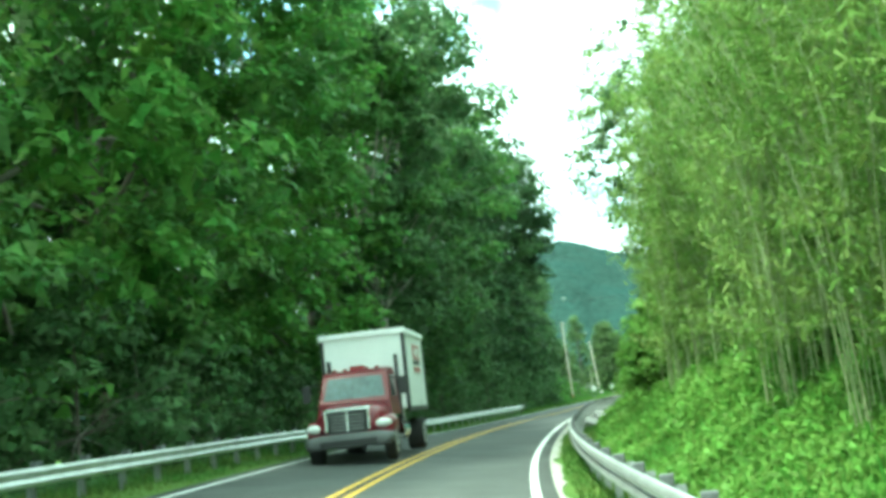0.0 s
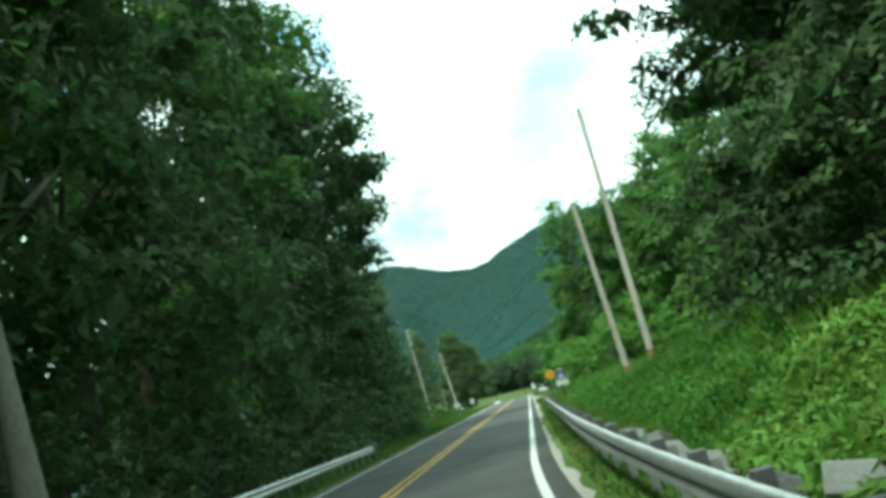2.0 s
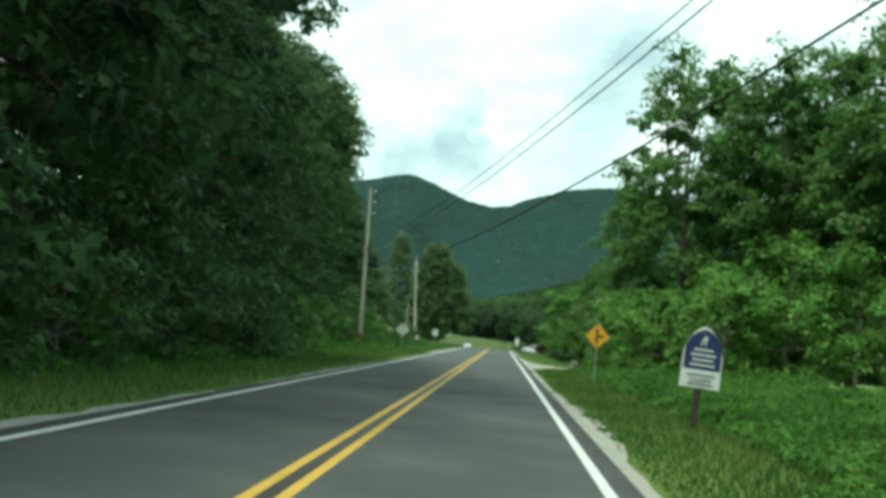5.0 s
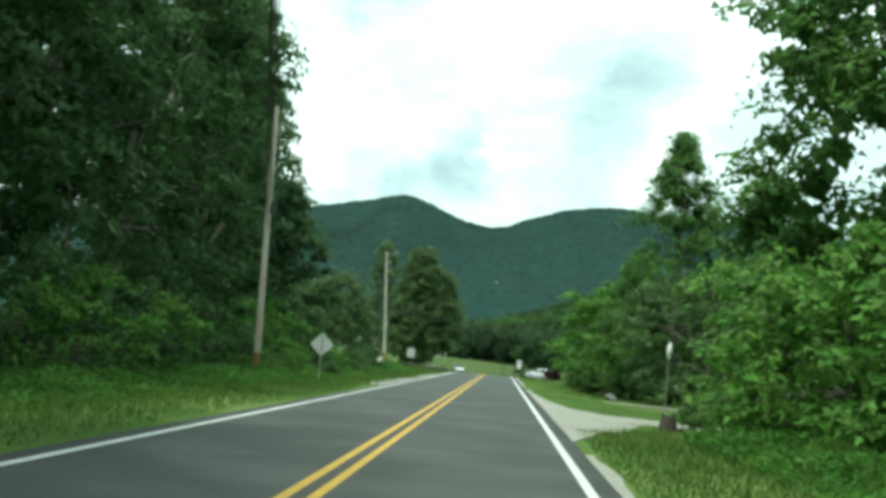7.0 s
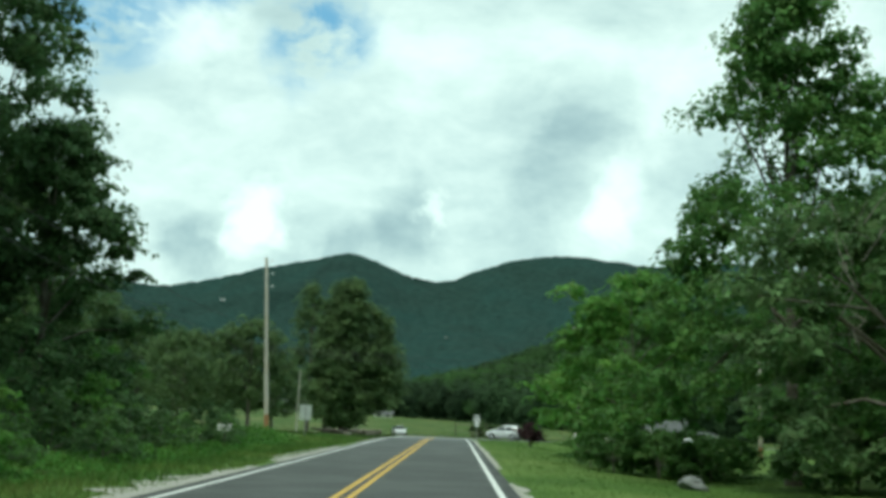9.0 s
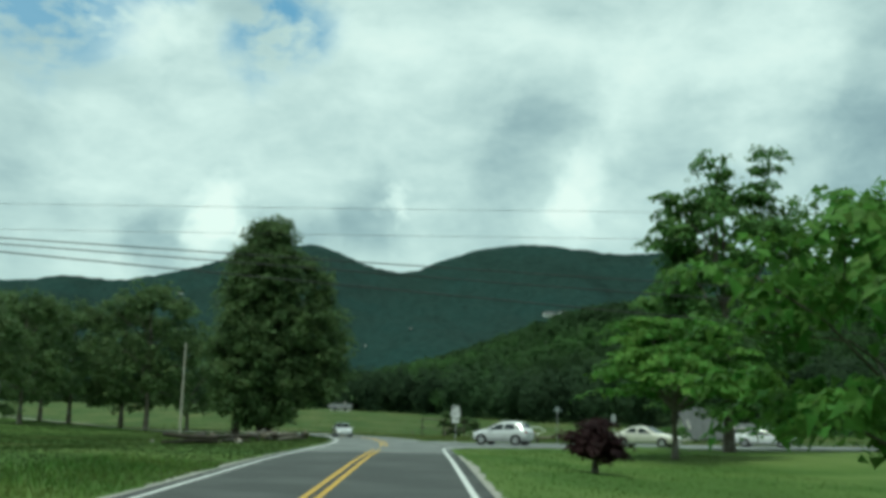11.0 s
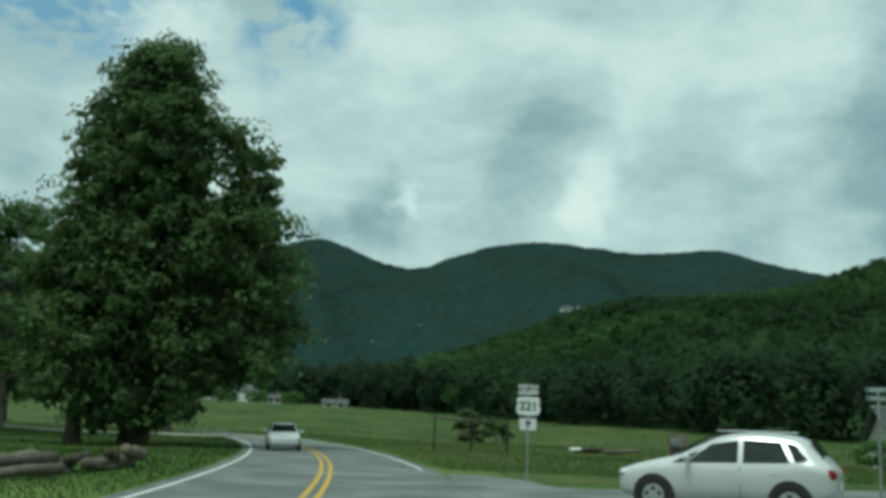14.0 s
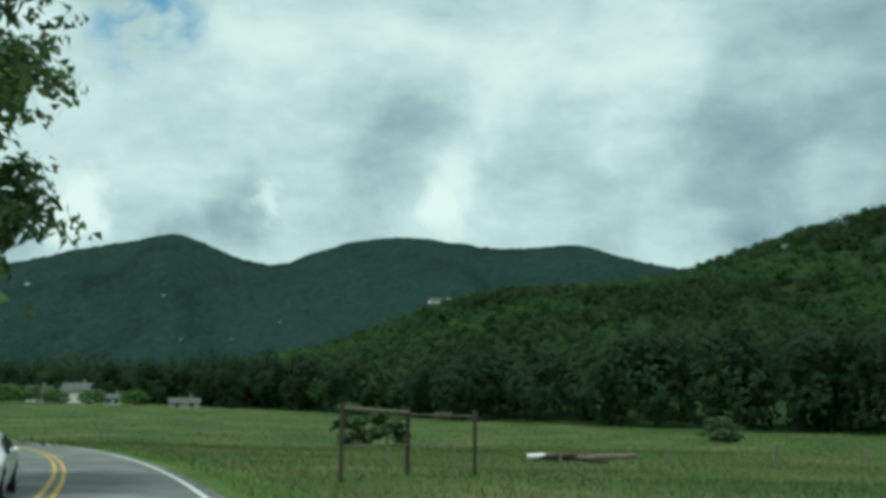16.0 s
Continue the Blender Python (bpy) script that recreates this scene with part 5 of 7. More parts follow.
# ---- poles and cables ----
def utility_pole(base, top, girth, label, pins=3, pin_side=-1, foot=True, boxy=False):
    bx, by = base
    gz = float(ground_z(bx, by))
    e = thing("utility_pole", (bx, by, gz), label, "utility pole")
    t = Vector(top) - Vector((bx, by, gz))
    pts = [t * w for w in (-0.03, 0.12, 0.35, 0.6, 0.8, 1.0)]
    hang(new("shaft", tubes("shaft", [(pts, [girth * (1 - 0.36 * max(w, 0)) for w in (-0.03, 0.12, 0.35, 0.6, 0.8, 1.0)], 12)], M_POLE)), e, "weathered grey wooden shaft")
    cap = part("cap", cyl(bmesh.new(), girth * 0.655, girth * 0.6, 0.05, t), M_POLE, e)
    if foot:
        hang(new("foot_band", tubes("foot_band", [([t * w for w in (-0.03, 0.0, 0.045, 0.09)], [girth * 1.012, girth * 1.012, girth * 1.0, girth * 0.985], 12)], M_POLE_FOOT)), e, "rust-coloured preserved foot")
    for i in range(pins):
        z = 1 - (0.25 + 0.95 * i) / t.length
        p = t * z
        bm = bmesh.new()
        cyl(bm, 0.015, 0.015, 0.34, p + Vector((pin_side * 0.24, 0, 0.02)), Euler((0, radians(90), 0)).to_matrix().to_4x4(), 6)
        arm = part("bracket", bm, M_DULL_STEEL, e)
        bm = bmesh.new()
        for k in range(3):
            cyl(bm, 0.075 - 0.012 * k, 0.055 - 0.01 * k, 0.055, p + Vector((pin_side * 0.42, 0, 0.03 + 0.055 * k)), None, 10)
        part("insulator", bm, M_PORCELAIN, arm, "grey porcelain insulator")
    if boxy:
        part("equipment_box", block((0.22, 0.3, 0.55), t * 0.62 + Vector((0.22, -0.05, 0)), 0.03), M_BLACK_PLASTIC, e, "black equipment box")
    return e


utility_pole((8.55, -7.3), (8.25, -7.0, 9.85), 0.17, "shorter weathered wooden utility pole on the bank", pins=0)
utility_pole((10.15, -5.0), (10.35, -3.4, 15.4), 0.19, "tall weathered wooden utility pole on the bank")
utility_pole((-10.25, 83.4), (-10.66, 83.35, 13.6), 0.18, "tall wooden utility pole before the woodland edge", pin_side=1, boxy=True)
utility_pole((-10.6, 142.6), (-11.7, 144.5, 12.6), 0.16, "wooden utility pole near the junction", pin_side=1)
utility_pole((-17.72, 202.4), (-17.62, 202.4, 7.1), 0.10, "thin leaning bare wooden pole on the lawn", pins=0, foot=False)
utility_pole((24.4, 147.8), (24.4, 147.8, 8.4), 0.16, "wooden utility pole beside the lawn", pins=0)


def cable(a, b, sag, r, label):
    a, b = Vector(a), Vector(b)
    pts = [a.lerp(b, i / 20) - Vector((0, 0, sag * 4 * (i / 20) * (1 - i / 20))) for i in range(21)]
    ob = new("overhead_cable", tubes("overhead_cable", [(pts, [r] * 21, 6)], M_CABLE))
    tagged(ob, label, "cable", "overhead cables")


cable((10.2, -4.6, 10.2), (-10.45, 83.3, 8.5), 1.6, 0.022, "black overhead cable slanting across the road between poles")
cable((10.3, -4.6, 10.7), (-10.45, 83.3, 8.9), 1.6, 0.018, "black overhead cable slanting across the road between poles")
cable((10.35, -4.6, 8.2), (-10.4, 83.3, 7.2), 2.0, 0.028, "thick black overhead cable slanting across the road")
cable((10.3, -4.0, 9.4), (-13.5, 2.0, 11.4), 0.6, 0.012, "thin overhead wire across the road to the woods")
cable((10.3, -4.4, 10.3), (27, -90, 10.5), 1.0, 0.022, "black overhead cable running behind the bank")
cable((10.35, -4.6, 8.3), (26, -90, 8.6), 1.0, 0.028, "black overhead cable running behind the bank")
for z0, z1, s, r in ((6.27, 5.17, 0.04, 0.016), (6.13, 4.61, 0.04, 0.016), (5.95, 3.7, 0.04, 0.018), (6.4, 7.3, 0.05, 0.005), (7.1, 8.2, 0.05, 0.005)):
    cable((-11.3, 143.8, z0), (24.3, 147.6, z1), s, r, "black overhead cable crossing the road at the junction")
for k in range(2):
    cable((-10.5, 83.4, 8.4 - k * 1.2), (-11.2, 144.0, 7.4 - 1.0 * k), 0.9, 0.014, "overhead cable between the poles along the verge")
    cable((-10.45, 83.4, 8.7 - k * 1.2), (-15.5, 25.0, 11.8 - k * 1.5), 0.7, 0.016, "overhead cable running into the woods")


# ---- signs ----
def plate(outline, thick=0.006, inset=0.0):
    """A thin plate in the x-z plane that faces -y."""
    bm = bmesh.new()
    cx = sum(p[0] for p in outline) / len(outline)
    cz = sum(p[1] for p in outline) / len(outline)
    f = bm.faces.new([bm.verts.new((cx + (x - cx) * (1 - inset), 0, cz + (z - cz) * (1 - inset))) for x, z in outline])
    bmesh.ops.recalc_face_normals(bm, faces=[f])
    got = bmesh.ops.extrude_face_region(bm, geom=[f])
    for v in got["geom"]:
        if isinstance(v, bmesh.types.BMVert):
            v.co.y += thick
    bmesh.ops.recalc_face_normals(bm, faces=bm.faces)
    return bm


def rounded(w, h, r, cz=0.0, turn=0.0, n=5):
    pts = []
    for sx, sz, a0 in ((1, 1, 0), (-1, 1, 90), (-1, -1, 180), (1, -1, 270)):
        for i in range(n + 1):
            a = radians(a0 + 90 * i / n)
            pts.append(((w / 2 - r) * sx + r * math.cos(a), (h / 2 - r) * sz + r * math.sin(a)))
    c, s = math.cos(radians(turn)), math.sin(radians(turn))
    return [(x * c - z * s, x * s + z * c + cz) for x, z in pts]


def shift(bm, d):
    bmesh.ops.translate(bm, verts=bm.verts, vec=d)
    return bm


def lettering(text, size, at, mat, parent, label, squeeze=1.0):
    cu = bpy.data.curves.new("lettering", "FONT")
    cu.body, cu.size, cu.align_x, cu.align_y, cu.extrude, cu.offset = text, size, "CENTER", "CENTER", 0.0015, size * 0.026
    tmp = bpy.data.objects.new("lettering_curve", cu)
    scene.collection.objects.link(tmp)
    me = bpy.data.meshes.new_from_object(tmp.evaluated_get(bpy.context.evaluated_depsgraph_get()))
    bpy.data.objects.remove(tmp)
    me.transform(pose(*at, 90, 0, 0) @ Matrix.Diagonal((squeeze, 1, 1, 1)))
    me.materials.clear()
    me.materials.append(mat)
    return hang(new("lettering", me), parent, label)


def steel_post(parent, height, width=0.05, mat=None, sunk=0.3, y=0.03):
    bm = bmesh.new()
    box(bm, (width, 0.006, height + sunk), (0, y, (height - sunk) / 2))
    box(bm, (0.006, 0.03, height + sunk), (-width / 2, y + 0.012, (height - sunk) / 2))
    box(bm, (0.006, 0.03, height + sunk), (width / 2, y + 0.012, (height - sunk) / 2))
    return part("post", bm, mat or M_DULL_STEEL, parent, "channel steel post")


def bolts(parent, spots, mat):
    for x, z in spots:
        part("bolt", cyl(bmesh.new(), 0.012, 0.012, 0.012, (x, -0.008, z), Euler((radians(90), 0, 0)).to_matrix().to_4x4(), 6), mat, parent)


def gz_at(x, y):
    return float(ground_z(x, y))


def diamond_sign(x, y, z, turn, front, label):
    g = gz_at(x, y)
    e = thing("warning_sign", (x, y, g), label, "road sign", turn)
    h = z - g
    steel_post(e, h + 0.45)
    back = shift(plate(rounded(0.76, 0.76, 0.06, turn=45)), (0, 0.0, h))
    pl = part("plate", back, M_SIGN_BACK, e, "bare aluminium plate")
    if front:
        part("border", shift(plate(rounded(0.745, 0.745, 0.06, turn=45), 0.002), (0, -0.003, h)), M_SIGN_BLACK, pl, "black border")
        part("face", shift(plate(rounded(0.715, 0.715, 0.05, turn=45), 0.002), (0, -0.006, h)), M_SIGN_YELLOW, pl, "yellow reflective face")
        bm = bmesh.new()
        box(bm, (0.09, 0.003, 0.56), (-0.03, -0.009, h))
        box(bm, (0.25, 0.003, 0.09), (0.12, -0.009, h))
        part("symbol", bm, M_SIGN_BLACK, pl, "black side-road symbol")
    bolts(pl, [(0, h + 0.22), (0, h - 0.22)], M_DULL_STEEL)
    return e


diamond_sign(5.85, 37.9, 2.12, 6, True, "yellow diamond warning sign with a black side-road symbol")
diamond_sign(-6.15, 78.3, 1.66, 183, False, "bare aluminium back of a diamond sign")
e = thing("regulatory_sign", (-7.5, 139.2, gz_at(-7.5, 139.2)), "bare white back of a rectangular road sign", "road sign", 182)
steel_post(e, 2.0)
part("plate", shift(plate(rounded(0.76, 0.95, 0.05)), (0, 0, 1.55)), M_SIGN_BACK, e, "bare aluminium plate")


def church_sign(x, y):
    g = gz_at(x, y)
    e = thing("welcome_sign", (x, y, g), "pointed navy and white roadside sign on a dark wooden post", "sign", 8, tilt=(0, 3.0))
    part("post", block((0.11, 0.11, 1.35), (0, 0.07, 0.38), 0.008), M_DARK_WOOD, e, "dark wooden post")
    w = 0.41

    def arch(k, low, high):
        """A pointed arch: straight sides, then two arcs that meet in a tip."""
        w, spring = 0.42 * k, low + (high - low) * 0.45
        rise = high - spring
        side = [(w * (1 - (q / 8) ** 2.1), spring + rise * (1 - (1 - q / 8) ** 1.25)) for q in range(9)]
        return [(-w, low), (w, low)] + side + [(-a, b) for a, b in side[:-1]][::-1]

    board = part("board", plate(arch(1.0, 0.88, 2.15), 0.03), M_SIGN_WHITE, e, "white-edged arched board")
    part("blue_panel", shift(plate(arch(0.93, 1.26, 2.09), 0.003), (0, -0.005, 0)), M_SIGN_BLUE, board, "navy blue panel")
    bm = bmesh.new()
    box(bm, (0.03, 0.003, 0.20), (0.02, -0.009, 1.86))
    box(bm, (0.11, 0.003, 0.03), (0.02, -0.009, 1.89))
    box(bm, (0.025, 0.003, 0.16), (-0.045, -0.009, 1.83), turn=Euler((0, radians(18), 0)).to_matrix().to_4x4())
    part("emblem", bm, M_SIGN_WHITE, board, "white emblem")
    for z, ww, mat in ((1.665, 0.40, M_SIGN_WHITE), (1.56, 0.52, M_SIGN_WHITE), (1.455, 0.44, M_SIGN_WHITE), (1.35, 0.54, M_SIGN_WHITE), (1.15, 0.6, M_PRINT), (1.05, 0.46, M_PRINT), (0.96, 0.54, M_PRINT)):
        part("text_bar", block((ww, 0.003, 0.038), (0, -0.011, z)), mat, board)


church_sign(6.0, 16.7)


def route_sign(x, y):
    g = gz_at(x, y)
    top = 2.28 - g
    e = thing("route_marker", (x, y, g), "white route sign assembly with a black arrow on a steel post", "road sign", -3)
    steel_post(e, top - 0.02)
    # direction plate
    p = part("direction_plate", shift(plate(rounded(0.61, 0.305, 0.03), 0.005), (0, 0, top - 0.155)), M_SIGN_WHITE, e, "white direction plate")
    for w, h, dx, dz in ((0.59, 0.014, 0, 0.135), (0.59, 0.014, 0, -0.135), (0.014, 0.27, 0.29, 0), (0.014, 0.27, -0.29, 0)):
        part("border_bar", block((w, 0.003, h), (dx, -0.004, top - 0.155 + dz)), M_SIGN_BLACK, p)
    lettering("NORTH", 0.215, (0, -0.005, top - 0.155), M_SIGN_BLACK, p, "black lettering")
    # shield
    half = [(0.0, -0.305), (0.05, -0.283), (0.14, -0.275), (0.26, -0.262), (0.345, -0.205), (0.375, -0.12), (0.365, -0.03), (0.33, 0.05), (0.335, 0.11), (0.372, 0.18), (0.335, 0.225), (0.29, 0.285), (0.21, 0.298), (0.13, 0.282), (0.06, 0.305), (0.0, 0.292)]
    shape = half + [(-x0, z0) for x0, z0 in half[::-1][1:-1]]
    c = top - 0.33 - 0.315
    sh = part("shield", shift(plate(shape, 0.005), (0, 0, c)), M_SIGN_BLACK, e, "black-edged shield plate")
    part("shield_face", shift(plate(shape, 0.003, 0.045), (0, -0.005, c)), M_SIGN_WHITE, sh, "white shield face")
    lettering("221", 0.36, (0, -0.008, c - 0.005), M_SIGN_BLACK, sh, "black route number")
    c2 = c - 0.33 - 0.19
    ap = part("arrow_plate", shift(plate(rounded(0.53, 0.38, 0.03), 0.005), (0, 0, c2)), M_SIGN_WHITE, e, "white arrow plate")
    for w, h, dx, dz in ((0.51, 0.014, 0, 0.172), (0.51, 0.014, 0, -0.172), (0.014, 0.344, 0.25, 0), (0.014, 0.344, -0.25, 0)):
        part("border_bar", block((w, 0.003, h), (dx, -0.004, c2 + dz)), M_SIGN_BLACK, ap)
    arrow = [(-0.025, -0.12), (0.025, -0.12), (0.025, 0.02), (0.085, -0.02), (0.085, 0.04), (0.0, 0.125), (-0.085, 0.04), (-0.085, -0.02), (-0.025, 0.02)]
    part("arrow", shift(plate(arrow, 0.003), (0, -0.006, c2)), M_SIGN_BLACK, ap, "black upward arrow")
    bolts(e, [(0, top - 0.06), (0, c + 0.25), (0, c2 + 0.13)], M_DULL_STEEL)


route_sign(4.85, 197.85)

e = thing("stop_sign", (15.7, 189.2, gz_at(15.7, 189.2)), "bare back of an octagonal stop sign", "road sign", 104)
steel_post(e, 2.15)
part("plate", shift(plate([(0.38 * math.cos(radians(22.5 + 45 * i)) , 0.38 * math.sin(radians(22.5 + 45 * i))) for i in range(8)]), (0, 0, 1.85)), M_SIGN_BACK, e, "bare aluminium octagon")
e = thing("street_name_sign", (11.85, 190.0, gz_at(11.85, 190)), "crossed green street-name blades on a steel post", "road sign", 0)
part("post", cyl(bmesh.new(), 0.03, 0.03, 3.0, (0, 0, 1.1), None, 10), M_DULL_STEEL, e, "round steel post")
for z, tn in ((2.45, 10), (2.64, 100)):
    b = part("blade", block((0.72, 0.008, 0.12), (0, 0, 0), 0.003), M_SIGN_GREEN, e, "green name blade")
    b.matrix_basis = pose(0, 0, z, 0, 0, tn + 12)
    part("text_bar", block((0.42, 0.011, 0.05), (0, 0, 0)), M_SIGN_BACK, b)

e = thing("flag_pole", (10.4, 85.0, gz_at(10.4, 85)), "slim grey yard pole with a furled white flag", "flag pole")
part("pole", cyl(bmesh.new(), 0.03, 0.024, 4.1, (0, 0, 1.85), None, 10), M_DULL_STEEL, e)
bm = bmesh.new()
for k in range(9):
    w = k / 8
    cyl(bm, 0.07 + 0.05 * math.sin(w * 3.0) + 0.012 * (k % 2), 0.07 + 0.05 * math.sin((w + 0.12) * 3.0) + 0.012 * ((k + 1) % 2), 0.1, (0.04 - 0.05 * math.sin(w * 2.4), -0.06, 3.65 - 0.09 * k), None, 9)
part("flag", bm, M_WHITE_PAINT, e, "furled white cloth flag", smooth=True)


def mailbox(x, y, turn, mat, label):
    e = thing("mailbox", (x, y, gz_at(x, y)), label, "mailbox", turn)
    part("post", block((0.1, 0.1, 1.3), (0, 0, 0.4), 0.008), M_DARK_WOOD, e)
    bm = bmesh.new()
    prof = [(-0.09, 0.0), (0.09, 0.0), (0.09, 0.12)] + [(0.09 * math.cos(a), 0.12 + 0.09 * math.sin(a)) for a in (0.52, 1.05, 1.57, 2.09, 2.62)] + [(-0.09, 0.12)]
    body = part("box", shift(plate([(x0 * 1.4, z0 * 1.4) for x0, z0 in prof], 0.56), (0, -0.28, 0.95)), mat, e, smooth=False)
    part("door", shift(plate([(x0 * 1.3, z0 * 1.3 + 0.01) for x0, z0 in prof], 0.012), (0, -0.295, 0.95)), mat, body)
    part("flag", block((0.012, 0.03, 0.2), (0.135, 0.1, 1.12)), M_RED_LENS, body, "red mailbox flag")


stump = thing("tree_stump", (6.9, 62.3, gz_at(6.9, 62.3)), "low dark weathered tree stump by the driveway", "tree stump")
hang(new("stump_wood", tubes("stump_wood", [([(0, 0, -0.1), (0, 0, 0.1), (0.01, 0, 0.3), (0.02, 0.01, 0.42)], [0.34, 0.27, 0.24, 0.2], 11), ([(0.1, 0, 0.3), (0.14, 0.02, 0.52)], [0.1, 0.06], 7), ([(-0.1, 0.05, 0.3), (-0.16, 0.05, 0.47)], [0.09, 0.05], 7), ([(0.25, 0.1, -0.05), (0.45, 0.15, 0.06), (0.6, 0.2, -0.05)], [0.12, 0.09, 0.04], 7)], M_DARK_WOOD)), stump)
mailbox(-8.2, 119.0, -96, M_WHITE_PAINT, "white mailbox on a wooden post beside the verge")


# ---- vehicles ----
def loft(sections, n=16, square=3.2):
    """A rounded body: sections (y, z low, z high, half width) along its length."""
    bm = bmesh.new()
    rings = []
    for y, z0, z1, hw in sections:
        ring = []
        for k in range(n):
            a = 2 * math.pi * (k + 0.5) / n
            c, s = math.cos(a), math.sin(a)
            ring.append(bm.verts.new((hw * math.copysign(abs(c) ** (2 / square), c), y, (z0 + z1) / 2 + (z1 - z0) / 2 * math.copysign(abs(s) ** (2 / square), s))))
        rings.append(ring)
    for a, b in zip(rings, rings[1:]):
        for k in range(n):
            bm.faces.new((a[k], a[(k + 1) % n], b[(k + 1) % n], b[k]))
    bm.faces.new(rings[0])
    bm.faces.new(rings[-1][::-1])
    bmesh.ops.recalc_face_normals(bm, faces=bm.faces)
    return bm


def cabin_shell(base, low, wb, wt):
    """A greenhouse from its side line (y, z) and half widths at the belt and the roof."""
    bm = bmesh.new()
    top = max(z for _, z in base)

    def hw(z):
        return wb + (wt - wb) * (z - low) / (top - low)

    left = [bm.verts.new((-hw(z), y, z)) for y, z in base]
    right = [bm.verts.new((hw(z), y, z)) for y, z in base]
    bm.faces.new(left)
    bm.faces.new(right[::-1])
    for i in range(len(base)):
        j = (i + 1) % len(base)
        bm.faces.new((left[i], left[j], right[j], right[i]))
    bmesh.ops.recalc_face_normals(bm, faces=bm.faces)
    bmesh.ops.bevel(bm, geom=list(bm.edges), offset=0.035, segments=3, affect="EDGES", profile=0.6)
    return bm, hw


def wheel(parent, x, y, r, w, dual=False):
    tn = Euler((0, radians(90), 0)).to_matrix().to_4x4()
    bm = cyl(bmesh.new(), r, r, w, (x, y, r), tn, 28)
    bmesh.ops.bevel(bm, geom=[e for e in bm.edges if len(e.link_faces) == 2 and any(len(f.verts) > 4 for f in e.link_faces)], offset=0.03, segments=2, affect="EDGES")
    wh = part("wheel", bm, M_TYRE, parent, "black tyre")
    s = 1 if x > 0 else -1
    bm = bmesh.new()
    cyl(bm, r * 0.63, r * 0.60, 0.02, (x + s * (w / 2 + 0.003), y, r), tn if s > 0 else Euler((0, radians(-90), 0)).to_matrix().to_4x4(), 20)
    part("rim", bm, M_RIM, wh, "silver wheel rim")
    bm = bmesh.new()
    for k in range(5):
        a = radians(72 * k + 20)
        box(bm, (0.012, r * 0.2, r * 0.26), (x + s * (w / 2 + 0.012), y + math.cos(a) * r * 0.38, r + math.sin(a) * r * 0.38), 0.0, Euler((a, 0, 0)).to_matrix().to_4x4())
    part("rim_openings", bm, M_BLACK_PLASTIC, wh, "dark openings between the spokes")
    return wh


def pane(points, mat, parent, label, name="window"):
    bm = bmesh.new()
    f = bm.faces.new([bm.verts.new(p) for p in points])
    n = f.normal
    f.normal_update()
    n = f.normal.copy()
    got = bmesh.ops.extrude_face_region(bm, geom=[f])
    for v in got["geom"]:
        if isinstance(v, bmesh.types.BMVert):
            v.co -= n * 0.008
    bmesh.ops.recalc_face_normals(bm, faces=bm.faces)
    return part(name, bm, mat, parent, label)


def body_shell(stations):
    """A car's skin from stations along its length: y, sill, belt, top, half widths at the sill, the belt and the roof. The rings are smoothed."""
    bm = bmesh.new()
    rings = []
    for y, sill, belt, top, ws, wb, wr in stations:
        half = [(0.0, sill), (ws * 0.8, sill), (ws, sill + 0.07), (wb * 1.0, sill + 0.30 * (belt - sill)), (wb * 1.01, belt - 0.18 * (belt - sill)), (wb * 0.965, belt), (wr * 1.02, top - 0.22 * (top - belt)), (wr * 0.93, top - 0.05 * (top - belt)), (wr * 0.55, top), (0.0, top + 0.004)]
        ring = [bm.verts.new((x, y, z)) for x, z in half] + [bm.verts.new((-x, y, z)) for x, z in half[-2:0:-1]]
        rings.append(ring)
    n = len(rings[0])
    for a, b in zip(rings, rings[1:]):
        for k in range(n):
            bm.faces.new((a[k], a[(k + 1) % n], b[(k + 1) % n], b[k]))
    for ring, flip in ((rings[0], 1), (rings[-1], -1)):
        for k in range(n // 2 - 1):
            bm.faces.new((ring[k], ring[k + 1], ring[n - 1 - k], ring[(n - k) % n])[::flip] if k else (ring[0], ring[1], ring[n - 1])[::flip])
        bm.faces.new((ring[n // 2 - 1], ring[n // 2], ring[n // 2 + 1])[::flip])
    bmesh.ops.recalc_face_normals(bm, faces=bm.faces)
    return bm


HATCH = [(-2.06, 0.42, 0.66, 0.70, 0.42, 0.52, 0.46), (-1.98, 0.28, 0.74, 0.80, 0.66, 0.72, 0.62), (-1.62, 0.22, 0.86, 0.94, 0.76, 0.85, 0.70), (-1.08, 0.22, 0.95, 1.06, 0.77, 0.865, 0.72), (-0.82, 0.22, 0.98, 1.12, 0.77, 0.87, 0.70), (-0.12, 0.22, 1.0, 1.52, 0.77, 0.875, 0.62), (0.35, 0.22, 1.01, 1.59, 0.77, 0.88, 0.62),
         (1.15, 0.22, 1.04, 1.57, 0.77, 0.875, 0.60), (1.52, 0.24, 1.06, 1.50, 0.76, 0.865, 0.58), (1.84, 0.27, 1.04, 1.10, 0.72, 0.83, 0.64), (2.0, 0.34, 0.94, 0.98, 0.62, 0.76, 0.60), (2.05, 0.46, 0.80, 0.84, 0.5, 0.62, 0.5)]
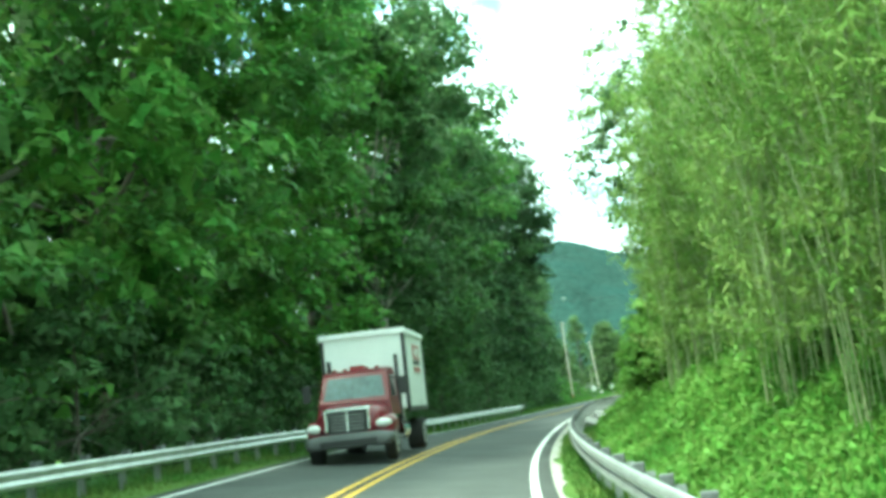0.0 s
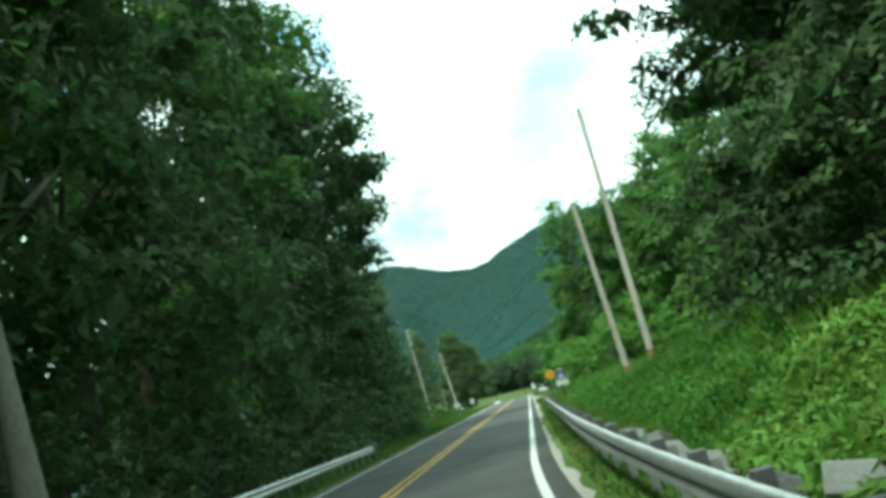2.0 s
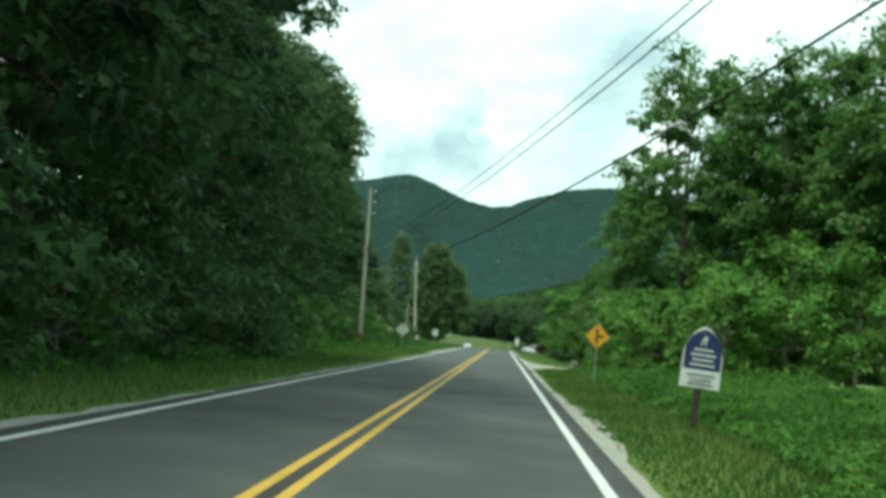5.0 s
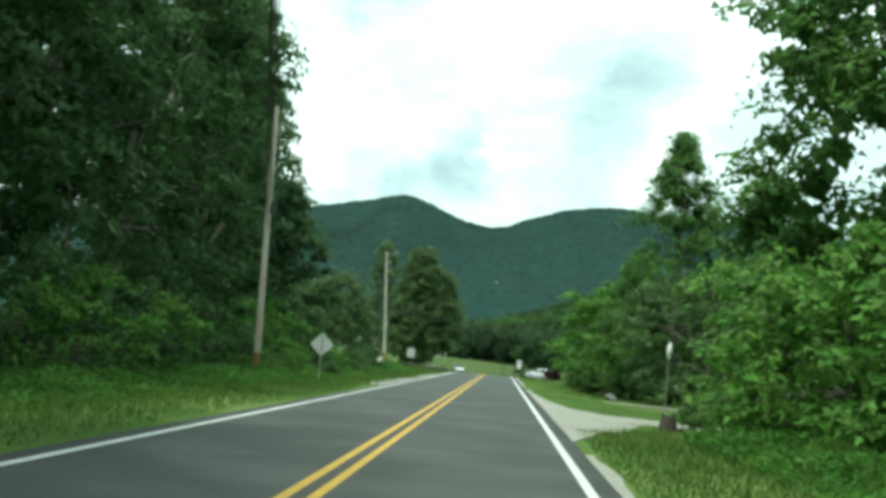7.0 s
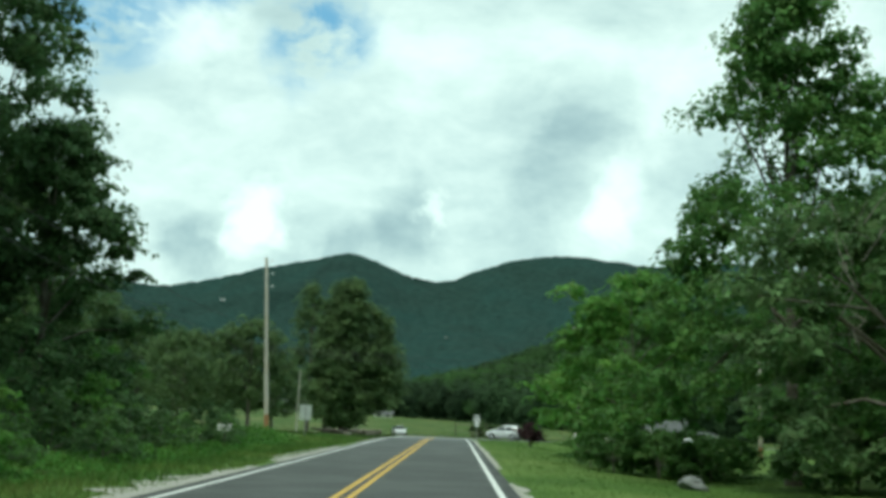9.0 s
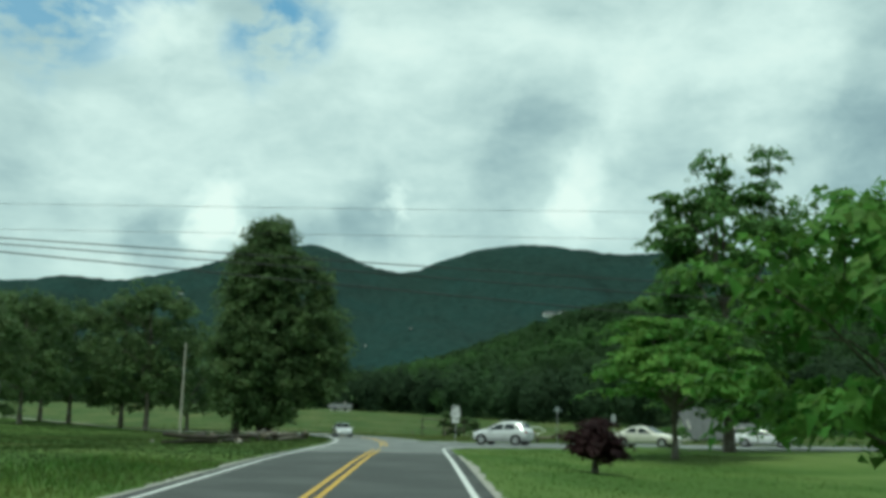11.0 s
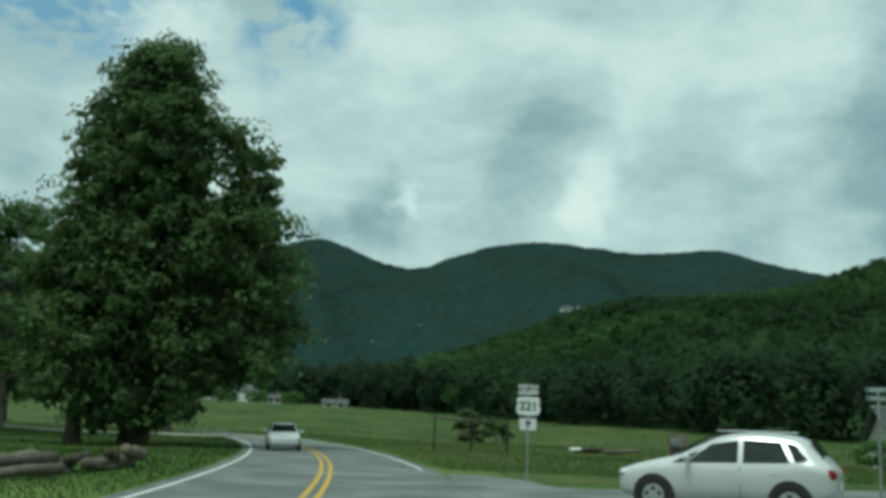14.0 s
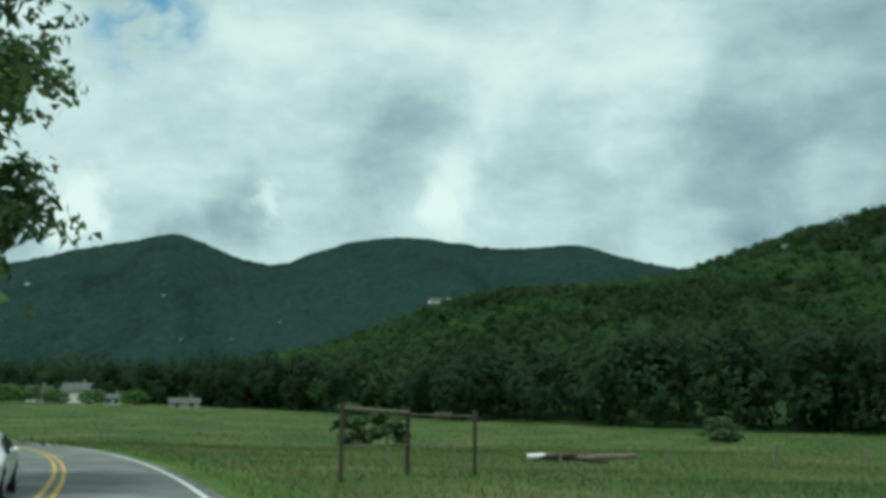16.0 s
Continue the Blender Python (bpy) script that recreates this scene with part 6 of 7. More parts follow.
SALOON = [(-2.36, 0.40, 0.60, 0.64, 0.46, 0.54, 0.46), (-2.28, 0.26, 0.68, 0.72, 0.70, 0.76, 0.62), (-1.8, 0.20, 0.80, 0.84, 0.79, 0.87, 0.70), (-1.15, 0.20, 0.88, 0.94, 0.80, 0.88, 0.72), (-0.85, 0.20, 0.90, 1.0, 0.80, 0.885, 0.70), (-0.15, 0.20, 0.92, 1.37, 0.80, 0.89, 0.60), (0.35, 0.20, 0.93, 1.43, 0.80, 0.89, 0.60),
          (0.95, 0.20, 0.95, 1.38, 0.80, 0.885, 0.58), (1.5, 0.20, 0.96, 1.02, 0.79, 0.88, 0.66), (1.9, 0.22, 0.95, 0.99, 0.78, 0.86, 0.68), (2.24, 0.28, 0.90, 0.94, 0.70, 0.80, 0.62), (2.34, 0.42, 0.78, 0.82, 0.54, 0.66, 0.5)]


def car(at, turn, paint, label, kind="hatchback", name="car"):
    """A passenger car; its nose points to -y before turning."""
    e = thing(name, at, label, "car", turn)
    hatch = kind == "hatchback"
    st = HATCH if hatch else SALOON
    shell = part("body", body_shell(st), paint, e, smooth=True)
    sub = shell.modifiers.new("smooth", "SUBSURF")
    sub.levels = sub.render_levels = 2
    ys = [q[0] for q in st]

    def side(y, f):
        """A place on the flank between belt (0) and roof (1)."""
        belt, top, wb, wr = (float(np.interp(y, ys, [q[i] for q in st])) for i in (2, 3, 5, 6))
        return 0.955 * wb + (1.0 * wr - 0.955 * wb) * f + 0.012, belt + (top - belt) * f

    if hatch:
        wins = [((-0.92, 0.04), (-0.70, 0.04), (-0.36, 0.70), (-0.42, 0.66)), ((-0.62, 0.04), (0.30, 0.04), (0.30, 0.74), (-0.20, 0.72)), ((0.40, 0.04), (1.24, 0.06), (1.06, 0.74), (0.40, 0.74)), ((1.33, 0.08), (1.56, 0.16), (1.34, 0.68), (1.16, 0.72))]
        ws, rs, axles, r = ((-0.98, 1.09, 0.66), (-0.27, 1.47, 0.53)), ((1.80, 1.12, 0.60), (1.56, 1.46, 0.50)), (-1.27, 1.24), 0.34
    else:
        wins = [((-0.72, 0.04), (0.30, 0.04), (0.30, 0.76), (-0.16, 0.74)), ((0.40, 0.04), (1.22, 0.06), (0.84, 0.74), (0.40, 0.76))]
        ws, rs, axles, r = ((-1.0, 0.96, 0.70), (-0.27, 1.33, 0.52)), ((1.44, 1.03, 0.64), (1.02, 1.34, 0.50)), (-1.42, 1.36), 0.32
    for poly in wins:
        for s in (-1, 1):
            pts = []
            for y, f in poly:
                w, z = side(y, f)
                pts.append((s * w, y, z))
            pane(pts if s < 0 else pts[::-1], M_CAR_GLASS, shell, "dark side window")
    for (low, high), back, nm, lab in ((ws, -1, "windscreen", "dark windscreen"), (rs, 1, "rear_window", "dark rear window")):
        (y0, z0, w0), (y1, z1, w1) = low, high
        d = Vector((0, -abs(z1 - z0) if back < 0 else abs(z1 - z0), abs(y1 - y0))).normalized() * 0.02
        pts = [Vector((-w0, y0, z0)) + d, Vector((w0, y0, z0)) + d, Vector((w1, y1, z1)) + d, Vector((-w1, y1, z1)) + d]
        pane(pts if back < 0 else pts[::-1], M_CAR_GLASS, shell, lab, nm)
    front, tail, wide = ys[1], ys[-2], st[5][5]
    for ax in axles:
        for s in (-1, 1):
            w = float(np.interp(ax, ys, [q[5] for q in st]))
            arch = cyl(bmesh.new(), r * 1.16, r * 1.16, 0.05, (s * (w - 0.013), ax, r * 1.05), Euler((0, radians(90), 0)).to_matrix().to_4x4(), 28)
            part("wheel_arch", arch, M_BLACK_PLASTIC, shell, "dark wheel arch")
            wheel(e, s * (w - 0.073), ax, r, 0.19)
    for s in (-1, 1):
        hl = bmesh.new()
        bmesh.ops.create_uvsphere(hl, u_segments=12, v_segments=8, radius=1, matrix=Matrix.Translation((s * 0.60, front + 0.13, st[1][2] + 0.0)) @ Euler((radians(-14), 0, radians(-s * 34))).to_matrix().to_4x4() @ Matrix.Diagonal((0.19, 0.12, 0.075, 1)))
        part("headlight", hl, M_LAMP_GLASS, e, "clear headlight", smooth=True)
        tl = bmesh.new()
        bmesh.ops.create_uvsphere(tl, u_segments=12, v_segments=8, radius=1, matrix=Matrix.Translation((s * (st[-2][5] - 0.02), tail - 0.09, st[-2][2] - 0.06)) @ Matrix.Diagonal((0.055, 0.13, 0.11, 1)))
        part("tail_light", tl, M_RED_LENS, e, "red tail light", smooth=True)
        mr = bmesh.new()
        bmesh.ops.create_uvsphere(mr, u_segments=10, v_segments=6, radius=1, matrix=Matrix.Translation((s * (wide + 0.09), -0.62, st[4][2] + 0.10)) @ Matrix.Diagonal((0.11, 0.07, 0.08, 1)))
        part("mirror", mr, paint, e, smooth=True)
        for ys0 in (0.12, 0.98):
            part("door_handle", block((0.03, 0.17, 0.03), (s * (wide + 0.004), ys0, 0.86), 0.01), paint, shell)
        if hatch:
            part("roof_rail", block((0.03, 1.35, 0.03), (s * 0.53, 0.55, 1.60), 0.012), M_RIM, shell, "silver roof rail")
        part("door_seam", block((0.006, 0.012, 0.62), (s * (wide - 0.002), 0.35, 0.64)), M_BLACK_PLASTIC, shell, "dark door seam")
        part("sill_trim", block((0.02, 1.75, 0.10), (s * (wide - 0.085), 0.0, 0.28), 0.01), M_DULL_STEEL, shell, "grey sill trim")
    part("grille", block((0.70, 0.08, 0.13), (0, front - 0.02, st[1][2] - 0.10), 0.02), M_BLACK_PLASTIC, shell, "black grille")
    part("grille_bar", block((0.64, 0.02, 0.025), (0, front - 0.065, st[1][2] - 0.10), 0.005), M_CHROME, shell, "chrome grille bar")
    part("lower_intake", block((0.9, 0.08, 0.10), (0, front + 0.0, 0.38), 0.02), M_BLACK_PLASTIC, shell, "black lower intake")
    part("number_plate", block((0.32, 0.02, 0.15), (0, ys[-1] - 0.01, 0.66), 0.003), M_SIGN_WHITE, shell, "plain pale plate")
    return e


def on_road(x, y, lift=0.006):
    return (x, y, float(road_z(x, y)) + lift)


car(on_road(7.8, 187.5, 0.01), -117, M_SILVER_PAINT, "silver five-door hatchback waiting on the side road")
car(on_road(float(road_x(224)) - 1.65, 224.0), road_turn(224), M_SILVER_PAINT, "silver saloon car on the bend", "sedan")
car((17.6, 187.4, float(road_z(17.6, 187.4)) + 0.01), 58, M_BEIGE_PAINT, "beige saloon car at the mouth of the side road", "sedan")
car((28.8, 196.5, float(road_z(28.8, 196.5)) + 0.01), 62, M_CAR_WHITE, "white saloon car on the side road behind the trees", "sedan")


def truck(at, turn):
    e = thing("box_truck", at, "red conventional truck with a tall white box body", "truck", turn)
    # nose of the bonnet at y = 0, box behind
    hood = loft([(0.0, 0.75, 1.30, 0.72), (0.08, 0.70, 1.42, 0.86), (0.7, 0.72, 1.52, 0.95), (1.35, 0.78, 1.62, 0.98)], 18, 3.0)
    bonnet = part("bonnet", hood, M_RED_PAINT, e, "red bonnet", smooth=True)
    for s in (-1, 1):
        f = loft([(0.10, 0.62, 1.02, 0.20), (0.35, 0.60, 1.18, 0.27), (0.85, 0.60, 1.20, 0.29), (1.3, 0.62, 1.05, 0.24)], 14, 2.8)
        part("wing", shift(f, (s * 0.90, 0, 0)), M_RED_PAINT, bonnet, "red front wing", smooth=True)
        hl = bmesh.new()
        bmesh.ops.create_uvsphere(hl, u_segments=12, v_segments=6, radius=1, matrix=Matrix.Translation((s * 0.88, 0.14, 0.98)) @ Matrix.Diagonal((0.27, 0.16, 0.12, 1)))
        part("headlight", hl, M_LAMP_GLASS, e, "clear headlight", smooth=True)
    g = part("grille", block((1.06, 0.07, 0.58), (0, -0.02, 1.10), 0.03), M_BLACK_PLASTIC, bonnet, "dark grille")
    part("grille_surround", block((1.24, 0.09, 0.11), (0, -0.03, 1.40), 0.04), M_CHROME, bonnet, "chrome grille surround")
    part("grille_divider", block((0.05, 0.03, 0.5), (0, -0.06, 1.10), 0.01), M_CHROME, bonnet, "chrome grille divider")
    for s in (-1, 1):
        part("grille_side", block((0.06, 0.08, 0.52), (s * 0.56, -0.03, 1.12), 0.02), M_CHROME, bonnet, "chrome grille side")
        part("bumper_end", block((0.5, 0.10, 0.16), (s * 0.86, -0.10, 0.50), 0.04), M_BLACK_PLASTIC, e, "dark bumper end")
    for k in range(5):
        part("grille_bar", block((0.86, 0.02, 0.02), (0, -0.062, 0.9 + 0.09 * k), 0.004), M_DULL_STEEL, g)
    part("bumper", loft([(-0.16, 0.46, 0.74, 1.02), (-0.10, 0.42, 0.80, 1.14), (0.12, 0.42, 0.80, 1.18), (0.4, 0.46, 0.76, 1.18)], 18, 4.0), M_BUMPER, e, "grey steel bumper", smooth=True)
    part("bumper_opening", block((1.5, 0.05, 0.17), (0, -0.15, 0.56), 0.02), M_BLACK_PLASTIC, e, "dark bumper openings")
    bm, hw = cabin_shell([(1.05, 1.15), (1.12, 1.58), (1.62, 2.38), (1.9, 2.48), (2.75, 2.48), (2.8, 1.15)], 1.15, 1.03, 0.90)
    cab = part("cab", bm, M_RED_PAINT, e, "red cab")
    d = Vector((0, -0.8, 0.5)).normalized() * 0.014
    pane([Vector((-0.95, 1.15, 1.61)) + d * 0.6, Vector((0.95, 1.15, 1.61)) + d * 0.6, Vector((0.86, 1.60, 2.33)) + d * 0.6, Vector((-0.86, 1.60, 2.33)) + d * 0.6], M_BLACK_PLASTIC, cab, "black windscreen seal", "windscreen_seal")
    d = d * 1.6
    pane([Vector((-0.84, 1.20, 1.68)) + d, Vector((0.84, 1.20, 1.68)) + d, Vector((0.75, 1.56, 2.26)) + d, Vector((-0.75, 1.56, 2.26)) + d], M_WINDSCREEN, cab, "wide windscreen", "windscreen")
    for s in (-1, 1):
        pts = [(s * (hw(z) + 0.012), y, z) for y, z in ((1.42, 1.66), (1.74, 2.26), (2.35, 2.28), (2.35, 1.66))]
        pane(pts if s > 0 else pts[::-1], M_CAR_GLASS, cab, "dark door window")
        arm = part("mirror_arm", block((0.30, 0.03, 0.03), (s * 1.15, 1.30, 2.15), 0.006), M_BLACK_PLASTIC, e)
        part("mirror", block((0.22, 0.14, 0.48), (s * 1.33, 1.32, 1.92), 0.03), M_BLACK_PLASTIC, arm, "tall black mirror")
        part("step", block((0.16, 0.85, 0.06), (s * 1.02, 1.95, 0.55), 0.015), M_DULL_STEEL, e)
        part("fuel_tank", cyl(bmesh.new(), 0.28, 0.28, 1.0, (s * 0.85, 3.0, 0.68), Euler((radians(90), 0, 0)).to_matrix().to_4x4(), 18), M_CHROME, e, "bright fuel tank", smooth=False)
        part("exhaust_pipe" if s > 0 else "air_intake", cyl(bmesh.new(), 0.06, 0.06, 1.9, (s * 0.98, 2.92, 1.9), None, 12), M_BLACK_PLASTIC, e)
    for k in range(5):
        part("marker_light", block((0.12, 0.08, 0.06), (-0.6 + 0.3 * k, 1.80, 2.50), 0.015), M_RED_LENS, cab, "red marker light")
    part("beacon", block((0.42, 0.18, 0.12), (0, 2.1, 2.54), 0.03), M_RED_LENS, cab, "red roof beacon")
    part("chassis", block((0.86, 6.2, 0.26), (0, 4.3, 0.90), 0.01), M_BLACK_PLASTIC, e, "black chassis rails")
    # box body
    bx = part("box_body", block((2.44, 4.3, 2.2), (0, 5.35, 2.40), 0.02), M_WHITE_PAINT, e, "white box body")
    part("roof_cap", block((2.56, 4.42, 0.18), (0, 5.35, 3.54), 0.04), M_WHITE_PAINT, bx, "white roof cap")
    for s in (-1, 1):
        part("corner_post", block((0.10, 0.20, 2.2), (s * 1.20, 3.26, 2.38), 0.02), M_BLACK_PLASTIC, bx, "black corner post")
        part("rear_post", block((0.06, 0.10, 2.2), (s * 1.21, 7.46, 2.38), 0.01), M_BLACK_PLASTIC, bx, "black rear post")
        part("skirt_rail", block((0.06, 4.3, 0.14), (s * 1.21, 5.35, 1.26), 0.01), M_BLACK_PLASTIC, bx, "black lower rail")
        # printed panel: a red block with pale strokes, a black band and a red line under it
        panel = part("red_print_block", block((0.012, 1.5, 0.46), (s * 1.226, 5.75, 2.98)), M_PRINT_RED, bx, "faded red printed block")
        for k, (dy, ww, hh) in enumerate(((-0.52, 0.09, 0.32), (-0.36, 0.16, 0.16), (-0.10, 0.26, 0.28), (0.22, 0.20, 0.30), (0.54, 0.16, 0.28))):
            part("pale_stroke", block((0.006, ww, hh), (s * 1.234, 5.75 + dy, 2.98), 0.002), M_SIGN_WHITE, panel)
        for z, ww, hh, mat in ((2.66, 1.5, 0.13, M_SIGN_BLACK), (2.44, 1.45, 0.14, M_PRINT_RED), (2.31, 1.2, 0.03, M_PRINT), (1.42, 0.3, 0.05, M_PRINT)):
            part("text_bar", block((0.012, ww, hh), (s * 1.226, 5.75, z)), mat, bx)
    part("rear_bumper", block((2.3, 0.1, 0.14), (0, 7.45, 0.62), 0.01), M_BLACK_PLASTIC, e)
    for s in (-1, 1):
        wheel(e, s * 1.0, 0.72, 0.48, 0.28)
        wheel(e, s * 0.98, 5.95, 0.48, 0.50)
        part("mud_flap", block((0.5, 0.02, 0.6), (s * 0.95, 6.62, 0.65)), M_BLACK_PLASTIC, e)


ty = -70.0
truck(on_road(float(road_x(ty)) - 1.4, ty), road_turn(ty))


# ---- field, lawn and buildings ----
def log(at, length, r, turn, tilt, mat, label, group):
    rng = random.Random(int(at[0] * 31 + at[1] * 7))
    pts = [(0, -length / 2 + length * w, rng.uniform(-0.04, 0.04)) for w in (0, 0.25, 0.5, 0.75, 1)]
    me = tubes("log", [(pts, [r * rng.uniform(0.85, 1.1) for _ in pts], 9)], mat)
    bm = bmesh.new()
    bm.from_mesh(me)
    bmesh.ops.holes_fill(bm, edges=bm.edges)
    bm.to_mesh(me)
    bm.free()
    ob = new("log", me)
    ob.matrix_basis = pose(*at, tilt, 0, turn)
    tagged(ob, label, "log", group)


rng = random.Random(77)
for k in range(30):
    w = (k % 15) / 14
    x, y = -10.6 + 3.7 * w + rng.uniform(-0.35, 0.35), 173.5 + 25 * w + rng.uniform(-0.6, 0.6)
    r = rng.uniform(0.11, 0.19)
    lift = r * 0.8 if k < 15 else 0.26 + r
    log((x, y, gz_at(x, y) + lift), rng.uniform(1.8, 3.4), r, rng.uniform(-24, 12) if k % 5 else rng.uniform(-70, 50), rng.uniform(-6, 6), (M_DARK_WOOD, M_BARK, M_OLD_WOOD)[k % 3] if k % 4 else M_DARK_WOOD, "weathered dark log in a low pile on the lawn", "log pile on the lawn")
for k in range(9):
    x, y = -11.5 + rng.uniform(-1.5, 3), 174 + rng.uniform(0, 10)
    bm = bmesh.new()
    bmesh.ops.create_icosphere(bm, subdivisions=2, radius=rng.uniform(0.14, 0.26))
    for v in bm.verts:
        v.co *= 0.8 + 0.4 * noise.noise(v.co * 3 + Vector((k, 0, 0)))
        v.co.z *= 0.7
    ob = part("field_stone", bm, M_ROCK)
    ob.matrix_basis = pose(x, y, gz_at(x, y) + 0.1, 0, 0, k * 50)
    tagged(ob, "grey field stone beside the log pile", "stone", "stones by the log pile")


def timber_frame():
    e = thing("timber_frame", (4.7, 233.2, gz_at(4.7, 233.2)), "weathered open timber frame standing in the field", "timber frame")
    g0 = gz_at(4.7, 233.2)
    spots = [(2.3, 229.8), (4.75, 234.9), (7.1, 235.3)]
    for x, y in spots:
        b = gz_at(x, y) - g0
        part("post", block((0.13, 0.13, 2.5), (x - 4.7, y - 233.2, b + 0.95), 0.015), M_DARK_WOOD, e, "dark upright post")
    for (xa, ya), (xb, yb), z, r, nm in ((spots[0], spots[1], 2.05, 0.07, "top_rail"), (spots[0], spots[1], 1.0, 0.035, "lower_rail"), (spots[1], spots[2], 1.0, 0.03, "lower_rail"), (spots[1], spots[2], 2.0, 0.02, "wire")):
        a, b = Vector((xa - 4.7, ya - 233.2, gz_at(xa, ya) - g0 + z)), Vector((xb - 4.7, yb - 233.2, gz_at(xb, yb) - g0 + z))
        hang(new(nm, tubes(nm, [([a, a.lerp(b, 0.5), b], [r, r, r], 8)], M_OLD_WOOD)), e)
    part("sign_board", block((0.06, 1.9, 0.16), (1.0, 0.0, 1.95), 0.01, Euler((0, 0, radians(-25))).to_matrix().to_4x4()), M_OLD_WOOD, e)


timber_frame()
for i, (x, y, ln, tn, mat) in enumerate([(16.2, 259.5, 3.6, -75, M_WHITE_PAINT), (16.8, 258.8, 3.0, -60, M_DARK_WOOD), (17.5, 259.0, 3.4, 70, M_OLD_WOOD), (18.8, 257.6, 3.2, 62, M_OLD_WOOD), (15.9, 259.2, 2.2, 85, M_DARK_WOOD)]):
    log((x, y, gz_at(x, y) + 0.25 + 0.12 * (i % 2)), ln, 0.16, tn, 4 * (i % 3 - 1), mat, "fallen weathered timber heaped in the field" if mat is not M_WHITE_PAINT else "pale fallen timber in the field", "fallen timbers in the field")
for i, (x, y, h) in enumerate([(21.4, 255, 1.2), (26.4, 252.3, 1.25), (30.8, 251, 1.1), (15.0, 259.4, 1.25), (11.6, 241, 0.9), (35.5, 250, 1.1), (5.2, 246, 0.8), (1.0, 262, 0.7)]):
    ob = part("fence_post", block((0.12, 0.12, h + 0.4), (0, 0, h / 2 - 0.2), 0.015), M_OLD_WOOD)
    ob.matrix_basis = pose(x, y, gz_at(x, y), 2, -3 + i, 20 * i)
    tagged(ob, "short weathered wooden fence post in the field", "fence post", "fence posts in the field")


def canoe(x, y, turn):
    e = thing("canoe", (x, y, gz_at(x, y) + 0.02), "white upturned canoe lying in the grass", "canoe", turn)
    part("hull", loft([(-2.3, 0.02, 0.30, 0.03), (-1.9, 0.0, 0.38, 0.20), (-1.0, 0.0, 0.42, 0.40), (0, 0.0, 0.43, 0.45), (1.0, 0.0, 0.42, 0.40), (1.9, 0.0, 0.38, 0.20), (2.3, 0.02, 0.30, 0.03)], 16, 2.2), M_WHITE_PAINT, e, smooth=True)
    part("keel", block((0.04, 4.0, 0.04), (0, 0, 0.43), 0.01), M_WHITE_PAINT, e)


canoe(22.5, 232.3, -62)


def hut():
    x0, y0 = 35.6, 238.0
    g = gz_at(x0, y0)
    e = thing("roadside_hut", (x0, y0, g), "small cream hut with a steep dark grey shingle roof", "building", 12)
    part("wall", block((5.8, 4.2, 1.6), (0, 0, 0.6), 0.02), M_SIDING, e, "cream boarded walls")
    top, w, dp = 2.75 - g, 3.7, 2.7
    for s in (-1, 1):
        bm = bmesh.new()
        a = [(-w + 0.55, s * dp, 0.85), (w - 0.35, s * dp, 0.85), (w, 0, top), (-w, 0, top)]
        f = bm.faces.new([bm.verts.new(p) for p in a])
        got = bmesh.ops.extrude_face_region(bm, geom=[f])
        for v in got["geom"]:
            if isinstance(v, bmesh.types.BMVert):
                v.co.z -= 0.14
        bmesh.ops.recalc_face_normals(bm, faces=bm.faces)
        roof = part("roof", bm, M_ROOF, e, "steep grey shingle roof slope")
    part("ridge_cap", block((2 * w + 0.1, 0.24, 0.07), (0, 0, top + 0.01), 0.02), M_SIGN_BACK, e, "pale ridge cap")
    for s in (-1, 1):
        bm = bmesh.new()
        f = bm.faces.new([bm.verts.new(p) for p in ((s * 2.9, -2.0, 1.98), (s * 2.9, 2.0, 1.98), (s * 2.9, 0, top - 0.25))])
        got = bmesh.ops.extrude_face_region(bm, geom=[f])
        for v in got["geom"]:
            if isinstance(v, bmesh.types.BMVert):
                v.co.x -= s * 0.1
        bmesh.ops.recalc_face_normals(bm, faces=bm.faces)
        part("gable", bm, M_SIDING, e, "cream gable end")
    d = part("door", block((0.9, 0.06, 1.2), (-2.2, -2.12, 0.62), 0.01), M_DARK_WOOD, e, "dark door")
    part("window", block((1.1, 0.06, 0.6), (1.2, -2.12, 0.8), 0.01), M_CAR_GLASS, e, "dark window")
    an = part("annex", block((5.0, 3.6, 2.4), (6.0, 0.4, 0.9), 0.02), M_SIDING, e, "lower cream annex")
    part("annex_roof", block((5.4, 4.1, 0.18), (6.0, 0.4, 2.2), 0.02, Euler((radians(9), 0, 0)).to_matrix().to_4x4()), M_ROOF, an, "low grey roof")
    part("annex_window", block((0.9, 0.06, 0.9), (5.4, -1.42, 1.2), 0.01), M_CAR_GLASS, an, "dark window")


hut()


def mailbox_stand(x, y):
    e = thing("mailbox_stand", (x, y, gz_at(x, y)), "grey weathered board stand with two boxes by the side road", "mailbox stand", 4)
    part("board", block((0.62, 0.10, 0.85), (0, 0, 1.12), 0.012), M_OLD_WOOD, e, "grey weathered board")
    for s in (-1, 1):
        part("post", block((0.09, 0.09, 1.1), (s * 0.22, 0.05, 0.4), 0.008), M_OLD_WOOD, e)
    part("box", block((0.30, 0.34, 0.26), (-0.12, -0.2, 1.30), 0.03), M_CONCRETE, e, "pale metal box")


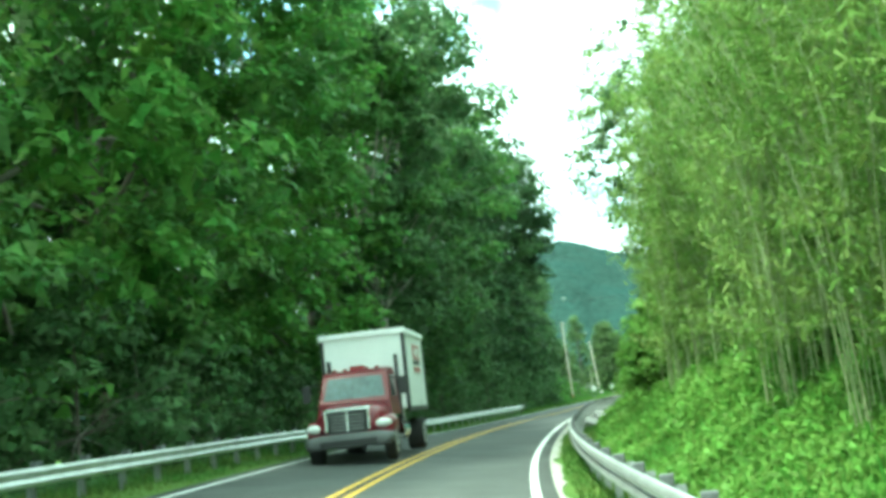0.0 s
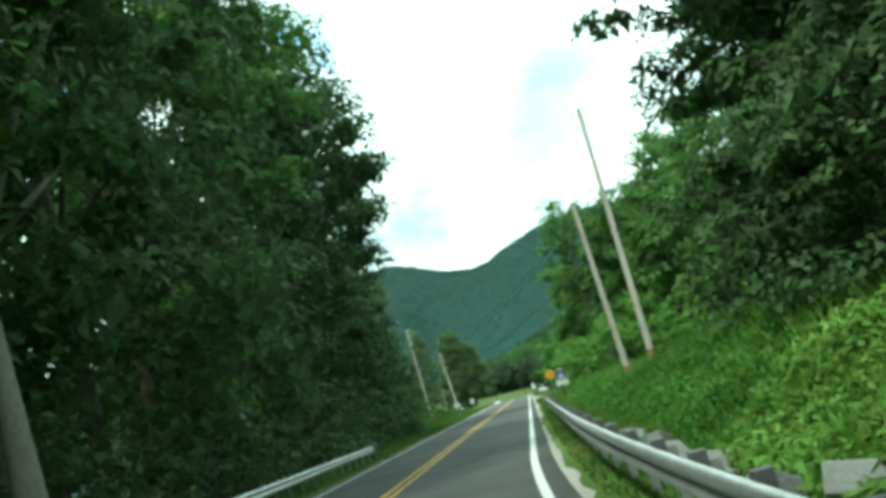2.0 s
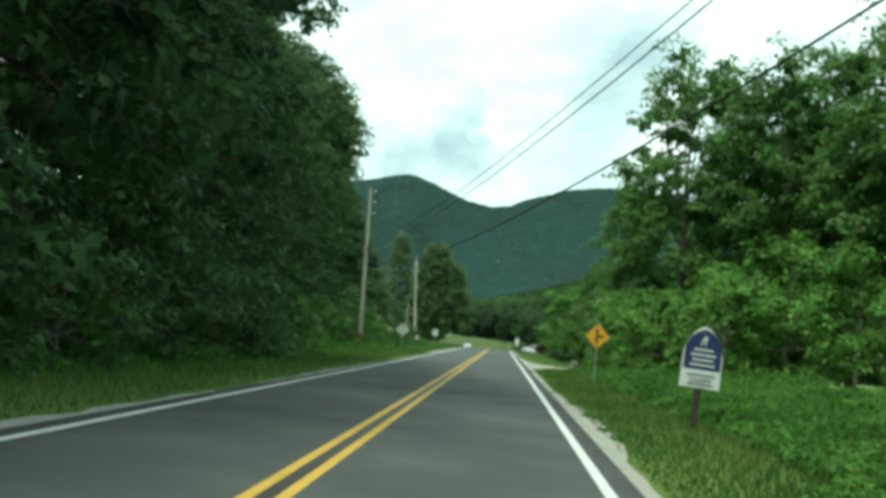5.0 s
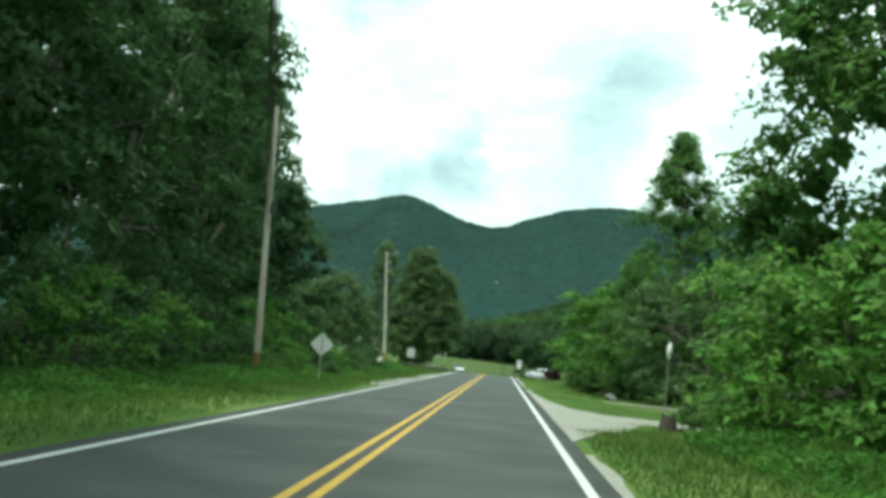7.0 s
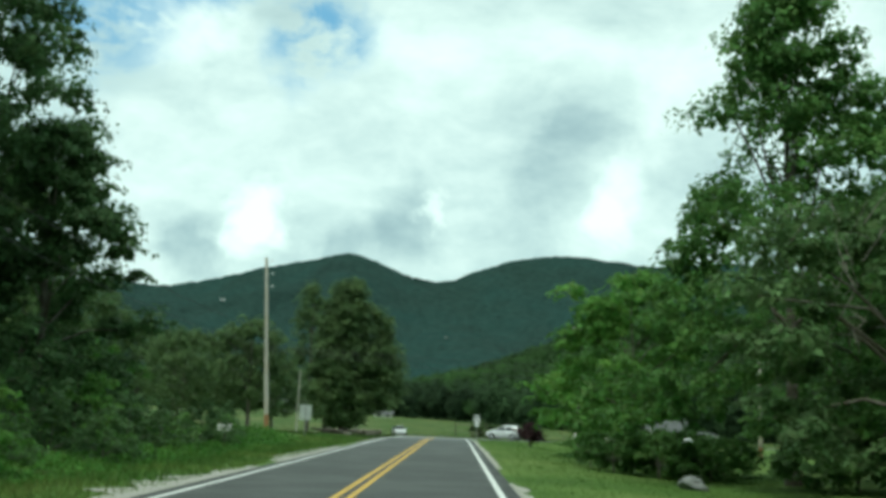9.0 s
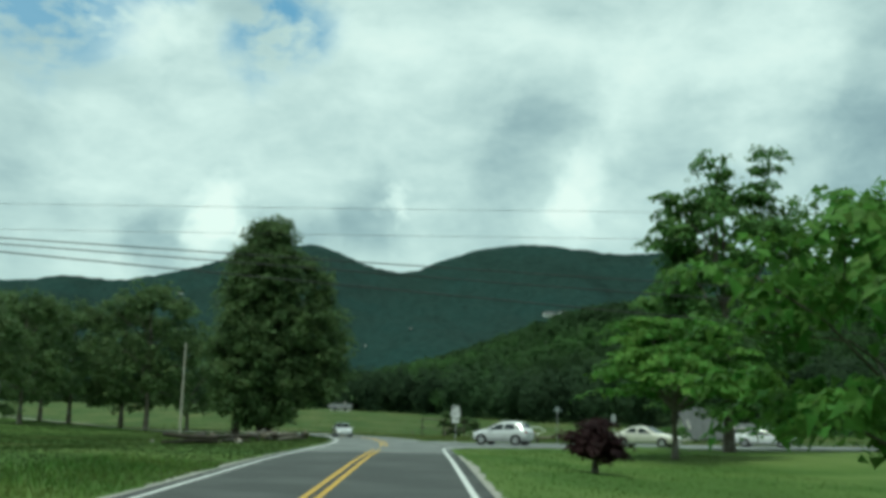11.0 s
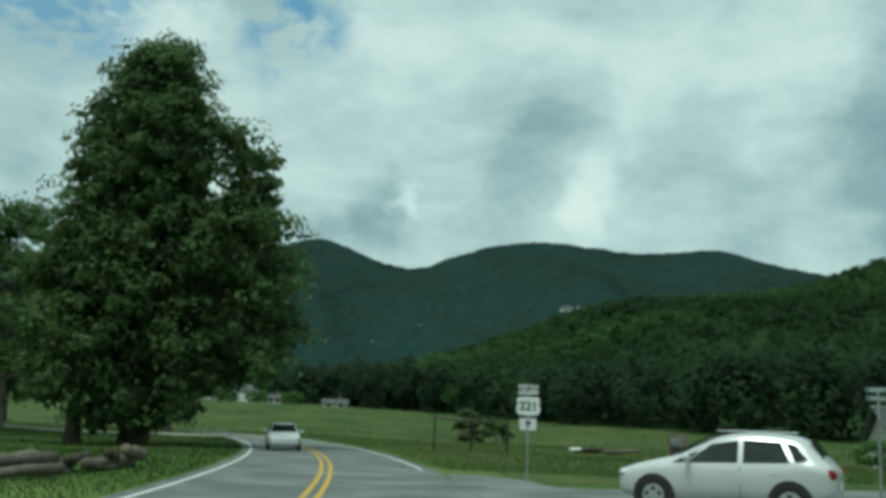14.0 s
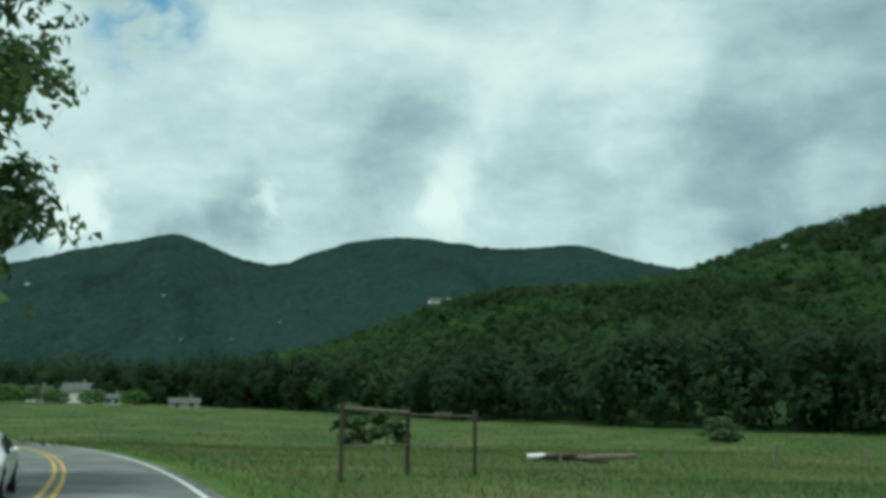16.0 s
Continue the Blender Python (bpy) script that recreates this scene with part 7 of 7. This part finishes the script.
def boat_trailer(x, y, turn):
    """A bare tubular frame with a pointed nose, standing on two wheels."""
    e = thing("boat_trailer", (x, y, gz_at(x, y)), "pale tubular boat trailer frame standing in the grass", "trailer", turn)
    loop = [(-1.25, 0.0, 0.55), (-1.2, 0.0, 1.2), (-0.9, 0.0, 1.36), (0.7, 0.0, 1.36), (1.4, 0.0, 1.05), (0.8, 0.0, 0.85), (-0.9, 0.0, 0.55)]
    hang(new("frame_rail", tubes("frame_rail", [(loop + loop[:1], [0.035] * 8, 8)], M_WHITE_PAINT)), e, "white tubular frame")
    for x0 in (-0.35, 0.1):
        hang(new("cross_bar", tubes("cross_bar", [([(x0, 0.0, 0.62), (x0 + 0.1, 0.0, 1.35)], [0.025, 0.025], 7)], M_DULL_STEEL)), e)
    hang(new("draw_bar", tubes("draw_bar", [([(-0.9, 0.0, 0.55), (-0.9, 0.0, 0.1)], [0.03, 0.03], 7)], M_DULL_STEEL)), e)
    wheel(e, -0.3, 0.18, 0.28, 0.16)
    wheel(e, 0.55, 0.18, 0.28, 0.16)
    return e


mailbox_stand(9.8, 200.0)
boat_trailer(11.2, 200.4, 3).scale = (0.75, 1, 0.95)


def house(x, y, z, turn, w, d, h, wall, label):
    e = thing("house", (x, y, z), label, "house", turn)
    part("wall", block((w, d, h + 0.6), (0, 0, h / 2 - 0.3), 0.03), wall, e)
    for s in (-1, 1):
        bm = bmesh.new()
        f = bm.faces.new([bm.verts.new(p) for p in ((-w / 2 - 0.5, s * (d / 2 + 0.5), h - 0.3), (w / 2 + 0.5, s * (d / 2 + 0.5), h - 0.3), (w / 2 + 0.5, 0, h + d * 0.33), (-w / 2 - 0.5, 0, h + d * 0.33))])
        got = bmesh.ops.extrude_face_region(bm, geom=[f])
        for v in got["geom"]:
            if isinstance(v, bmesh.types.BMVert):
                v.co.z -= 0.2
        bmesh.ops.recalc_face_normals(bm, faces=bm.faces)
        part("roof", bm, M_ROOF, e, "grey roof slope")
    for k in range(max(2, int(w / 3))):
        wx = -w / 2 + w * (k + 0.5) / max(2, int(w / 3))
        part("window", block((1.0, 0.08, 1.2), (wx, -d / 2 - 0.02, h * 0.55), 0.01), M_CAR_GLASS, e, "dark window")
    part("chimney", block((0.6, 0.6, 1.6), (w * 0.2, 0.6, h + d * 0.33), 0.02), M_ROCK, e)


house(-63.5, 480, gz_at(-63.5, 480), 15, 6, 5, 2.6, M_HOUSE_WHITE, "small white farmhouse at the edge of the woods")
house(-54.5, 484, gz_at(-54.5, 484), -10, 7, 5, 3.6, M_HOUSE_WHITE, "white two-storey farmhouse at the edge of the woods")
house(-44.5, 478, gz_at(-44.5, 478), 5, 4, 3, 1.8, M_HOUSE_WHITE, "low white shed at the edge of the field")
house(-25.5, 470, gz_at(-25.5, 470), 0, 7, 3, 1.5, M_SIDING, "long low shed at the edge of the field")
house(104.0, 940, 80.5, 20, 9, 5, 2.0, M_HOUSE_WHITE, "pale house high on the wooded hill")
house(116.0, 942, 81.5, 10, 8, 5, 2.0, M_HOUSE_WHITE, "pale house high on the wooded hill")
house(-503, 2240, 236, 0, 9, 6, 3, M_HOUSE_WHITE, "white house far up on the mountain side")
for x, y, z, w in ((-206, 1899, 183, 9), (-19, 1891, 143, 8), (-159, 1736, 101, 9), (-91, 1791, 106, 7)):
    house(x, y - 6, z + 1, 10, w * 0.5, 3, 1.6, M_SIDING, "white house among the trees on the mountain side")
bm = bmesh.new()
bmesh.ops.create_icosphere(bm, subdivisions=3, radius=0.55)
for v in bm.verts:
    v.co *= 0.8 + 0.5 * noise.noise(v.co * 2.2)
    v.co.z *= 0.6
ob = part("boulder", bm, M_CONCRETE, smooth=True)
ob.matrix_basis = pose(9.9, 105.6, gz_at(9.9, 105.6) + 0.15)
tagged(ob, "pale boulder on the lawn", "boulder")
